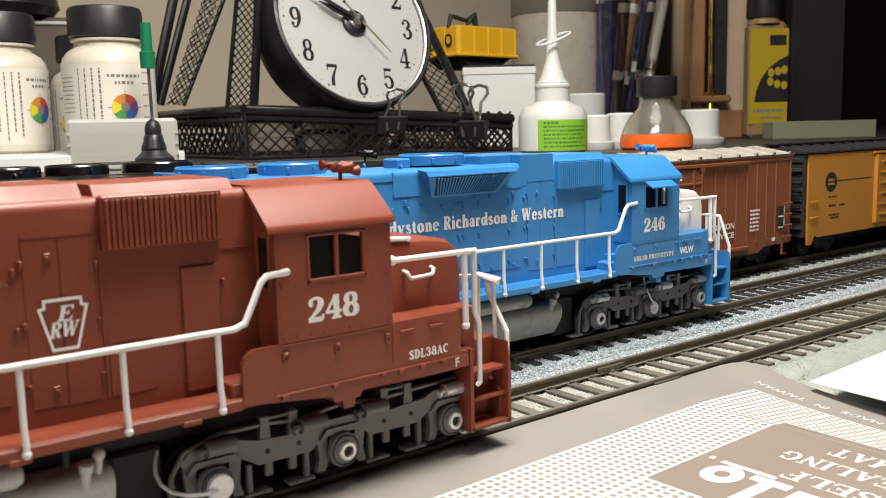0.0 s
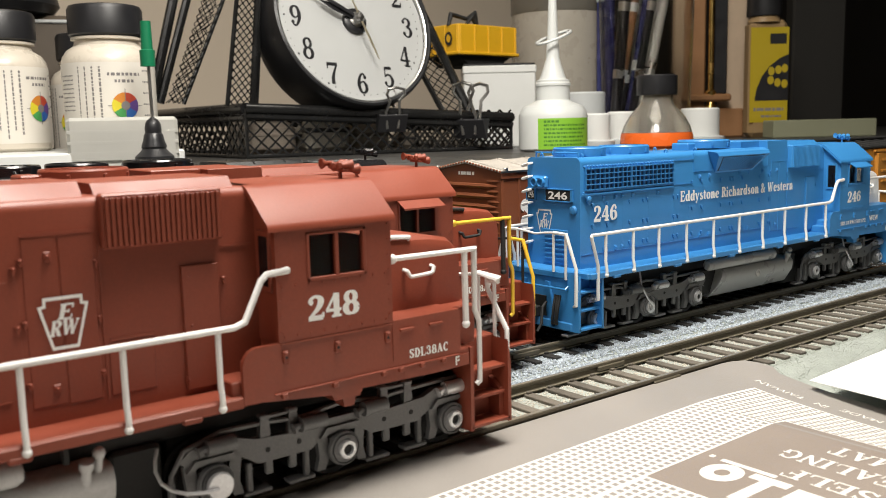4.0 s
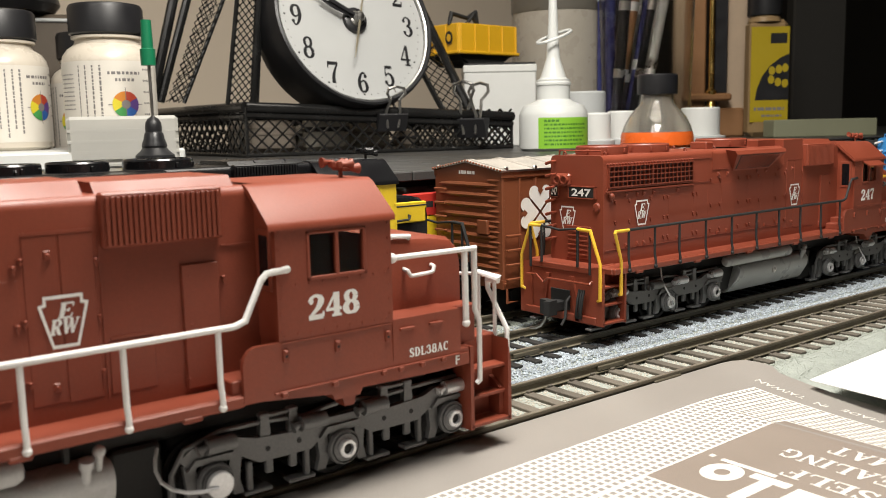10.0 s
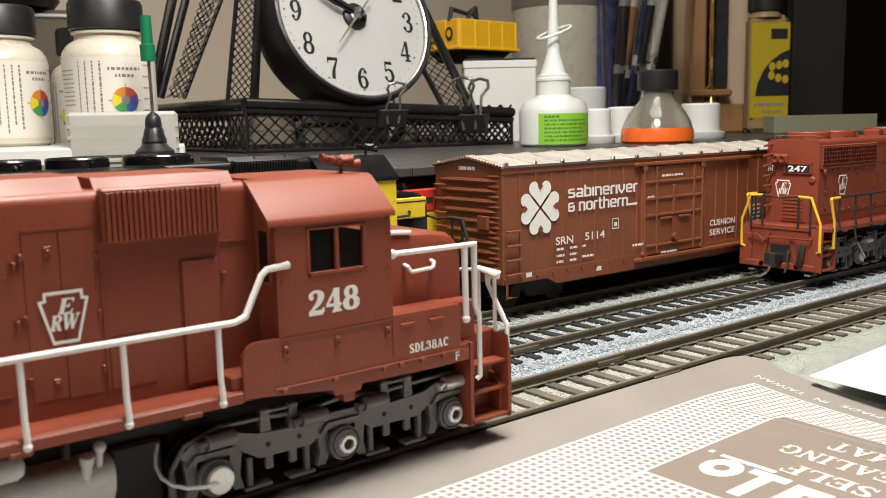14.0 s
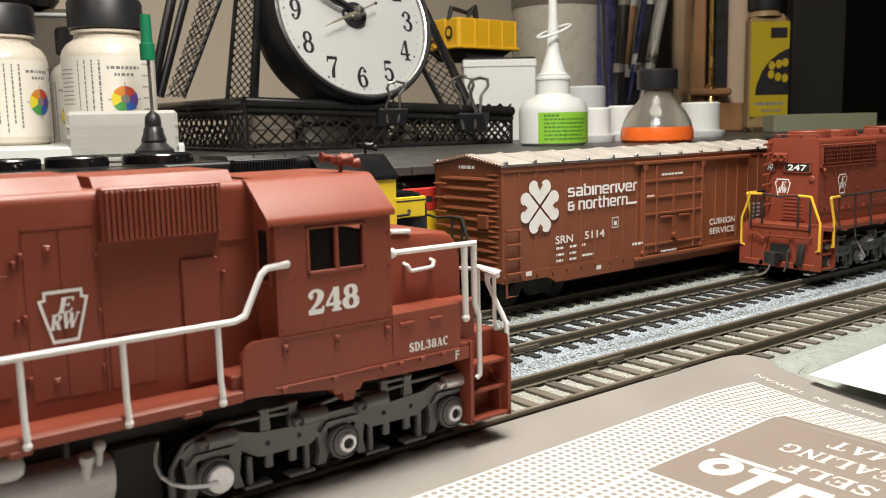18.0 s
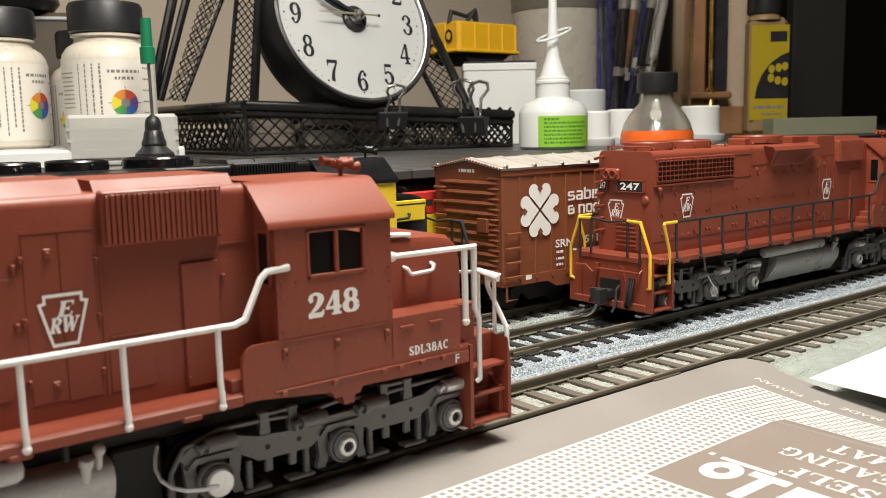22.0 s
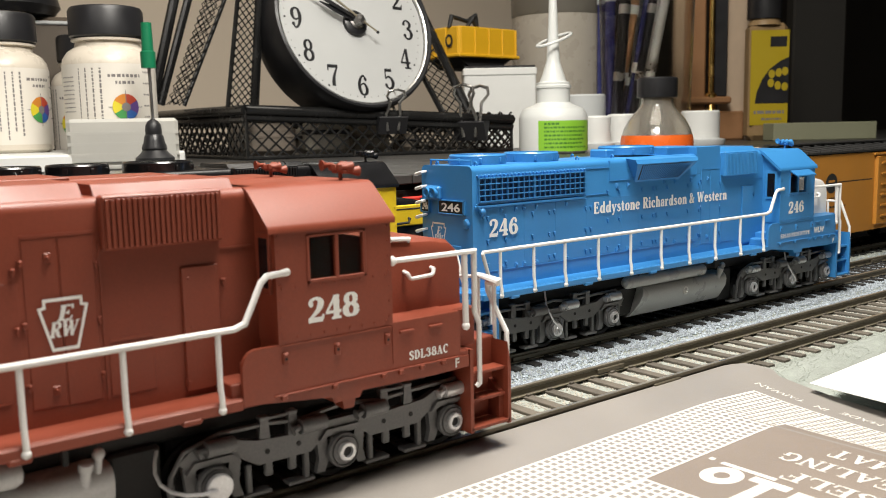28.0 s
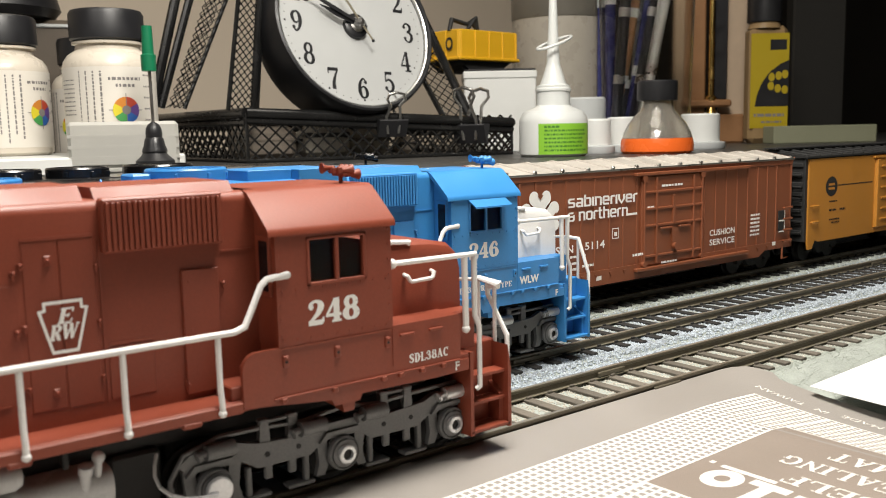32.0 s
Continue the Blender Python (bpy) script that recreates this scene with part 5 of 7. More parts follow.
def brown_boxcar(at):
    car = thing("boxcar", "brown ribbed boxcar with white lettering and grey roof", "freight car", at, group="freight cars")
    ln, w, z0, z1 = 164.6, 17.0, 9.4, 46.6
    body = Geo().box(0.8, ln - 0.8, -w + 0.5, w - 0.5, z0 + 1.5, z1, 0.2).obj("body", BROWN, car)
    for side in (-1, 1):
        ys, yo = side * (w - 1.0), side * w
        g = Geo().box(0, ln, ys, yo, z1 - 2.4, z1 - 0.2, 0.2)
        g.prism([(0, z0), (20, z0), (24, z0 - 2.2), (ln - 24, z0 - 2.2), (ln - 20, z0), (ln, z0), (ln, z0 + 3.0), (0, z0 + 3.0)], "y", ys, yo)
        g.obj("side_sill", BROWN, car)
        for x in (0.9, 8.0, 15.0, 22.1, 29.0, 36.0, 42.8, 50.2, 57.3, 64.6, 104.2, 111.2, 118.2, 125.3, 132.5, 139.4, 146.3, 153.0, ln - 0.9):
            Geo().box(x - 0.5, x + 0.5, ys, yo - side * 0.15, z0 + 3, z1 - 2.4, 0.2).obj("side_post", BROWN, car)
            Geo().prism([(x - 0.7, z0 + 2.0), (x + 0.7, z0 + 2.0), (x, z0 + 0.6)], "y", yo - side * 0.1, yo + side * 0.3).obj("post_foot", BROWN, car)
        # plug door with its bars, rails and locking gear
        d0, d1 = 66.4, 101.6
        door = Geo().box(d0, d1, ys, yo + side * 0.5, z0 + 2.0, z1 - 3.0, 0.4).obj("door", BROWN, car)
        for z in (z0 + 5.4, z0 + 16.4, z0 + 22.4, z0 + 28.4):
            Geo().box(d0 + 1, d1 - 1, yo, yo + side * 1.1, z - 0.5, z + 0.5, 0.25).obj("door_bar", BROWN, door)
        for x in (d0 + 0.8, d0 + 7.6, d1 - 6.0, d1 - 0.8):
            Geo().box(x - 0.5, x + 0.5, yo, yo + side * 1.25, z0 + 2.4, z1 - 3.4, 0.2).obj("door_bar", BROWN, door)
        Geo().box(d0 + 16.6, d0 + 18.2, yo, yo + side * 1.3, z0 + 16, z0 + 27, 0.2).obj("door_bar", BROWN, door)
        for x in (d0 + 9.6, d0 + 20.4):
            Geo().box(x, x + 6.4, yo, yo + side * 1.5, z0 + 14.6, z0 + 15.4, 0.2).obj("handle", BROWN, door)
        g = Geo().prism([(d0 + 16, z0 + 15), (d0 + 18.6, z0 + 15), (d0 + 18.2, z0 + 7.4), (d0 + 16.6, z0 + 7.4)], "y", yo, yo + side * 1.2)
        g.lathe([(1.2, 0), (1.2, 1.4), (0.4, 1.5)], d0 + 17.4, yo + side * 0.9 if side > 0 else yo - 2.3, 12, "y", z0 + 8)
        g.obj("locking_gear", BROWN, door)
        for x in (d0 + 0.8, d1 - 0.8):
            Geo().lathe([(1.3, 0), (1.3, 1.2), (0.5, 1.3)], x, yo if side > 0 else yo - 1.3, 12, "y", z1 - 3.6).obj("roller", BROWN, door)
            Geo().lathe([(1.1, 0), (1.1, 1.2), (0.5, 1.3)], x, yo if side > 0 else yo - 1.3, 12, "y", z0 + 2.6).obj("roller", BROWN, door)
        for z, a in ((z0 + 1.0, 1.6), (z1 - 2.2, 1.4)):
            Geo().box(d0 - 4, d1 + 30, yo - side * 0.2, yo + side * a, z - 0.6, z + 0.6, 0.2).obj("door_track", BROWN, car)
        for x, n in ((4.4, 4), (ln - 4.4, 4)):
            for k in range(n):
                ladder(Geo(), x, yo, side, z0 + 3 + 4.6 * k, z0 + 3 + 4.6 * k, 1, 5.4).obj("ladder_rung", BROWN, car)
        for x in (4.4, ln - 4.4):
            Geo().tube([(x - 2.6, yo, z0), (x - 2.6, yo, z0 - 4.4), (x + 2.6, yo, z0 - 4.4), (x + 2.6, yo, z0)], 0.38, 6).obj("stirrup", BROWN, car)
    # corrugated ends
    for x, s in ((0.8, -1), (ln - 0.8, 1)):
        g = Geo().prism([(-w + 0.4, z0), (-w + 0.4, z1 - 0.6), (0, z1 + 2.6), (w - 0.4, z1 - 0.6), (w - 0.4, z0)], "x", x, x + s * 0.5)
        end = g.obj("end", BROWN, car)
        for i in range(10):
            z = z0 + 3.2 + 3.25 * i
            for y0, y1, dz in ((-15.8, 15.8, 0.0), (-15.8, -9.5, 1.6)):
                g = Geo()
                n = 14
                prof = []
                for k in range(n + 1):
                    u = k / n
                    r = 0.95 * min(1, 5 * u, 5 * (1 - u)) ** 0.6 * (0.6 if dz else 1)
                    yy = y0 + (y1 - y0) * u
                    prof.append((max(r, 0.02), yy))
                g.lathe(prof, x + s * 0.3, 0, 8, "y", z + dz)
                g.obj("corrugation", BROWN, end)
        g = Geo().box(x + s * 0.4, x + s * 1.8, -6, -11, z0 + 17, z0 + 21.5, 0.2)
        g.obj("defect_card_board", BROWN, end)
        for k in range(7):
            z = z0 + 3 + 4.6 * k
            Geo().tube([(x, 10.5, z), (x + s * 1.8, 10.5, z), (x + s * 1.8, 15.4, z), (x, 15.4, z)], 0.32, 6).obj("ladder_rung", BROWN, end)
        bars([(0, 0, 8.0, 1.1)], DECAL, end, (x + s * 0.5, 4.0, z1 - 1.4), (0, s, 0), (0, 0, 1), "end_lettering", 0.1)
        g = Geo().box(x + s * 0.2, x + s * 7.0, -1.6, 1.6, 6.2, 9.2, 0.4).prism([(x + s * 6.6, -2.4), (x + s * 9.8, -2.6), (x + s * 10.4, -1), (x + s * 8.6, -0.4), (x + s * 8.6, 2.6), (x + s * 6.6, 2.4)], "z", 5.6, 10)
        g.obj("coupler", FLATBLACK, car)
        g = Geo().tube([(x + s * 1, -5, 12), (x + s * 4.5, -5.4, 10), (x + s * 5.4, -5.6, 5.5), (x + s * 8, -5, 4)], 0.4, 6)
        g.obj("air_hose", FLATBLACK, car)
    # peaked roof with ribs
    rp = [(-w - 0.2, z1 - 0.3), (-w - 0.2, z1 + 0.1), (0, z1 + 3.0), (w + 0.2, z1 + 0.1), (w + 0.2, z1 - 0.3), (0, z1 + 2.4)]
    roof = Geo().prism(rp, "x", -0.4, ln + 0.4).obj("roof", ROOFGREY, car)
    for i in range(14):
        x = 2.0 + (ln - 4) * i / 13
        for s in (-1, 1):
            v = [(x - 0.7, s * (w + 0.1), z1 + 0.1), (x + 0.7, s * (w + 0.1), z1 + 0.1), (x + 0.7, s * 0.3, z1 + 2.95), (x - 0.7, s * 0.3, z1 + 2.95),
                 (x - 0.5, s * (w - 0.2), z1 + 0.6), (x + 0.5, s * (w - 0.2), z1 + 0.6), (x + 0.5, s * 0.3, z1 + 3.4), (x - 0.5, s * 0.3, z1 + 3.4)]
            Geo().add(v, [(4, 5, 6, 7), (0, 1, 5, 4), (1, 2, 6, 5), (3, 0, 4, 7), (2, 3, 7, 6)]).obj("roof_rib", ROOFGREY, roof)
            # bright caps stand in for the highlights on the rib tips
            Geo().box(x - 0.8, x + 0.8, s * (w - 0.6), s * (w + 0.5), z1 + 0.1, z1 + 1.2, 0.3).obj("rib_end", STEEL, roof)
    for s in (-1, 1):
        Geo().box(-0.4, ln + 0.4, s * (w + 0.1), s * (w + 0.45), z1 - 0.5, z1 + 0.2, 0.1).obj("roof_edge", STEEL, roof)
    g = Geo()
    for x in (-0.5, ln + 0.5):
        for i in range(25):
            yy = -w + 2 * w * i / 24
            g.sphere((x, yy, z1 + 0.1 + 2.9 * (1 - abs(yy) / w)), 0.38, 5)
    g.obj("rivets", BROWN, roof)
    # emblem, name and data on both sides
    for side in (-1, 1):
        way, st, y = (-side, 0, 0), (lambda x, ww: x if side < 0 else ln - x), side * (w - 0.1)
        for k in range(4):  # four heart-shaped curls round a centre
            a = math.pi / 2 * k + math.pi / 2
            c, q, polys, notch = math.cos(a), math.sin(a), [], []
            turned = lambda pts: [(u * c - v * q, u * q + v * c) for u, v in pts]
            for lobe in (-1, 1):
                polys.append(turned([(0.55, 0), (6.2, 0), (6.8, lobe * 1.6), (5.2, lobe * 4.7), (4.7, lobe * 4.2)]))
                polys.append(turned([(6.2 + 2.35 * math.cos(2 * math.pi * j / 16), lobe * 2.7 + 2.2 * math.sin(2 * math.pi * j / 16)) for j in range(16)]))
            notch.append(turned([(8.9, -0.5), (8.9, 0.5), (7.4, 0.4), (7.1, 1.3), (5.6, 0), (7.1, -1.3), (7.4, -0.4)]))
            petal = patch(polys, DECAL, car, (st(16.5, 0), y, 32.8), way, (0, 0, 1), "emblem_petal", 0.16)
            patch(notch, BROWN, petal, (st(16.5, 0), y, 32.8), way, (0, 0, 1), "petal_notch", 0.3)
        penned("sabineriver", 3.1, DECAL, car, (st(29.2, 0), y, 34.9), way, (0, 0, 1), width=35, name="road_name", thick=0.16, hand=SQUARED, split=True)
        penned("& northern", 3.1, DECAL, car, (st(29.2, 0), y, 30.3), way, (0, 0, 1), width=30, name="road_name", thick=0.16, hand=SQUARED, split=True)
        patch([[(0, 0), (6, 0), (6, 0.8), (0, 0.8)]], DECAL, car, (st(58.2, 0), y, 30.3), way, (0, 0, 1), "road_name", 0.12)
        lettering("SRN", 2.7, DECAL, car, (st(23.5, 0), y, 19.8), way, (0, 0, 1), width=8.2, name="reporting_mark", bold=0.018, thick=0.12)
        lettering("5114", 2.7, DECAL, car, (st(37.4, 0), y, 20.1), way, (0, 0, 1), width=9.9, name="car_number", bold=0.018, thick=0.12)
        bars([(0, 0, 3.2, 0.8), (6.2, 0, 3.6, 0.8), (0, 2, 3.8, 0.8), (6.2, 2, 3.6, 0.8), (12.2, 0.6, 5.6, 0.8), (0, 4.2, 3.2, 0.8), (6.2, 4.2, 3.6, 0.8), (12.2, 4.2, 1.6, 0.8)], DECAL, car, (st(23.8, 0), y, 13.8), way, (0, 0, 1), "data_lettering", 0.12, seed=3)
        lettering("CUSHION", 2.4, DECAL, car, (st(107, 0), y, 18.7), way, (0, 0, 1), width=16.4, name="service_lettering", bold=0.018, thick=0.12)
        lettering("SERVICE", 2.4, DECAL, car, (st(107, 0), y, 15.0), way, (0, 0, 1), width=16.4, name="service_lettering", bold=0.018, thick=0.12)
        bars([(0, 1.6 * k, 6.5, 0.8) for k in range(6)], DECAL, car, (st(134, 0), y, 16.4), way, (0, 0, 1), "data_lettering", 0.12, seed=4)
        patch([[(x0, b), (x0 + 2.6, b), (x0 + 2.6, b + 1.5), (x0, b + 1.5)] for x0, b in ((10, 0.4), (43, -1.4), (150, 0.6))], DECAL, car, (st(0, 0), y, z0 + 1), way, (0, 0, 1), "data_plate", 0.15)
        bars([(0, 0, 12, 0.8), (-8, -7.6, 4, 1.0), (-0, -28, 9, 0.8), (-16, -23.8, 7, 0.9)], DECAL, car, (st(77, 0), side * (w + 0.55), z0 + 30), way, (0, 0, 1), "data_lettering", 0.1, seed=6)
        p = [[(51, 22.7), (54.4, 22.7), (54.4, 23), (51, 23)], [(51, 26.1), (54.4, 26.1), (54.4, 26.4), (51, 26.4)], [(51, 22.7), (51.3, 22.7), (51.3, 26.4), (51, 26.4)], [(54.1, 22.7), (54.4, 22.7), (54.4, 26.4), (54.1, 26.4)], [(52, 23.6), (53.6, 23.6), (53.6, 25), (52, 25)]]
        patch(p, DECAL, car, (st(0, 0), y, 0), way, (0, 0, 1), "data_plate", 0.12)
        p = Geo().box(154, 158, y, y + side * 0.5, z0 + 7.4, z0 + 11.2, 0.1).box(154, 158, y, y + side * 0.5, z0 + 12.0, z0 + 15.8, 0.1)
        pl = p.obj("consolidated_plate", FLATBLACK, car)
        patch([[(154, 11.3), (158, 11.3), (158, 11.9), (154, 11.9)], [(154, 6.8), (158, 6.8), (158, 7.3), (154, 7.3)], [(158, 7), (158.5, 7), (158.5, 15.8), (158, 15.8)]], DECAL, pl, (0 if side < 0 else 2 * 156, y + side * 0.5, z0), way, (0, 0, 1), "data_lettering", 0.05)
    Geo().box(10, ln - 10, -6, 6, 7, z0 + 2, 0.4).obj("underframe", FLATBLACK, car)
    g = Geo().cyl((70, -8, 7.2), (84, -8, 7.2), 2.2, 14)
    g.obj("brake_reservoir", FLATBLACK, car)
    for x in (20, ln - 20):
        car_truck(car, x)
    return car


def orange_boxcar(at):
    car = thing("boxcar", "orange-yellow wood-sheathed boxcar with black ends and roof", "freight car", at, group="freight cars")
    ln, w, z0, z1 = 142.0, 16.6, 9.8, 46.6
    Geo().box(0, ln, -w + 0.8, w - 0.8, z0, z1, 0.2).obj("body", FLATBLACK, car)
    for side in (-1, 1):
        y0, y1 = side * (w - 0.9), side * w
        g = Geo().prism([(2, z0 + 1.4), (2, z1 - 1), (ln - 2, z1 - 1), (ln - 2, z0 + 1.4), (ln - 4, z0 - 3), (ln - 7, z0 - 3), (ln - 8, z0 - 0.6), (11, z0 - 0.6), (8, z0 + 0.4), (6.6, z0 - 1.6), (5.6, z0 - 3.4), (2.6, z0 - 3.4)], "y", y0, y1)
        sidep = g.obj("side_panel", ORANGE, car)
        for k in range(2):
            ladder(Geo(), 6.4, y1, side, z0 + 8.4 + 7 * k, z0 + 8.4 + 7 * k, 1, 5).obj("ladder_rung", ORANGE, car)
        door = Geo().box(59, 92, y1 - side * 0.2, y1 + side * 0.8, z0 + 1.6, z1 - 2.6, 0.3).obj("door", ORANGE, car)
        for k in range(6):
            Geo().box(64, 91, y1 + side * 0.6, y1 + side * 1.4, z0 + 5 + 5 * k, z0 + 6 + 5 * k, 0.2).obj("door_bar", ORANGE, door)
        for x in (60.6, 91.2, 77):
            Geo().box(x - 1.3, x + 1.3, y1 + side * 0.6, y1 + side * 1.6, z0 + 2, z1 - 3, 0.2).obj("door_bar", ORANGE, door)
        Geo().box(57, 124, y1, y1 + side * 1.2, z1 - 2.4, z1 - 1.4, 0.2).obj("door_track", ORANGE, car)
        st = lambda x: x if side < 0 else ln - x
        circ = [(5.0 * math.cos(2 * math.pi * j / 24), 4.4 * math.sin(2 * math.pi * j / 24)) for j in range(24)]
        patch([circ], FLATBLACK, sidep, (st(20.6), y1, 33.0), (-side, 0, 0), (0, 0, 1), "round_emblem", 0.06)
        patch([[(-2.6, 0.4), (2.6, 0.4), (2.6, 1.4), (-2.6, 1.4)], [(-2.6, -1.4), (2.6, -1.4), (2.6, -0.4), (-2.6, -0.4)]], ORANGE, sidep, (st(20.6), y1, 33.0), (-side, 0, 0), (0, 0, 1), "round_emblem", 0.12)
        patch([[(26, 33.0), (57, 33.0), (57, 33.5), (26, 33.5)]], FLATBLACK, sidep, (st(0), y1, 0), (-side, 0, 0), (0, 0, 1), "stripe", 0.05)
        bars([(0, 0, 7, 0.7), (0, -4, 6, 0.9), (9, -4, 5, 0.9), (0, -8, 9, 0.6), (2, -9.4, 7, 0.6)], FLATBLACK, sidep, (st(19), y1, 26), (-side, 0, 0), (0, 0, 1), "data_lettering", 0.05, seed=9)
    for x, s in ((0, -1), (ln, 1)):
        g = Geo()
        for k in range(8):
            Geo().box(x - 0.2, x + s * 0.8, -15, 15, z0 + 3 + 4.2 * k, z0 + 5 + 4.2 * k, 0.6).obj("end_rib", FLATBLACK, car)
        Geo().box(x, x + s * 9, -1.6, 1.6, 6.2, 9.4, 0.4).obj("coupler", FLATBLACK, car)
        for k in range(6):
            z = z0 + 4 + 5 * k
            Geo().tube([(x, -14.6, z), (x + s * 1.6, -14.6, z), (x + s * 1.6, -10.4, z), (x, -10.4, z)], 0.3, 6).obj("ladder_rung", FLATBLACK, car)
    rp = [(-w - 0.6, z1 - 0.4), (-w - 0.6, z1 + 0.3), (0, z1 + 2.6), (w + 0.6, z1 + 0.3), (w + 0.6, z1 - 0.4)]
    roof = Geo().prism(rp, "x", -0.8, ln + 0.8).obj("roof", FLATBLACK, car)
    for i in range(16):
        x = 1 + (ln - 2) * i / 15
        for s in (-1, 1):
            Geo().tube([(x, s * w, z1 + 0.5), (x, 0, z1 + 2.9)], 0.5, 6).obj("roof_rib", FLATBLACK, roof)
    g = Geo()
    for k in range(3):
        g.box(-2, ln + 2, -3.4 + 2.4 * k, -1.4 + 2.4 * k, z1 + 3.2, z1 + 3.9, 0.15)
    g.obj("running_board", FLATBLACK, roof)
    for x in (22, ln - 22):
        car_truck(car, x)
    return car


# ---- cutting mat and paper on the bench ----
MATTOP = material("grey_taupe_cutting_mat", (0.265, 0.245, 0.224), 0.42, spots=0.08, size=120, bump=0.15)
MATPANEL = material("brown_mat_print", (0.238, 0.2, 0.17), 0.42, spots=0.06, size=120, bump=0.15)
PRINT = material("white_mat_print", (0.74, 0.71, 0.66), 0.5, spots=0.05)
PAPER = material("white_paper", (0.76, 0.76, 0.75), 0.7, spots=0.02, bump=0.02)


def mat_level(x, y):
    """The mat lies on the tie ends and sags towards its far corner."""
    k = max(0.0, min(1.0, (x - 60) / 42))
    s = max(0.0, -y - 24 + 12 * k)
    return -1.2 - 6.4 * math.sin(k * math.pi / 2) * (1 - math.exp(-s / 25))


def on_mat(points, faces, name, mat, parent, lift):
    g = Geo()
    g.add([(x, y, mat_level(x, y) + lift) for x, y in points], faces)
    return g.obj(name, mat, parent, sharp=60)


def cutting_mat():
    ob = thing("cutting_mat", "grey-brown self-healing cutting mat with printed white grid", "cutting mat")
    # outline with a rounded corner
    xs = [-420 + 10 * i for i in range(46)] + [34 + 3 * i for i in range(23)]
    ys = [-9.6, -10.2, -12, -14.5, -17.5] + [-21 - 4 * i for i in range(16)] + [-90, -120, -170, -240, -300]
    g = Geo()
    n = len(ys)
    xs = sorted(set(xs))
    cols = []
    for x in xs:
        for j, y in enumerate(ys):
            xx, yy = x, y
            if x > 92:  # round the corner
                r = 11.0
                cx, cy = 92.0, -9.6 - r
                if y > cy:
                    lim = cx + math.sqrt(max(0, r * r - (y - cy) ** 2))
                    xx = cx + (lim - cx) * (x - 92) / (xs[-1] - 92)
            g.v.append((xx, yy, mat_level(xx, yy)))
    m = len(g.v)
    g.v += [(x, y, z - 1.6) for x, y, z in g.v]
    for i in range(len(xs) - 1):
        for j in range(n - 1):
            q = (i * n + j, i * n + j + 1, (i + 1) * n + j + 1, (i + 1) * n + j)
            g.f += [q, tuple(k + m for k in q[::-1])]
    rim = [i * n for i in range(len(xs))] + [(len(xs) - 1) * n + j for j in range(1, n)] + [i * n + n - 1 for i in range(len(xs) - 2, -1, -1)] + [j for j in range(n - 2, 0, -1)]
    for a, b in zip(rim, rim[1:] + rim[:1]):
        g.f.append((a, b, b + m, a + m))
    g.obj("mat_sheet", MATTOP, ob, sharp=50)
    # the print is turned a little against the track
    turn = radians(1.2)

    def pr(a, b):
        return 82.9 - a * math.cos(turn) + b * math.sin(turn), -24.9 - b * math.cos(turn) - a * math.sin(turn)

    wide, cell, line = 10, 1.8, 0.58
    band = wide * cell + line

    def strip(a0, a1, b0, b1, n, pts, fcs):
        for k in range(n + 1):
            t = k / n
            if a1 - a0 > b1 - b0:
                p, q = pr(a0 + (a1 - a0) * t, b0), pr(a0 + (a1 - a0) * t, b1)
            else:
                p, q = pr(a0, b0 + (b1 - b0) * t), pr(a1, b0 + (b1 - b0) * t)
            pts += [p, q]
            if k:
                e = len(pts) - 4
                fcs.append((e, e + 1, e + 3, e + 2))

    pts, fcs = [], []
    for k in range(wide + 1):
        strip(0, 240, k * cell, k * cell + line, 60, pts, fcs)
    tagged(on_mat(pts, fcs, "printed_grid", PRINT, ob, 0.03), kind="stuff")
    pts, fcs = [], []
    na = int(240 / cell)
    for k in range(na + 1):
        strip(k * cell, k * cell + line, 0, band, 8, pts, fcs)
    tagged(on_mat(pts, fcs, "printed_grid", PRINT, ob, 0.045), kind="stuff")
    pts, fcs = [], []
    for k in range(wide + 1):
        strip(k * cell, k * cell + line, band, 150, 40, pts, fcs)
    tagged(on_mat(pts, fcs, "printed_grid", PRINT, ob, 0.03), kind="stuff")
    pts, fcs = [], []
    for k in range(int((150 - band) / cell)):
        strip(0, band, band + k * cell, band + k * cell + line, 8, pts, fcs)
    tagged(on_mat(pts, fcs, "printed_grid", PRINT, ob, 0.045), kind="stuff")
    pts, fcs = [], []
    na, nb = 16, 40
    for i in range(na + 1):
        pts += [pr(band + 46 * i / na, band + (150 - band) * j / nb) for j in range(nb + 1)]
    fcs = [(i * (nb + 1) + j, i * (nb + 1) + j + 1, (i + 1) * (nb + 1) + j + 1, (i + 1) * (nb + 1) + j) for i in range(na) for j in range(nb)]
    on_mat(pts, fcs, "printed_panel", MATPANEL, ob, 0.015)
    pts, fcs = [], []
    for k in range(30):
        strip(band + 46 + k * cell, band + 46 + k * cell + line, band, 150, 40, pts, fcs)
    tagged(on_mat(pts, fcs, "printed_grid", PRINT, ob, 0.03), kind="stuff")
    pts, fcs = [], []
    for k in range(int((150 - band) / cell)):
        strip(band + 46, band + 94, band + k * cell, band + k * cell + line, 16, pts, fcs)
    tagged(on_mat(pts, fcs, "printed_grid", PRINT, ob, 0.045), kind="stuff")

    def words(text, h, x, y, w, name, serif=False):
        write = penned if serif else lettering
        o = write(text, h, PRINT, ob, (0, 0, 0), (0, 1, 0), (-1, 0, 0), width=w, name=name, bold=0.85 if serif else 0.0)
        for v in o.data.vertices:
            xx, yy = v.co.x / MM + x, v.co.y / MM + y
            v.co = Vector((xx, yy, mat_level(xx, yy) + 0.02 + v.co.z / MM)) * MM
        return o

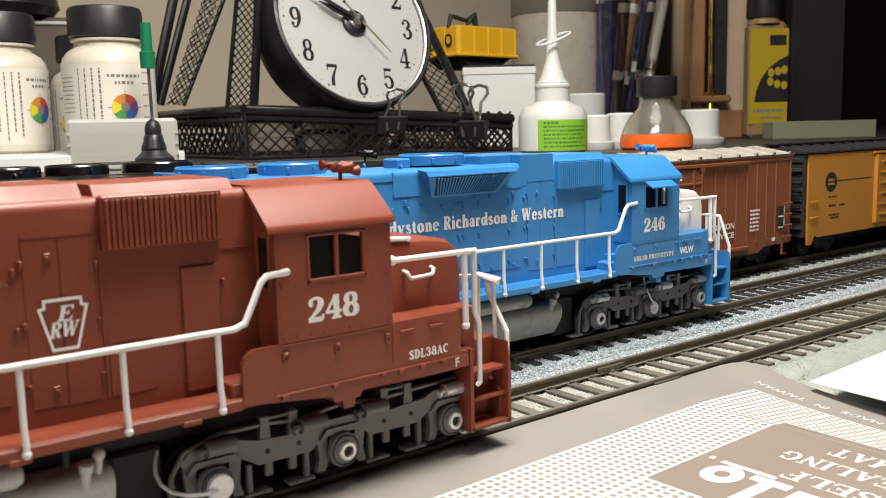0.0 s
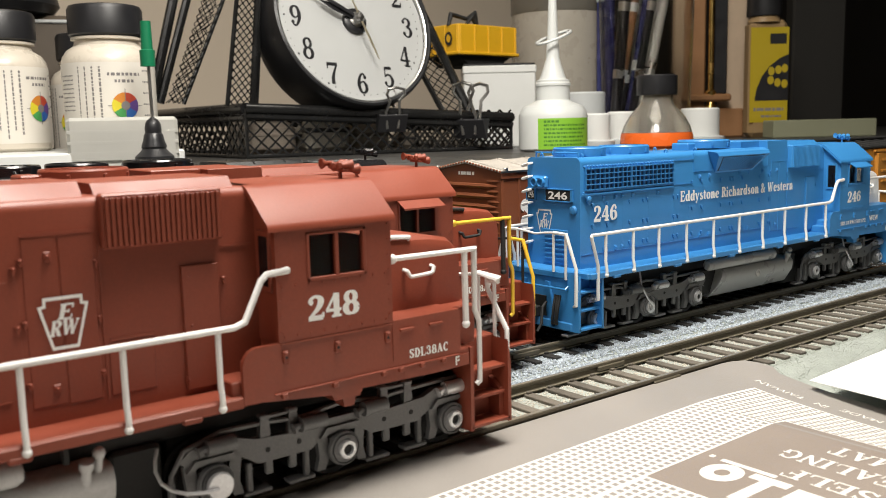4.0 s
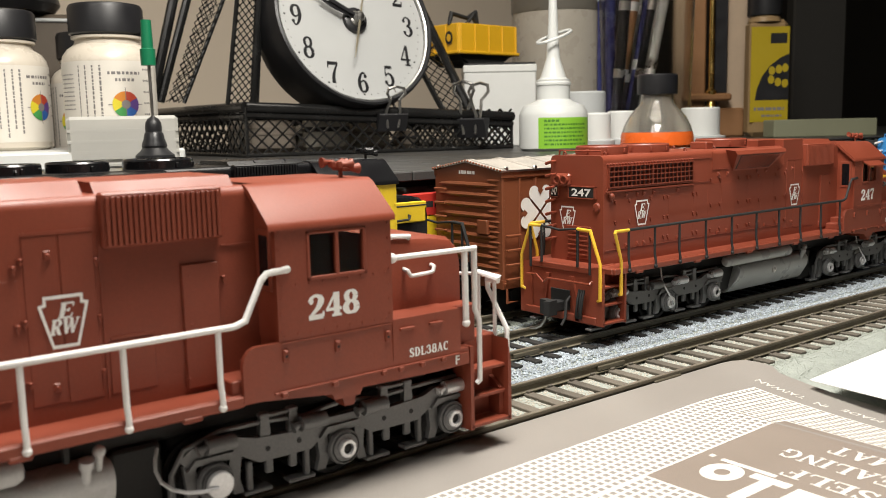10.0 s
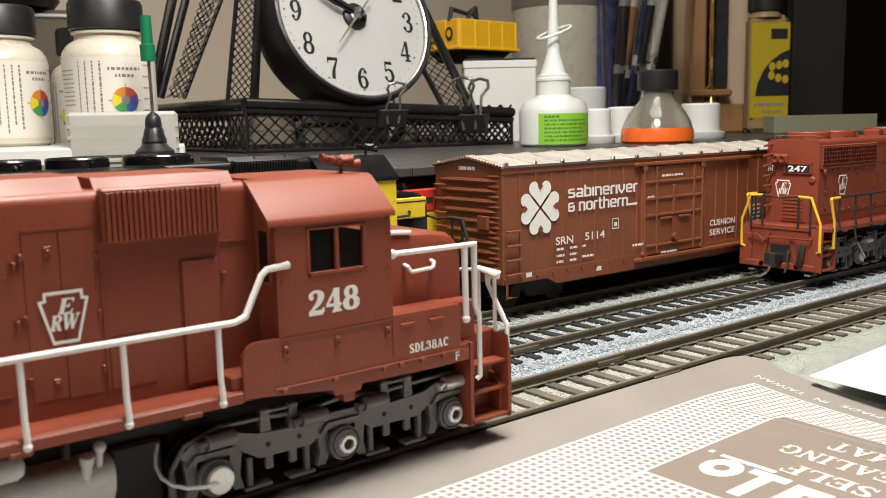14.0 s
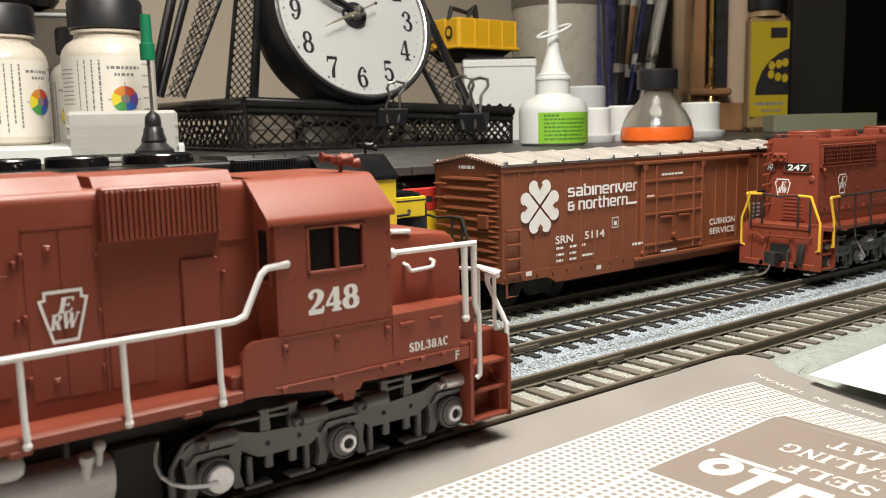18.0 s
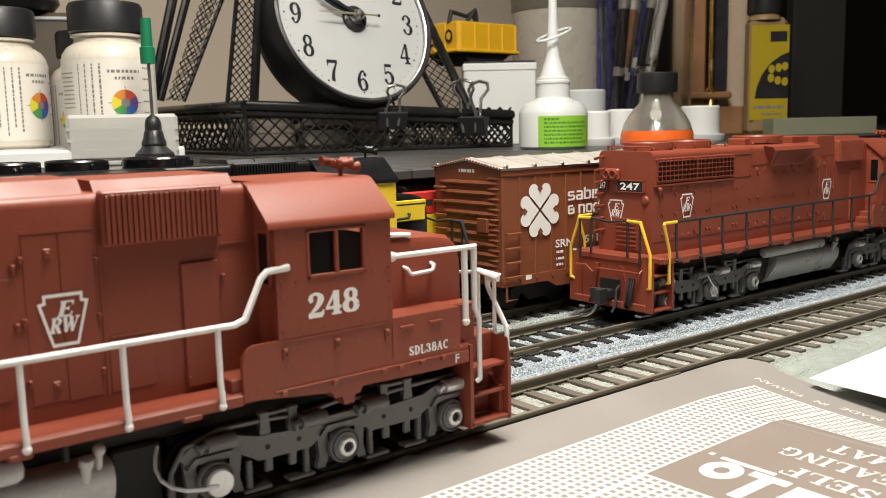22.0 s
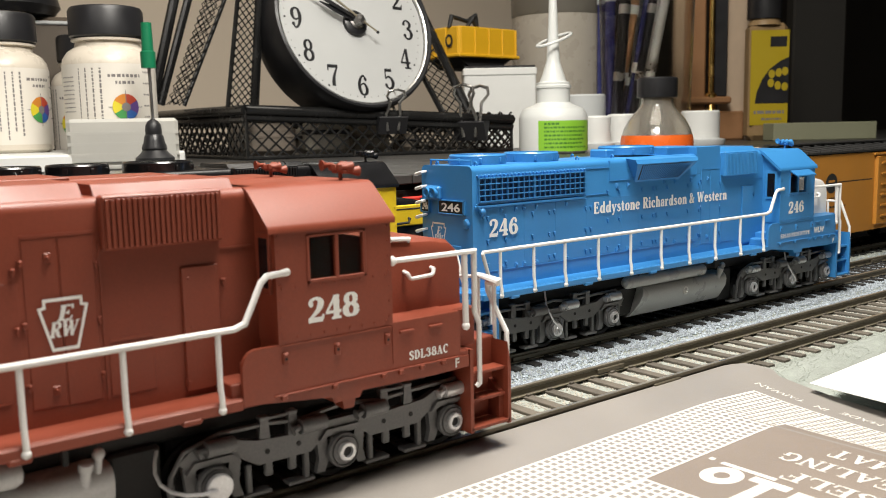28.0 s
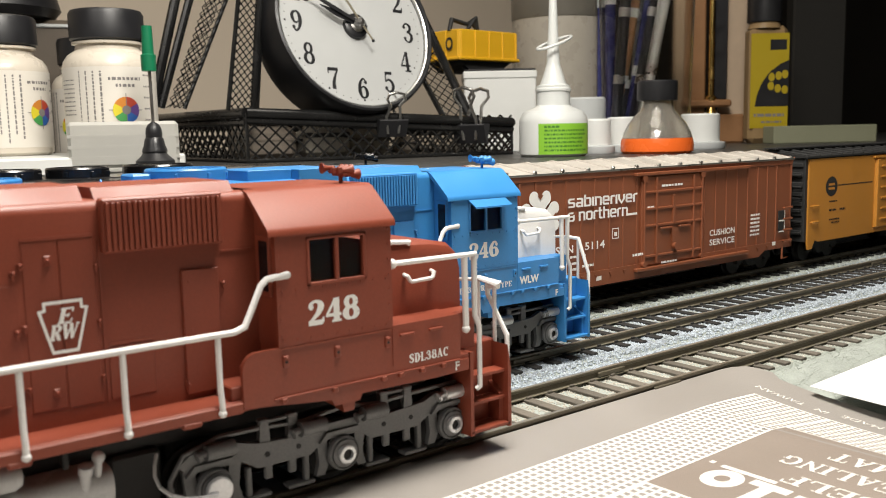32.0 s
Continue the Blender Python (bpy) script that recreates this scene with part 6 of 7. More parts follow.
    words("SELF", 4.6, 41.0, -75.6, 16.0, "mat_lettering", True)
    words("HEALING", 4.6, 49.2, -79.5, 25.5, "mat_lettering", True)
    words("MAT", 4.6, 57.0, -72.0, 12.4, "mat_lettering", True)
    words("MADE", 2.3, 90.4, -52.3, 9.2, "mat_lettering")
    words("IN", 2.3, 89.0, -40.4, 2.8, "mat_lettering")
    words("TAIWAN", 2.3, 89.6, -34.6, 12.6, "mat_lettering")
    words("BRAND", 1.6, 32.2, -72.5, 5.5, "mat_lettering")
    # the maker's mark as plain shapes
    ring, rf, nn = [], [], 28
    for r in (1.0, 0.38):
        ring += [(30.0 + 4.3 * r * math.sin(2 * math.pi * k / nn), -52.6 + 3.6 * r * math.cos(2 * math.pi * k / nn)) for k in range(nn)]
    rf = [(k, (k + 1) % nn, nn + (k + 1) % nn, nn + k) for k in range(nn)]
    on_mat(ring, rf, "mark_ring", PRINT, ob, 0.04)
    for poly in ([(34.6, -49.0), (35.8, -49.0), (35.8, -60.0), (34.6, -60.0)], [(34.0, -56.8), (34.0, -64.0), (31.6, -64.0), (31.6, -61.6), (21.6, -61.6), (21.6, -59.2), (31.6, -59.2), (31.6, -56.8)],
                 [(33.2, -65.4), (33.2, -72), (30, -72), (30, -68.4), (24, -68.4), (24, -72), (21, -72), (21, -65.4)], [(35.0, -47.2), (36.2, -47.2), (36.2, -46.2), (35.0, -46.2)]):
        on_mat(poly, [tuple(range(len(poly)))], "mark_bar", PRINT, ob, 0.04)
    return ob


def paper_sheet():
    g, nx, ny = Geo(), 16, 12
    for j in range(ny + 1):
        for i in range(nx + 1):
            a, b = i / nx, j / ny
            # corner, the way along its far edge, the way along its near edge
            x, y = 96.5 + 180 * a - 8 * b, -31.0 + 9.2 * a - 100 * b
            z = -2.0 - 3.0 * a * a - 2.0 * b * b
            g.v.append((x, y, z))
    w = nx + 1
    m = len(g.v)
    g.v += [(x, y, z - 0.15) for x, y, z in g.v]
    for j in range(ny):
        for i in range(nx):
            q = (j * w + i, j * w + i + 1, (j + 1) * w + i + 1, (j + 1) * w + i)
            g.f += [q, tuple(k + m for k in q[::-1])]
    rim = list(range(w)) + [(j + 1) * w - 1 for j in range(1, ny + 1)] + [ny * w + i for i in range(w - 2, -1, -1)] + [j * w for j in range(ny - 1, 0, -1)]
    for a, b in zip(rim, rim[1:] + rim[:1]):
        g.f.append((a, b, b + m, a + m))
    return tagged(g.obj("paper_sheet", PAPER), "white card sheet lying over the gravel", "paper")


# ---- back shelf and room ----
SHELF = material("dark_slate_board", (0.05, 0.049, 0.047), 0.42, spots=0.25, size=150)
WALL = material("beige_wall_paint", (0.70, 0.60, 0.48), 0.8, spots=0.06, size=20)
DARKWALL = material("dark_brown_panel", (0.018, 0.0165, 0.014), 0.7, spots=0.2, size=20)
# wall paint darkened: the lack of light is put into its colour
ROOMSHADE = material("unlit_room_shade", (0.04, 0.036, 0.03), 0.8, spots=0.2, size=10)
CEIL = material("white_ceiling_paint", (0.7, 0.68, 0.64), 0.9, spots=0.05, size=10)
SZ = 45.0  # top of the back shelf


def room():
    tagged(Geo().box(-1600, 620, 640, 660, -800, 1700).obj("wall_back", WALL), "beige painted wall behind the bench", "wall", kind="structure")
    tagged(Geo().box(640, 2500, 700, 720, -800, 1700).obj("wall_back_2", ROOMSHADE), "wall beyond the bench, coloured dark as if unlit", "wall", kind="structure")
    tagged(Geo().box(-1620, -1600, -2000, 660, -800, 1700).obj("wall_west", WALL), "beige painted wall", "wall", kind="structure")
    tagged(Geo().box(2500, 2520, -2000, 720, -800, 1700).obj("wall_east", ROOMSHADE), "wall coloured dark as if unlit", "wall", kind="structure")
    tagged(Geo().box(-1620, 2520, -2020, -2000, -800, 1700).obj("wall_south", WALL), "beige painted wall", "wall", kind="structure")
    tagged(Geo().box(-1620, 2520, -2020, 720, 1700, 1720).obj("ceiling", CEIL), "white ceiling", "ceiling", kind="structure")
    tagged(Geo().box(-1620, 2520, -2020, 720, -820, -800).obj("floor", DARKWALL), "dark floor", "floor", kind="structure")
    tagged(Geo().box(-700, 1100, -420, 640, -30, -9.5).obj("bench_top", SHELF), "dark bench top under the layout", "bench", kind="structure")
    sh = thing("back_shelf", "dark slate-grey raised shelf behind the tracks", "shelf", kind="structure")
    x = -700
    k = 0
    while x < 1100:
        w = 46
        Geo().box(x + 0.25, x + w - 0.25, 108, 640, SZ - 3.4, SZ, 0.4).obj("board", SHELF, sh)
        x += w
    Geo().box(-700, 1100, 118, 640, -9.5, SZ - 3.4).obj("riser", FLATBLACK, sh)
    Geo().box(-700, 1100, 113, 118, 32, 39, 1.0).obj("metal_strip", DARKTANK, sh)
    panel = tagged(Geo().box(-26, 26, 0, 20, 0, 600, 2).obj("dark_panel", DARKWALL), "tall dark brown panel at the end of the shelf", "panel", kind="structure")
    panel.matrix_basis = pose(0.7455, 0.3355, SZ * MM, 0, 0, -38)


# ---- things on the shelf ----
JAR = material("cloudy_jar_plastic", (0.64, 0.58, 0.49), 0.3, spots=0.04, spec=0.5)
CAPBLACK = material("black_jar_lid", (0.016, 0.016, 0.018), 0.4, spots=0.2)
LABEL = material("white_label_paper", (0.73, 0.69, 0.62), 0.5, spots=0.03)
INK = material("grey_label_ink", (0.2, 0.185, 0.18), 0.6)
FROST = material("frosted_white_plastic", (0.70, 0.69, 0.64), 0.4, spots=0.03, trans=0.4)
MILKY = material("milky_bottle_plastic", (0.74, 0.76, 0.74), 0.35, spots=0.03, trans=0.12)
WHITECAP = material("white_cap_plastic", (0.72, 0.73, 0.71), 0.4, spots=0.03)
SMOKEGREY = material("smoky_grey_plastic", (0.36, 0.33, 0.28), 0.3, spots=0.06)
DULLLID = material("dull_grey_lid", (0.13, 0.12, 0.1), 0.35, spots=0.08)
PALECAP = material("pale_grey_plastic", (0.55, 0.57, 0.57), 0.4, spots=0.05)
GREENLABEL = material("lime_green_label", (0.24, 0.52, 0.04), 0.45, spots=0.04)
GREENCAP = material("green_cap_plastic", (0.008, 0.17, 0.075), 0.35, spots=0.06)
SMOKY = glass("smoky_plastic", (0.8, 0.78, 0.74), 0.15, 1.1)
# clear glass; its pale body colour stands in for milky reflections
SHEENGLASS = material("painted_sheen_glass", (0.80, 0.76, 0.68), 0.1, spots=0.12, size=60, trans=0.86, bump=0)
LIQUID = material("orange_liquid", (0.85, 0.15, 0.025), 0.25, spots=0.04)
MESH = material("black_wire_mesh", (0.012, 0.012, 0.012), 0.22, spots=0.2)
DIAL = material("white_clock_dial", (0.47, 0.48, 0.475), 0.5, spots=0.02)
WOOD = material("warm_brown_wood", (0.29, 0.145, 0.062), 0.5, spots=0.3, size=200)
BRASS = material("polished_brass", (0.62, 0.42, 0.14), 0.25, metal=1.0, spots=0.1)
PALEBRASS = material("pale_brass", (0.62, 0.55, 0.40), 0.35, metal=0.8, spots=0.05)
GOLD = material("golden_yellow_label", (0.42, 0.31, 0.012), 0.45, spots=0.06)
AMBER = material("amber_plastic", (0.30, 0.20, 0.10), 0.35, spots=0.06)
CARD = material("tan_cardboard", (0.5, 0.38, 0.27), 0.7, spots=0.1)
POUCH = material("dark_worn_leather", (0.17, 0.14, 0.11), 0.6, spots=0.35, size=150)
PALEFILLER = material("pale_tray_filler", (0.48, 0.44, 0.37), 0.8, spots=0.3, size=150)
SAGE = material("sage_green_card", (0.25, 0.255, 0.17), 0.6, spots=0.06)


def arc_strip(r, z0, z1, a0, a1, n, lift):
    g = Geo()
    for k in range(n + 1):
        a = radians(a0 + (a1 - a0) * k / n)
        for z in (z0, z1):
            g.v.append(((r + lift) * math.cos(a), (r + lift) * math.sin(a), z))
    g.f = [(2 * k, 2 * k + 2, 2 * k + 3, 2 * k + 1) for k in range(n)]
    return g


HUES = [("label_red", (0.45, 0.06, 0.03)), ("label_orange", (0.6, 0.22, 0.03)), ("label_yellow", (0.65, 0.55, 0.03)), ("label_green", (0.06, 0.3, 0.08)), ("label_blue", (0.03, 0.12, 0.4)), ("label_purple", (0.12, 0.06, 0.25))]
HUE = [material(n, c, 0.5, spots=0.05) for n, c in HUES]


def paint_jar(at, r, face, seed, height=64.0):
    """A screw-lid paint jar; face: the way its label's colour wheel looks, in degrees."""
    jar = thing("paint_jar", "cloudy plastic paint jar with black screw lid and white label", "jar", at, face, "paint jars")
    h, q = height, r / 21.7
    prof = [(r - 2, 0), (r, 1.5), (r, h * 0.60), (r - 0.6, h * 0.645), (r - 2.6, h * 0.69), (15.4 * q, h * 0.725), (15.0 * q, h * 0.76), (16.6 * q, h * 0.765), (16.6 * q, h * 0.78), (14.8 * q, h * 0.79), (14.8 * q, h * 0.9)]
    Geo().lathe(prof, 0, 0, 48).obj("body", JAR, jar)
    g = Geo().lathe([(16.8 * q, h * 0.79), (17.4 * q, h * 0.80), (17.4 * q, h * 0.97), (16.6 * q, h * 0.995), (15.6 * q, h), (0.01, h)], 0, 0, 144)
    for k in range(144, 432):  # fine ridges round the lid
        if k % 2:
            x, y, z = g.v[k]
            g.v[k] = (x * 1.006, y * 1.006, z)
    g.obj("lid", CAPBLACK, jar)
    z0, z1 = h * 0.06, h * 0.60
    label = arc_strip(r, z0, z1, -170, 150, 64, 0.12).obj("label", LABEL, jar)

    def bent(polys, mat, name, lift=0.2):
        g = Geo()
        for poly in polys:
            g.add([((r + lift) * math.cos(a / r), (r + lift) * math.sin(a / r), b) for a, b in poly], [tuple(range(len(poly)))])
        return g.obj(name, mat, label)

    zc, R = z0 + (z1 - z0) * 0.455, 6.2 * q
    for k in range(12):
        a0, a1 = math.pi * k / 6, math.pi * (k + 1) / 6
        for r0, r1, hue in ((1.9, R, HUE[(-(k // 2)) % 6]),):
            poly = [(r0 * math.sin(a0), zc + r0 * math.cos(a0)), (r1 * math.sin(a0), zc + r1 * math.cos(a0)), (r1 * math.sin((a0 + a1) / 2), zc + r1 * math.cos((a0 + a1) / 2)), (r1 * math.sin(a1), zc + r1 * math.cos(a1)), (r0 * math.sin(a1), zc + r0 * math.cos(a1))]
            bent([poly], hue, "colour_wheel", 0.42)
    t = 0.16
    cross = [[(-R - 1.6, zc - t), (0, zc - t), (0, zc + t), (-R - 1.6, zc + t)], [(0, zc - t), (R + 1.6, zc - t), (R + 1.6, zc + t), (0, zc + t)], [(-t, zc - R - 1.6), (t, zc - R - 1.6), (t, zc), (-t, zc)], [(-t, zc), (t, zc), (t, zc + R + 1.6), (-t, zc + R + 1.6)]]
    cross.append([(2.0 * math.sin(2 * math.pi * k / 12), zc + 2.0 * math.cos(2 * math.pi * k / 12)) for k in range(12)])
    bent(cross, INK, "wheel_cross", 0.55)
    rnd, lines = random.Random(seed), []

    def row(a, b, length, hh):
        x = a
        while x < a + length:
            w = min(hh * rnd.uniform(0.6, 1.4), a + length - x)
            lines.append([(x, b), (x + w, b), (x + w, b + hh), (x, b + hh)])
            x += w + hh * 0.5

    row(-7.0, zc + R + 7.4, 14.4, 1.3)
    row(-4.0, zc + R + 4.4, 8.4, 1.3)
    for c in range(4):  # upright lines of small print
        a, b = -10.6 - 3.2 * c, z1 - 2
        while b > z0 + 4 + 3 * (c % 2):
            w = rnd.uniform(0.6, 2.2)
            lines.append([(a, b - w), (a + 0.85 - 0.12 * c, b - w), (a + 0.85 - 0.12 * c, b), (a, b)])
            b -= w + 0.5
    for c in range(9):
        row(-32.5, z1 - 6 - 1.9 * c, 9.5, 0.5)
    for c in range(5):
        row(9.2, z1 - 4 - 5.0 * c, 3.6, 0.7)
    bent(lines, INK, "small_print", 0.2)
    return jar


def lattice(g, corner, u, v, nu, nv, r=0.34):
    """Diamond wire mesh over the parallelogram corner + u + v."""
    c, u, v = Vector(corner), Vector(u), Vector(v)
    for s in (1, -1):
        for k in range(-nv, nu + nv):
            a, b = (k / nu, 0.0), ((k + s * nv) / nu, 1.0)
            # keep within 0..1 along u
            p, q = list(a), list(b)
            da = q[0] - p[0]
            t0, t1 = 0.0, 1.0
            for lim, sign in ((0.0, 1), (1.0, -1)):
                f0, f1 = sign * (p[0] - lim), sign * (q[0] - lim)
                if f0 < 0 and f1 < 0:
                    t0, t1 = 1.0, 0.0
                elif f0 < 0:
                    t0 = max(t0, f0 / (f0 - f1))
                elif f1 < 0:
                    t1 = min(t1, f0 / (f0 - f1))
            if t1 - t0 < 0.02:
                continue
            e = [c + u * (p[0] + da * t) + v * t for t in (t0, t1)]
            g.tube(e, r, 4)
    return g


def desk_tidy():
    ob = thing("desk_tidy", "black wire-mesh desk tidy with slanted legs and low tray", "organiser")
    fl, fr, bl, br = (118.2, 306.6), (277.5, 270.6), (122.0, 440.0), (300, 400)
    zt = lambda p: 72.0 - 0.0465 * (p[0] - 118)
    zb = SZ
    P = lambda p, z: (p[0], p[1], z)
    ring = [fl, fr, br, bl]
    for a, b in ((fl, fr), (fr, br), (br, bl), (bl, fl)):
        Geo().tube([P(a, zt(a)), P(b, zt(b))], 3.0, 12).obj("rim", MESH, ob)
        Geo().tube([P(a, zt(a) - 4.2), P(b, zt(b) - 5.0)], 1.9, 8).obj("rim", MESH, ob)
        Geo().tube([P(a, zb + 1.2), P(b, zb + 1.2)], 1.2, 8).obj("rim", MESH, ob)
        ln = math.dist(a, b)
        hgt = zt(a) - zb - 4
        g = lattice(Geo(), P(a, zb + 1), (b[0] - a[0], b[1] - a[1], 0), (0, 0, hgt), int(ln / 7.6), 3, 0.68)
        g.obj("mesh_side", MESH, ob)
    for p in ring:
        Geo().tube([P(p, zb), P(p, zt(p))], 1.0, 8).obj("corner_post", MESH, ob)
    # slanted legs: bars with wire mesh between
    def bar(p, q, r):
        Geo().tube([p, q], r, 10).obj("leg_bar", MESH, ob)

    def web(a0, a1, b0, b1, n, m):
        a0, a1, b0 = Vector(a0), Vector(a1), Vector(b0)
        lattice(Geo(), a0, b0 - a0, a1 - a0, n, m, 0.36).obj("leg_mesh", MESH, ob)

    bar((102.6, 400, 77.9), (124.5, 400, 156), 3.1)
    bar((108.2, 401, 77.9), (134.4, 401, 156), 2.6)
    bar((122.8, 400, 77.2), (159.8, 400, 157), 1.3)
    web((113, 400, 77.9), (145, 400, 157), (122.8, 400, 77.2), None, 3, 18)
    web((123, 398, 77.9), (159, 398, 157), (112, 402, 77.9), None, 2, 14)
    bar((113.2, 318, 73.8), (125.0, 318, 150), 1.2)
    bar((128.3, 318, 72.8), (136.6, 318, 150), 2.0)
    bar((130.6, 321, 72.8), (138.6, 321, 150), 2.4)
    web((113.2, 318, 73.8), (125.0, 318, 150), (128.3, 318, 72.8), None, 4, 18)
    bar((248.2, 299.9, 67.8), (246, 352, 134), 1.8)
    bar((261.4, 289.6, 66.8), (258.0, 345, 150), 2.8)
    web((248.2, 299.9, 67.8), (250, 352, 142), (261.4, 289.6, 66.8), None, 3, 14)
    return ob


def binder_clip(at, turn, leans=((-1, 0.35), (1, 0.15)), size=1.25, tall=1.0):
    ob = thing("binder_clip", "black binder clip with silver wire handles on the tray rim", "clip", at, turn, "binder clips")
    g = Geo().prism([(-3.4, 0.6), (-0.4, 8), (0.4, 8), (3.4, 0.6), (3.0, 0.0), (-3.0, 0.0)], "x", -7, 7)
    g.v = [(x, y, 8 - z) for x, y, z in g.v]
    g.v = [(x, y, z - 9) for x, y, z in g.v]
    g.obj("clip_body", CAPBLACK, ob)
    for s, lean in leans:
        pts = [(-2.6, s * 1.6, -7.5), (-3.4, s * 2.4, 0), (-2.2, s * (3 + 6 * lean), 7), (-4.4, s * (3 + 10 * lean), 11), (-3.6, s * (3 + 12 * lean), 14), (0, s * (3 + 13 * lean), 15.2), (3.6, s * (3 + 12 * lean), 14), (4.4, s * (3 + 10 * lean), 11), (2.2, s * (3 + 6 * lean), 7), (3.4, s * 2.4, 0), (2.6, s * 1.6, -7.5)]
        pts = [(x, y, z * tall if z > 0 else z) for x, y, z in pts]
        Geo().tube(pts, 0.62, 8).obj("wire_handle", STEEL, ob)
    ob.scale = (size, size, size)
    return ob


def clock():
    """A round desk clock; the dial faces its own -y."""
    ob = thing("desk_clock", "round black desk clock with white dial and serif numerals", "clock")
    ob.matrix_basis = pose(0.1862, 0.3028, 0.1201, -16.6, 2.7, -2.3)
    r = 47.2
    Geo().lathe([(r + 0.5, -1), (r + 1.0, -3.2), (r + 2.4, -4.6), (r + 3.6, -4.0), (r + 4.2, -1), (r + 4.2, 20), (r + 2, 27), (0.01, 27)], 0, 0, 72, "y", closed=False).obj("case", CAPBLACK, ob)
    Geo().lathe([(r + 0.1, -1.0), (r + 0.3, -2.6), (r + 0.9, -3.0), (r + 0.8, -1.0)], 0, 0, 72, "y", closed=False).obj("bezel", STEEL, ob)
    Geo().lathe([(0.01, 0), (r + 0.4, 0.0), (r + 0.4, 1)], 0, 0, 72, "y").obj("dial", DIAL, ob)
    for k in range(1, 13):
        a = math.pi * k / 6
        h = 12.6
        w = 6.8 if k < 10 and k != 1 else (4.6 if k == 1 else 11.5)
        cx, cz = 36.6 * math.sin(a), 36.6 * math.cos(a)
        penned(str(k), h, CAPBLACK, ob, (cx - w / 2, -0.1, cz - h / 2), (1, 0, 0), (0, 0, 1), width=w, name="numeral", bold=0.95)
    g = Geo()
    for k in range(60):
        a = math.pi * k / 30
        q = 0.62 if k % 5 == 0 else 0.3
        x, z = 43.6 * math.sin(a), 43.6 * math.cos(a)
        g.lathe([(q, -0.12), (0.01, -0.13)], x, 0, 8, "y", z)
    g.obj("minute_mark", CAPBLACK, ob)

    Geo().lathe([(7.4, -0.1), (7.2, -2.4), (6.0, -3.2), (0.01, -3.4)], 0, 0, 28, "y").obj("boss", CAPBLACK, ob)

    def hand(name, length, width, ang, y, tail, mat):
        g = Geo().prism([(-width * 0.5, -tail), (width * 0.5, -tail), (width * 0.7, length * 0.6), (0.15, length), (-0.15, length), (-width * 0.7, length * 0.6)], "y", y, y - 0.5)
        o = g.obj(name, mat, ob)
        o.matrix_basis = pose(0, 0, 0, 0, ang, 0)
        return o

    hand("hour_hand", 25, 2.6, 291, -4.6, 4, CAPBLACK)
    hand("minute_hand", 37, 1.7, 296, -6.0, 5, CAPBLACK)
    sec = hand("second_hand", 26, 0.9, 135, -7.4, 12, PALEBRASS)
    Geo().lathe([(0.9, -7.3), (0.9, -7.9), (0.01, -7.95)], 0, 0, 14, "y", -12.5).obj("counterweight", CAPBLACK, sec)
    Geo().lathe([(4.4, -2), (4.4, -4), (3.0, -4.4), (3.0, -7.6), (2.2, -8.6), (0.01, -9.0)], 0, 0, 24, "y").obj("hub", STEEL, ob)
    return ob, sec


def simple_lathe(name, label, category, at, prof, mat, part_name="body", n=36, group=""):
    ob = thing(name, label, category, at, 0, group)
    Geo().lathe(prof, 0, 0, n).obj(part_name, mat, ob)
    return ob


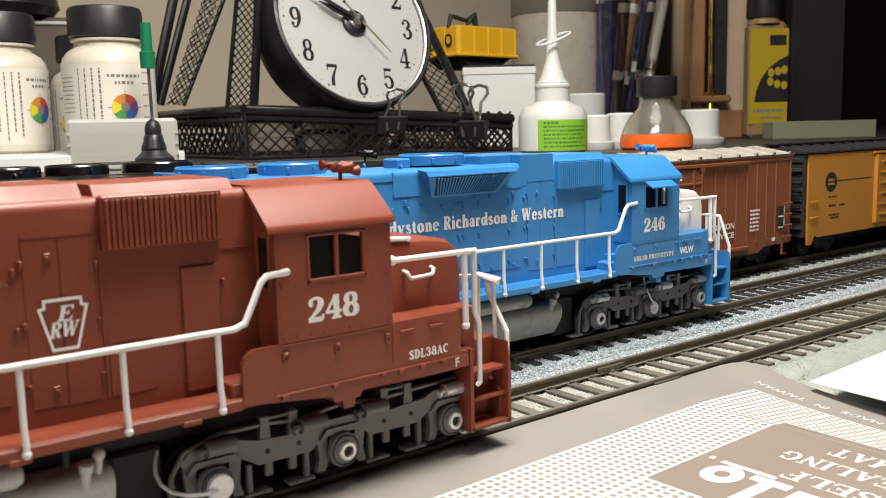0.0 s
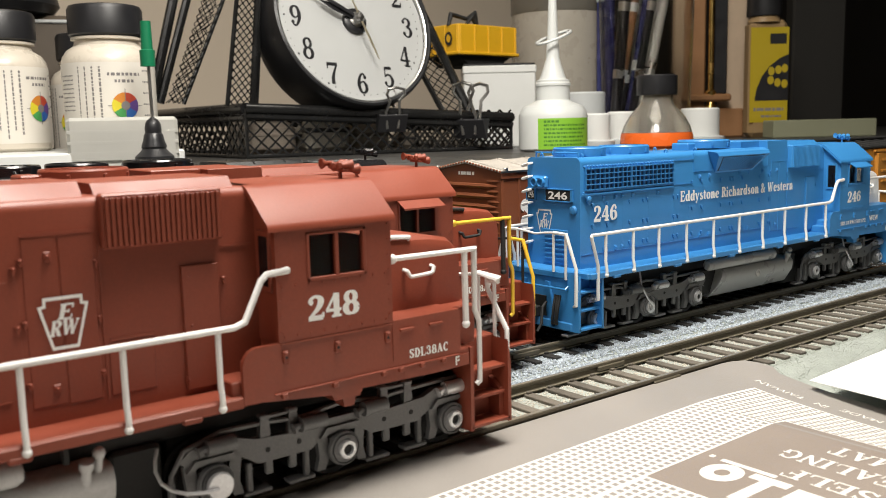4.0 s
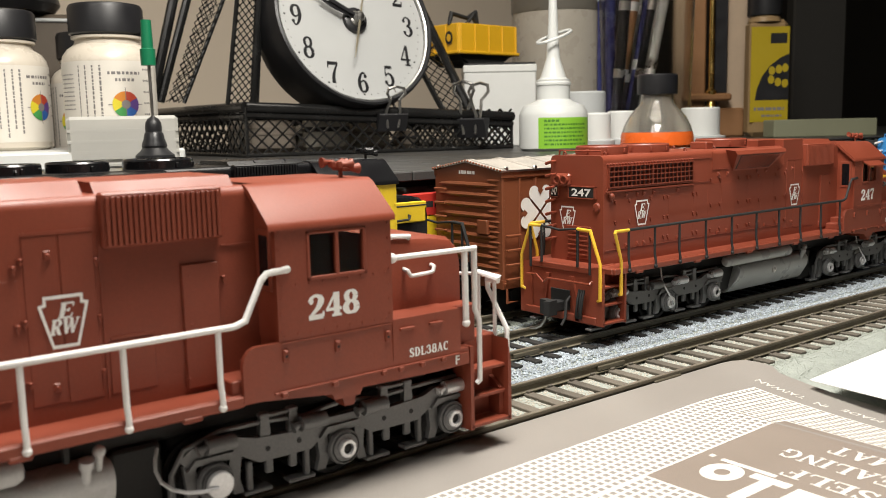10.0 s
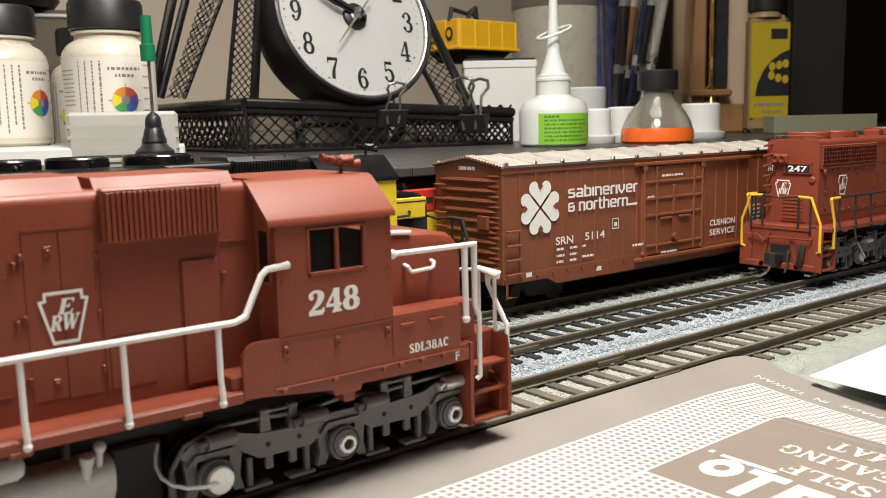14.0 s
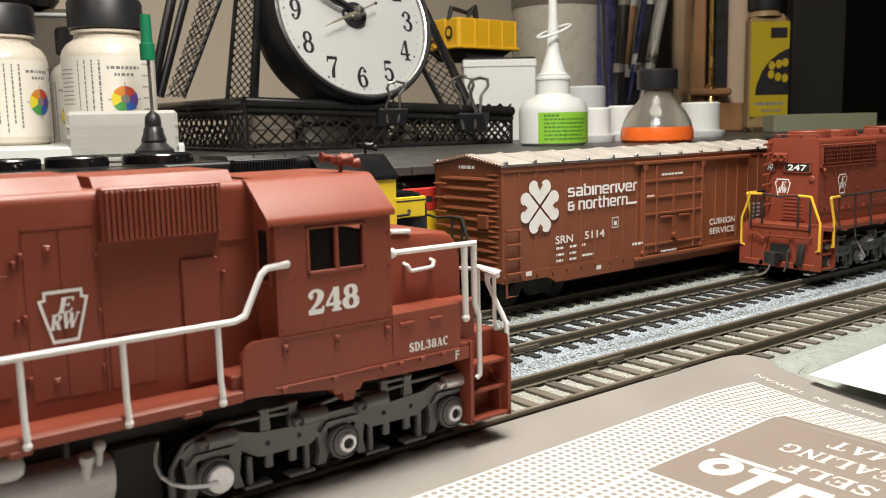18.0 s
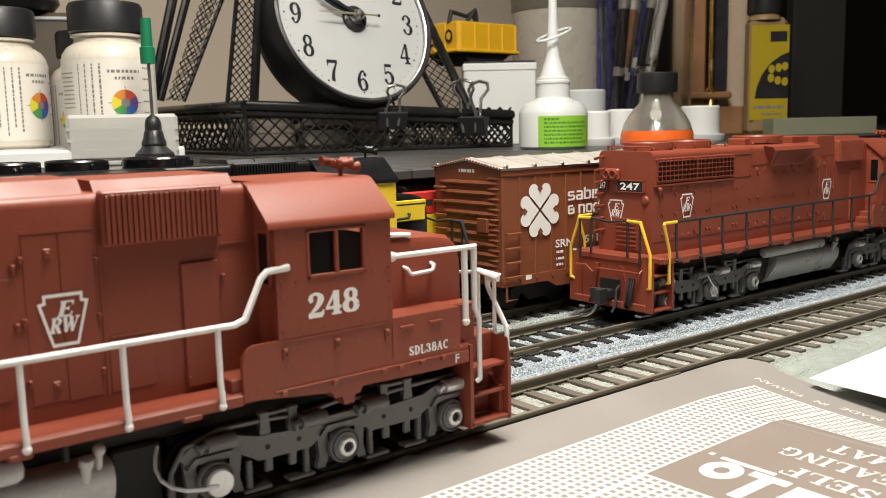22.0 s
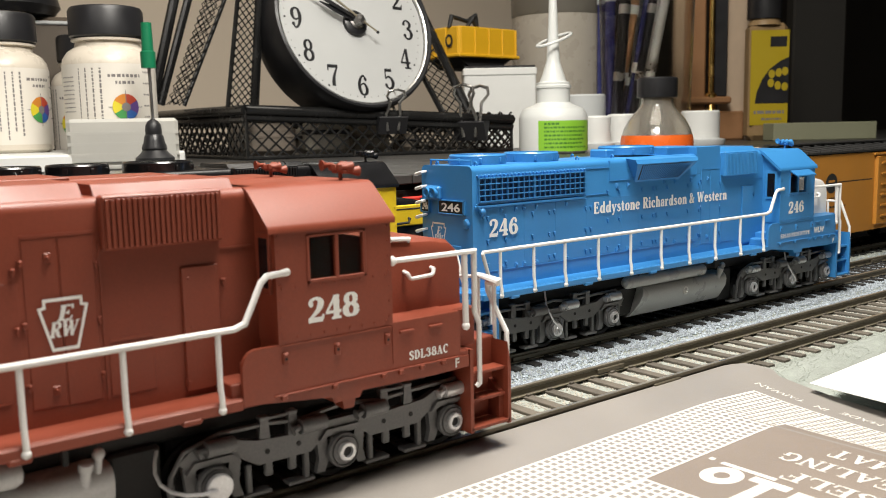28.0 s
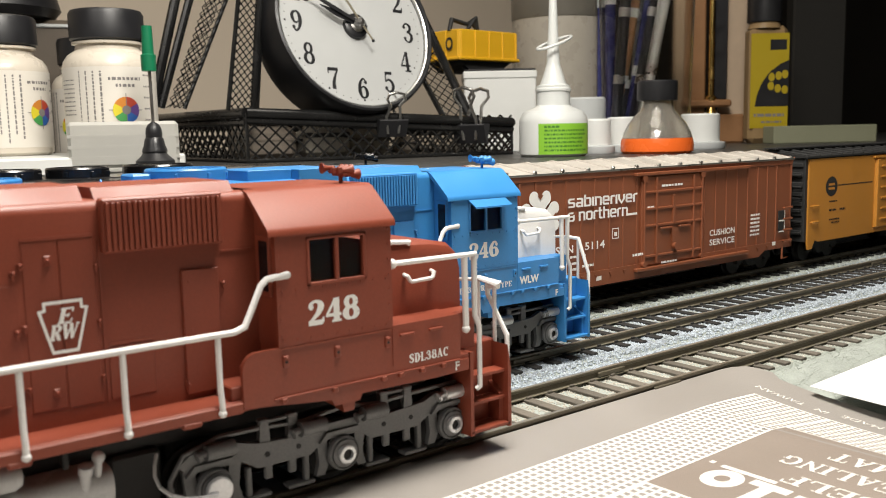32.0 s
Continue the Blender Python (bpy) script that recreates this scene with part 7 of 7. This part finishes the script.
def shelf_things():
    stand = thing("white_riser", "flat white plastic riser under the paint jars", "stand", (0, 0, 0))
    Geo().box(-70, 62, 255, 375, SZ, 52.6, 0.8).obj("riser_body", WHITECAP, stand)
    paint_jar((40.8, 287.6, 52.6), 20.4, -91, 1, 65.5)
    paint_jar((5.6, 339.6, 52.6), 21.8, -54, 2, 66.5)
    paint_jar((68.6, 404.0, SZ), 21.7, -140, 3, 72)
    tub = thing("plastic_tub", "frosted white plastic tub with ridged sides", "tub", (34.5, 255.2, SZ), -20)
    Geo().box(-22.6, 22.6, -8, 10, 2.6, 22.2, 1.4).obj("tub_body", FROST, tub)
    for k in range(3):
        Geo().box(-22.62, 22.62, -8.02, 10.02, 6.2 + 4.6 * k, 7.6 + 4.6 * k, 0.06).obj("ridge", FROST, tub)
    Geo().box(-22, 22, -7.4, 9.4, 0, 3, 1).obj("tub_foot", FROST, tub)
    nd = thing("needle_bottle", "black needle-tip dispenser with green cap", "bottle", (43.6, 244.2, SZ))
    Geo().lathe([(8.4, 0), (8.2, 5.2), (6.0, 7.2), (5.0, 8.4), (5.4, 9.2), (5.2, 10.2), (4.5, 12.0), (4.1, 14.4), (3.5, 15.2), (3.6, 17), (3.3, 19.2), (2.4, 20.8), (1.0, 21.6), (0.8, 22)], 0, 0, 32).obj("bottle_body", CAPBLACK, nd)
    Geo().cyl((0, 0, 20), (-0.2, 0.2, 46), 0.72, 10).obj("needle", STEEL, nd)
    Geo().lathe([(3.1, 43.4), (3.2, 50.2), (2.5, 50.6), (2.2, 62.4), (0.01, 62.6)], -0.3, 0.3, 20).obj("cap", GREENCAP, nd)
    tidy = desk_tidy()
    for k, (x, y, w, dpt, h) in enumerate(((150, 345, 30, 24, 19), (184, 335, 26, 22, 22), (212, 328, 22, 20, 17), (236, 326, 12, 14, 12), (166, 385, 40, 20, 20), (206, 372, 40, 20, 17))):
        # the pale blocks are added, standing in for paper-like things in the tray
        box = thing("tool_pouch", "pale block standing in for light contents of the mesh tray" if k in (1, 2, 5) else "dark worn pouch lying in the mesh tray", "pouch", (x, y, SZ + 0.5), -14 - 9 * (k % 3), "pouches in the tray")
        Geo().box(-w / 2, w / 2, -dpt / 2, dpt / 2, 0, h, 3.5).obj("pouch_body", PALEFILLER if k in (1, 2, 5) else POUCH, box)
        Geo().box(-w / 2 - 0.4, w / 2 + 0.4, -dpt / 2 - 0.5, dpt / 2, h * 0.55, h * 0.7, 0.8).obj("pouch_flap", CAPBLACK if k % 2 else POUCH, box)
    binder_clip((199.0, 286.5, 68.6), -13, tall=0.72)
    binder_clip((248.0, 274.2, 65.4), -62, ((-1, 0.42), (1, 0.62)), 1.45, 0.9)
    bx = thing("white_carton", "plain white cardboard carton", "box", (312.0, 320.0, SZ), -38)
    Geo().box(-24, 24, -10, 36, 0, 49.4, 0.8).obj("carton_body", WHITECAP, bx)
    Geo().box(-24.5, 24.5, -10.5, 36.5, 49, 54.0, 0.6).obj("carton_lid", WHITECAP, bx)
    Geo().box(-23.6, 23.6, -9.6, 35.6, 54.0, 55.4, 0.3).obj("carton_tray", CAPBLACK, bx)
    car = thing("ore_car", "small yellow model hopper car resting on the carton", "freight car", (282.0, 325.0, 99.6), 4)
    Geo().box(0, 46, 0, 32, 6, 23.6, 0.6).obj("car_body", ORECAR, car)
    for k in range(5):
        Geo().box(1 + 10.8 * k, 2.2 + 10.8 * k, -0.6, 32.6, 7, 23, 0.2).obj("side_rib", ORECAR, car)
    for k in range(4):
        Geo().box(-0.6, 46.6, 1 + 9.6 * k, 2.2 + 9.6 * k, 7, 23, 0.2).obj("end_rib", ORECAR, car)
    Geo().box(-1, 47.5, -1, 33, 6, 8, 0.5).obj("sill", ORECAR, car)
    Geo().prism([(2, 6), (44, 6), (34, 0), (12, 0)], "y", 3, 29).obj("underbody", FLATBLACK, car)
    for x in (10, 36):
        Geo().cyl((x, 5, 3.4), (x, 27, 3.4), 3.4, 16).obj("wheelset", FLATBLACK, car)
    patch([[(3.0 * math.cos(2 * math.pi * k / 20), 3.8 * math.sin(2 * math.pi * k / 20)) for k in range(20)]], FLATBLACK, car, (-0.7, 7.5, 15.5), (0, -1, 0), (0, 0, 1), "round_emblem")
    patch([[(1.7 * math.cos(2 * math.pi * k / 16), 2.2 * math.sin(2 * math.pi * k / 16)) for k in range(16)]], ORECAR, car, (-0.72, 7.5, 15.5), (0, -1, 0), (0, 0, 1), "round_emblem", 0.12)
    bars([(0, 3 * k, 9, 1.2) for k in range(4)], AMBER, car, (-0.65, 26, 10.5), (0, -1, 0), (0, 0, 1), "data_lettering", 0.06)
    Geo().tube([(0, 8, 23), (2, 8, 29.5), (14, 8, 27.5), (20, 8, 31), (22, 8, 23)], 1.2, 8).obj("load_bar", FLATBLACK, car)
    Geo().tube([(10, 5, 23), (15, 5, 28.5), (19, 5, 23)], 1.0, 8).obj("load_bar", FLATBLACK, car)
    car.scale = (1.2, 1.2, 1.14)
    case = thing("tool_case", "dark brown tool case standing behind the jars", "case", (62, 452, SZ), -16)
    Geo().box(-60, 16, 0, 40, 0, 88, 3).obj("case_body", material("dark_brown_case", (0.1, 0.078, 0.057), 0.5, spots=0.15), case)
    Geo().box(-60.5, 16.5, -1.5, 41, 83.0, 85.2, 0.6).obj("case_trim", PALECAP, case)
    bag = thing("black_pouch", "rounded black pouch on the tool case", "pouch", (30, 455, SZ + 88), -16)
    Geo().lathe([(0.01, 0), (34, 1), (38, 6), (36, 14), (24, 19), (0.01, 20)], 0, 20, 32).obj("pouch_body", CAPBLACK, bag)
    Geo().box(-14, 14, 8, 12, 18, 22, 1.5).obj("pouch_handle", CAPBLACK, bag)
    gl = thing("glue_bottle", "white squeeze bottle with long nozzle and lime label", "bottle", (259.4, 216.6, SZ))
    Geo().lathe([(17, 0), (19, 1.5), (19, 19), (18.4, 21.5), (16.6, 24.5), (10.4, 27), (9.2, 28), (9.2, 35.4), (9.8, 35.8), (9.8, 37), (9.2, 37.6), (9.2, 38.6), (7.4, 39.4), (6.4, 42), (4.2, 49), (3.8, 50.4), (3.2, 58), (2.6, 70), (1.8, 96), (0.01, 96.5)], 0, 0, 40).obj("bottle_body", MILKY, gl)
    lab = arc_strip(19, 1.5, 18.0, -160, -58, 40, 0.15).obj("label", GREENLABEL, gl)
    rnd, g = random.Random(5), Geo()
    for c in range(7):
        a = -150.0
        z = 16.4 - 2.1 * c
        end = -126 if c == 0 else -78 + rnd.uniform(-6, 6)
        while a < end:
            w = rnd.uniform(1.5, 6)
            q = arc_strip(19, z - (0.5 if c else 0.7), z + 0.5, a, a + w, 2, 0.22)
            g.add(q.v, q.f)
            a += w + 1.4
    g.obj("small_print", material("dark_green_ink", (0.06, 0.2, 0.02), 0.5), lab)
    Geo().tube([(11 * math.cos(2 * math.pi * k / 24) + 1, 7 * math.sin(2 * math.pi * k / 24), 62 + 4.0 * math.cos(2 * math.pi * k / 24)) for k in range(25)], 0.8, 8).obj("cap_strap", MILKY, gl)
    simple_lathe("storage_tub", "smoky translucent plastic storage tub", "tub", (390.4, 341.3, SZ), [(31, 0), (33, 2), (34, 96), (0.01, 96)], SMOKEGREY)
    lid = Geo().lathe([(34.2, 94), (34.6, 95), (34.8, 116), (0.01, 116)], 0, 0, 36).obj("lid", DULLLID, bpy.data.objects["storage_tub"])
    cup = thing("pen_cup", "clear plastic cup full of pens and brushes", "cup", (410, 275, SZ))
    Geo().lathe([(29, 0), (30, 1), (33, 110), (32, 110), (29, 2), (0.01, 2)], 0, 0, 40).obj("cup_wall", SMOKY, cup)
    Geo().lathe([(32.6, 108), (33.8, 108.6), (33.8, 110.6), (32.0, 110.8), (31.8, 109)], 0, 0, 40).obj("cup_rim", SMOKY, cup)
    Geo().lathe([(28.8, 2.1), (28.8, 3.4), (0.01, 3.4)], 0, 0, 40).obj("cup_floor", SMOKEGREY, cup)
    rnd = random.Random(8)
    inks = [material("blue_pen_barrel", (0.04, 0.045, 0.15), 0.25), PALECAP, STEEL, CAPBLACK, WOOD, material("navy_pen_barrel", (0.012, 0.016, 0.06), 0.2), CAPBLACK, material("clear_grey_barrel", (0.30, 0.30, 0.29), 0.15)]
    for k in range(18):
        pen = thing("pen", "slim glossy pen leaning in the clear cup", "pen", (410, 275, SZ + 2), group="pens in the cup")
        # across the view and along it; the feet crowd to one side, the tops fan out
        a, b = -28 + 1.2 * k + rnd.uniform(-2, 2), rnd.uniform(-16, 14)
        ta = a if k < 3 else a + 8 + 1.3 * k + rnd.uniform(-5, 5)
        tb = b + rnd.uniform(-4, 8)
        x, y, tx, ty = 0.79 * a + 0.61 * b, -0.61 * a + 0.79 * b, 0.79 * ta + 0.61 * tb, -0.61 * ta + 0.79 * tb
        r, h = rnd.uniform(2.2, 3.8), rnd.uniform(104, 150)
        Geo().tube([(x, y, 1), (tx, ty, h)], r, 14).obj("barrel", inks[0 if k < 3 else k % 8], pen)
        for f in (0.35, 0.72) if k > 2 else (0.9,):
            Geo().tube([(x + (tx - x) * f, y + (ty - y) * f, h * f), (x + (tx - x) * (f + 0.05), y + (ty - y) * (f + 0.05), h * (f + 0.05))], r + 0.4, 14).obj("ring", STEEL if k % 2 else PALECAP, pen)
    for at, r, h, c in (((346.4, 275, SZ), 14.5, 35, PALECAP), ((306.8, 228, SZ), 8.6, 20.5, WHITECAP), ((334.7, 232, SZ), 9.0, 21.5, WHITECAP), ((405.9, 226, SZ), 12.5, 23, WHITECAP)):
        ob = thing("capped_bottle", "small bottle with plain white screw cap", "bottle", at, group="small capped bottles")
        Geo().lathe([(r * 1.25, 0), (r * 1.3, 1), (r * 1.3, 4.2), (r, 5)], 0, 0, 32).obj("bottle_body", PALECAP, ob)
        Geo().lathe([(r, 4.6), (r, h - 1), (r - 0.8, h), (0.01, h)], 0, 0, 32).obj("cap", c, ob)
    fl = thing("flask_bottle", "clear glass conical bottle with black cap and orange liquid", "bottle", (319.6, 193.0, SZ - 0.0))
    Geo().lathe([(19.9, 8.7), (18.8, 12.4), (16.4, 17), (12.8, 21.4), (10.0, 24.4), (9.2, 26.6), (9.2, 31), (8.2, 31), (8.2, 26.4), (9.2, 23.8), (12.0, 20.6), (15.4, 16.4), (17.8, 11.8), (18.8, 8.7)], 0, 0, 44).obj("flask_glass", SHEENGLASS, fl)
    Geo().lathe([(19, 0), (20.6, 1.4), (20.6, 6), (20.0, 8.7), (0.01, 8.7)], 0, 0, 40).obj("liquid", LIQUID, fl)
    Geo().lathe([(11.2, 30), (11.4, 30.4), (11.4, 40.6), (10.8, 41.2), (0.01, 41.2)], 0, 0, 40).obj("cap", CAPBLACK, fl)
    wd = thing("wooden_post", "brown wooden post with brass rod and black strip", "post", (535.2, 322.7, SZ), -38)
    Geo().box(-6.5, 6.5, 0, 14, 0, 260, 1.5).obj("post_body", WOOD, wd)
    Geo().box(-17.5, -6.7, 4, 12, 0, 260, 1.0).obj("pale_strip", CARD, wd)
    Geo().cyl((10, -3, 0), (10, -3, 220), 2.4, 16).obj("rod", BRASS, wd)
    Geo().lathe([(4, 20), (4.6, 22), (4.6, 26), (3.2, 28), (3.2, 33), (4.6, 35), (4.6, 38), (2.6, 40)], 10, -3, 20).obj("collar", BRASS, wd)
    Geo().box(13.2, 24.2, 0, 14, 36, 260, 1).obj("dark_strip", CAPBLACK, wd)
    Geo().box(-10, 26, -8, 16, 30, 36, 1.5).obj("cross_piece", WOOD, wd)
    Geo().box(-8, 40, 2, 26, 0, 24, 1.5).obj("base_block", WOOD, wd)
    cb = thing("cardboard_panel", "beige cardboard panel standing on the shelf", "panel", (566.0, 310.0, SZ), -38)
    Geo().box(-12, 14, 0, 3, 0, 240, 0.5).obj("panel_sheet", CARD, cb)
    Geo().box(14.2, 16.4, -1, 4, 0, 240, 0.5).obj("panel_edge", WOOD, cb)
    go = thing("cleaner_bottle", "yellow-labelled amber cleaner bottle with black cap", "bottle", (554.7, 275.0, SZ), -38)
    Geo().box(-13.4, 17, -9, 9, 0, 92, 4).obj("bottle_body", AMBER, go)
    Geo().lathe([(13, 90), (11.5, 94), (10, 96), (10, 99)], 0, 0, 28).obj("neck", AMBER, go)
    Geo().lathe([(13, 95), (13.4, 96), (13, 128), (0.01, 128.5)], 0, 0, 28).obj("cap", CAPBLACK, go)
    lb = Geo().box(-13.2, 16.9, -9.2, -8.9, 12, 86, 0.05).obj("label", GOLD, go)
    patch([[(-9.5 + 0, 0), (17, 0), (17, 36), (10, 33), (2, 27), (-4, 19), (-8, 9)]], CAPBLACK, lb, (0, -9.2, 29), (1, 0, 0), (0, 0, 1), "label_patch", 0.05)
    blobs = []
    for x, z in ((3.5, 57 - 5), (9, 53), (14, 54), (3, 45), (8.5, 43), (14, 42)):
        blobs.append([(x + 2.6 * math.cos(2 * math.pi * k / 12), z - 29 + 3.4 * math.sin(2 * math.pi * k / 12)) for k in range(12)])
    patch(blobs, GOLD, lb, (0, -9.2, 29), (1, 0, 0), (0, 0, 1), "label_mark", 0.1)
    patch([[(2, 46), (15, 46), (15, 54), (2, 54)]], CAPBLACK, lb, (0, -9.2, 27), (1, 0, 0), (0, 0, 1), "label_patch", 0.05)
    bars([(-10, -8, 24, 2.4), (-4, -13, 16, 1.6)], INK, lb, (0, -9.2, 29), (1, 0, 0), (0, 0, 1), "small_print", 0.05)
    gb = thing("long_card_box", "long flat sage-green cardboard box", "box", (566, 232, SZ), -34)
    Geo().box(-40, 42, -8, 12, 0, 13.4, 0.6).obj("box_body", SAGE, gb)



# ---- put the place together ----
room()
cutting_mat()
paper_sheet()
locomotive("locomotive", "oxide red diesel locomotive with white handrails standing on the front track", (0, 0, 0), RED, WHITE, WHITE, "248", sill="SDL38AC", shade=False, emblems=(-67.4,), tank=SILVER, loop=True, disc=(2, 1), hatch="sloped", posts=(-75.2, -61.6, -47.3))
red_loco = locomotive("locomotive", "oxide red diesel locomotive with black and yellow handrails", (0, 45.0, -1.3), RED, FLATBLACK, YELLOWRAIL, "247", sill="SDL38AC", emblems=(-67.4, -151.7), tank=TANK)
blue_loco = locomotive("locomotive", "bright blue diesel locomotive with white handrails and nose", (205, 45.0, -1.3), BLUE, WHITE, WHITE, "246", nose=WHITE, sill="SDL38 PROTOTYPE", title="Eddystone Richardson & Western")
locomotive("locomotive", "black diesel locomotive with yellow nose on the back track", (59.5, 82.2, -0.5), BLACK, FLATBLACK, FLATBLACK, "", nose=BLACK, cabside=YELLOW, shade=False, trucks=FLATBLACK, tank=FLATBLACK, fans=((-111.8, 52.0, 7.2), (-96.3, 52.0, 7.2), (-76.5, 52.0, 8.6)), hatch=False)
black_nose = [o for o in bpy.data.objects if o.name.startswith("short_nose") and o.data.materials[0] is BLACK][0]
for v in black_nose.data.vertices:  # this nose is shorter
    v.co.x = CABX1 * MM + (v.co.x - CABX1 * MM) * 0.77
for o in black_nose.children:
    if o.name.startswith("grab_iron"):
        o.location.x = -0.0048
for side in (-1, 1):  # yellow band round the black nose
    Geo().box(-14.9, -0.4, side * 10.6, side * 11.3, 32.8, 39.0, 0.4).obj("yellow_band", YELLOW, black_nose)
    Geo().box(-14.9, -0.3, side * 10.6, side * 11.4, 37.6, 38.0, 0.1).obj("black_line", FLATBLACK, black_nose)
Geo().box(-0.5, 0.2, -10.9, 10.9, 32.8, 38.8, 0.2).obj("yellow_band", YELLOW, black_nose)
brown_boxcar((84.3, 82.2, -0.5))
orange_boxcar((260.5, 82.2, -0.5))
carton = thing("small_carton", "small red and yellow cardboard carton behind the back track", "box", (86, 103.4, -4.5))
Geo().box(-11, 11, -1.6, 1.6, 0, 34.5, 0.3).obj("carton_body", YELLOW, carton)
Geo().box(-11.1, 11.1, -1.7, 1.7, 34.5, 42.2, 0.3).obj("carton_top", CARTONRED, carton)
bars([(-8, 2.4, 15, 2.0)], FLATBLACK, carton, (0, -1.7, 35), (1, 0, 0), (0, 0, 1), "small_print", 0.05, seed=12)
desk_clock, second_hand = clock()
shelf_things()
track(TRACKS[0], TIMBER, "weathered brown track with pale stone between ties", -130, 520, 7.4, 11)
track(TRACKS[1], BLACKTIE, "track with black ties on blue-grey ballast", -60, 640, 7.4, 12)
track(TRACKS[2], BLACKTIE, "back track with black ties on grey gravel", -60, 640, 7.4, 13)


# seconds and the way, close enough together for the wheels to turn by less than a quarter
FINE = [(0.16 * k, float(np.interp(0.16 * k, [t for t, s in TRAIN], [s for t, s in TRAIN]))) for k in range(201)]


def motions():
    walk(red_loco, [(t, pose(s * MM, 0.045, -0.0013)) for t, s in TRAIN])
    walk(blue_loco, [(t, pose((s + 205) * MM, 0.045, -0.0013)) for t, s in TRAIN])
    for loco in (red_loco, blue_loco):
        for part in loco.children:
            for wheelset in [o for o in part.children if o.name.startswith("wheelset")]:
                x = wheelset.matrix_basis.translation.x
                walk(wheelset, [(t, pose(x, 0, 0.00575, 0, math.degrees(s / 5.75), 0)) for t, s in FINE])
    walk(second_hand, [(0.5 * k, pose(0, 0, 0, 0, (22.7 + 0.5 * k) * 6, 0)) for k in range(65)])


motions()
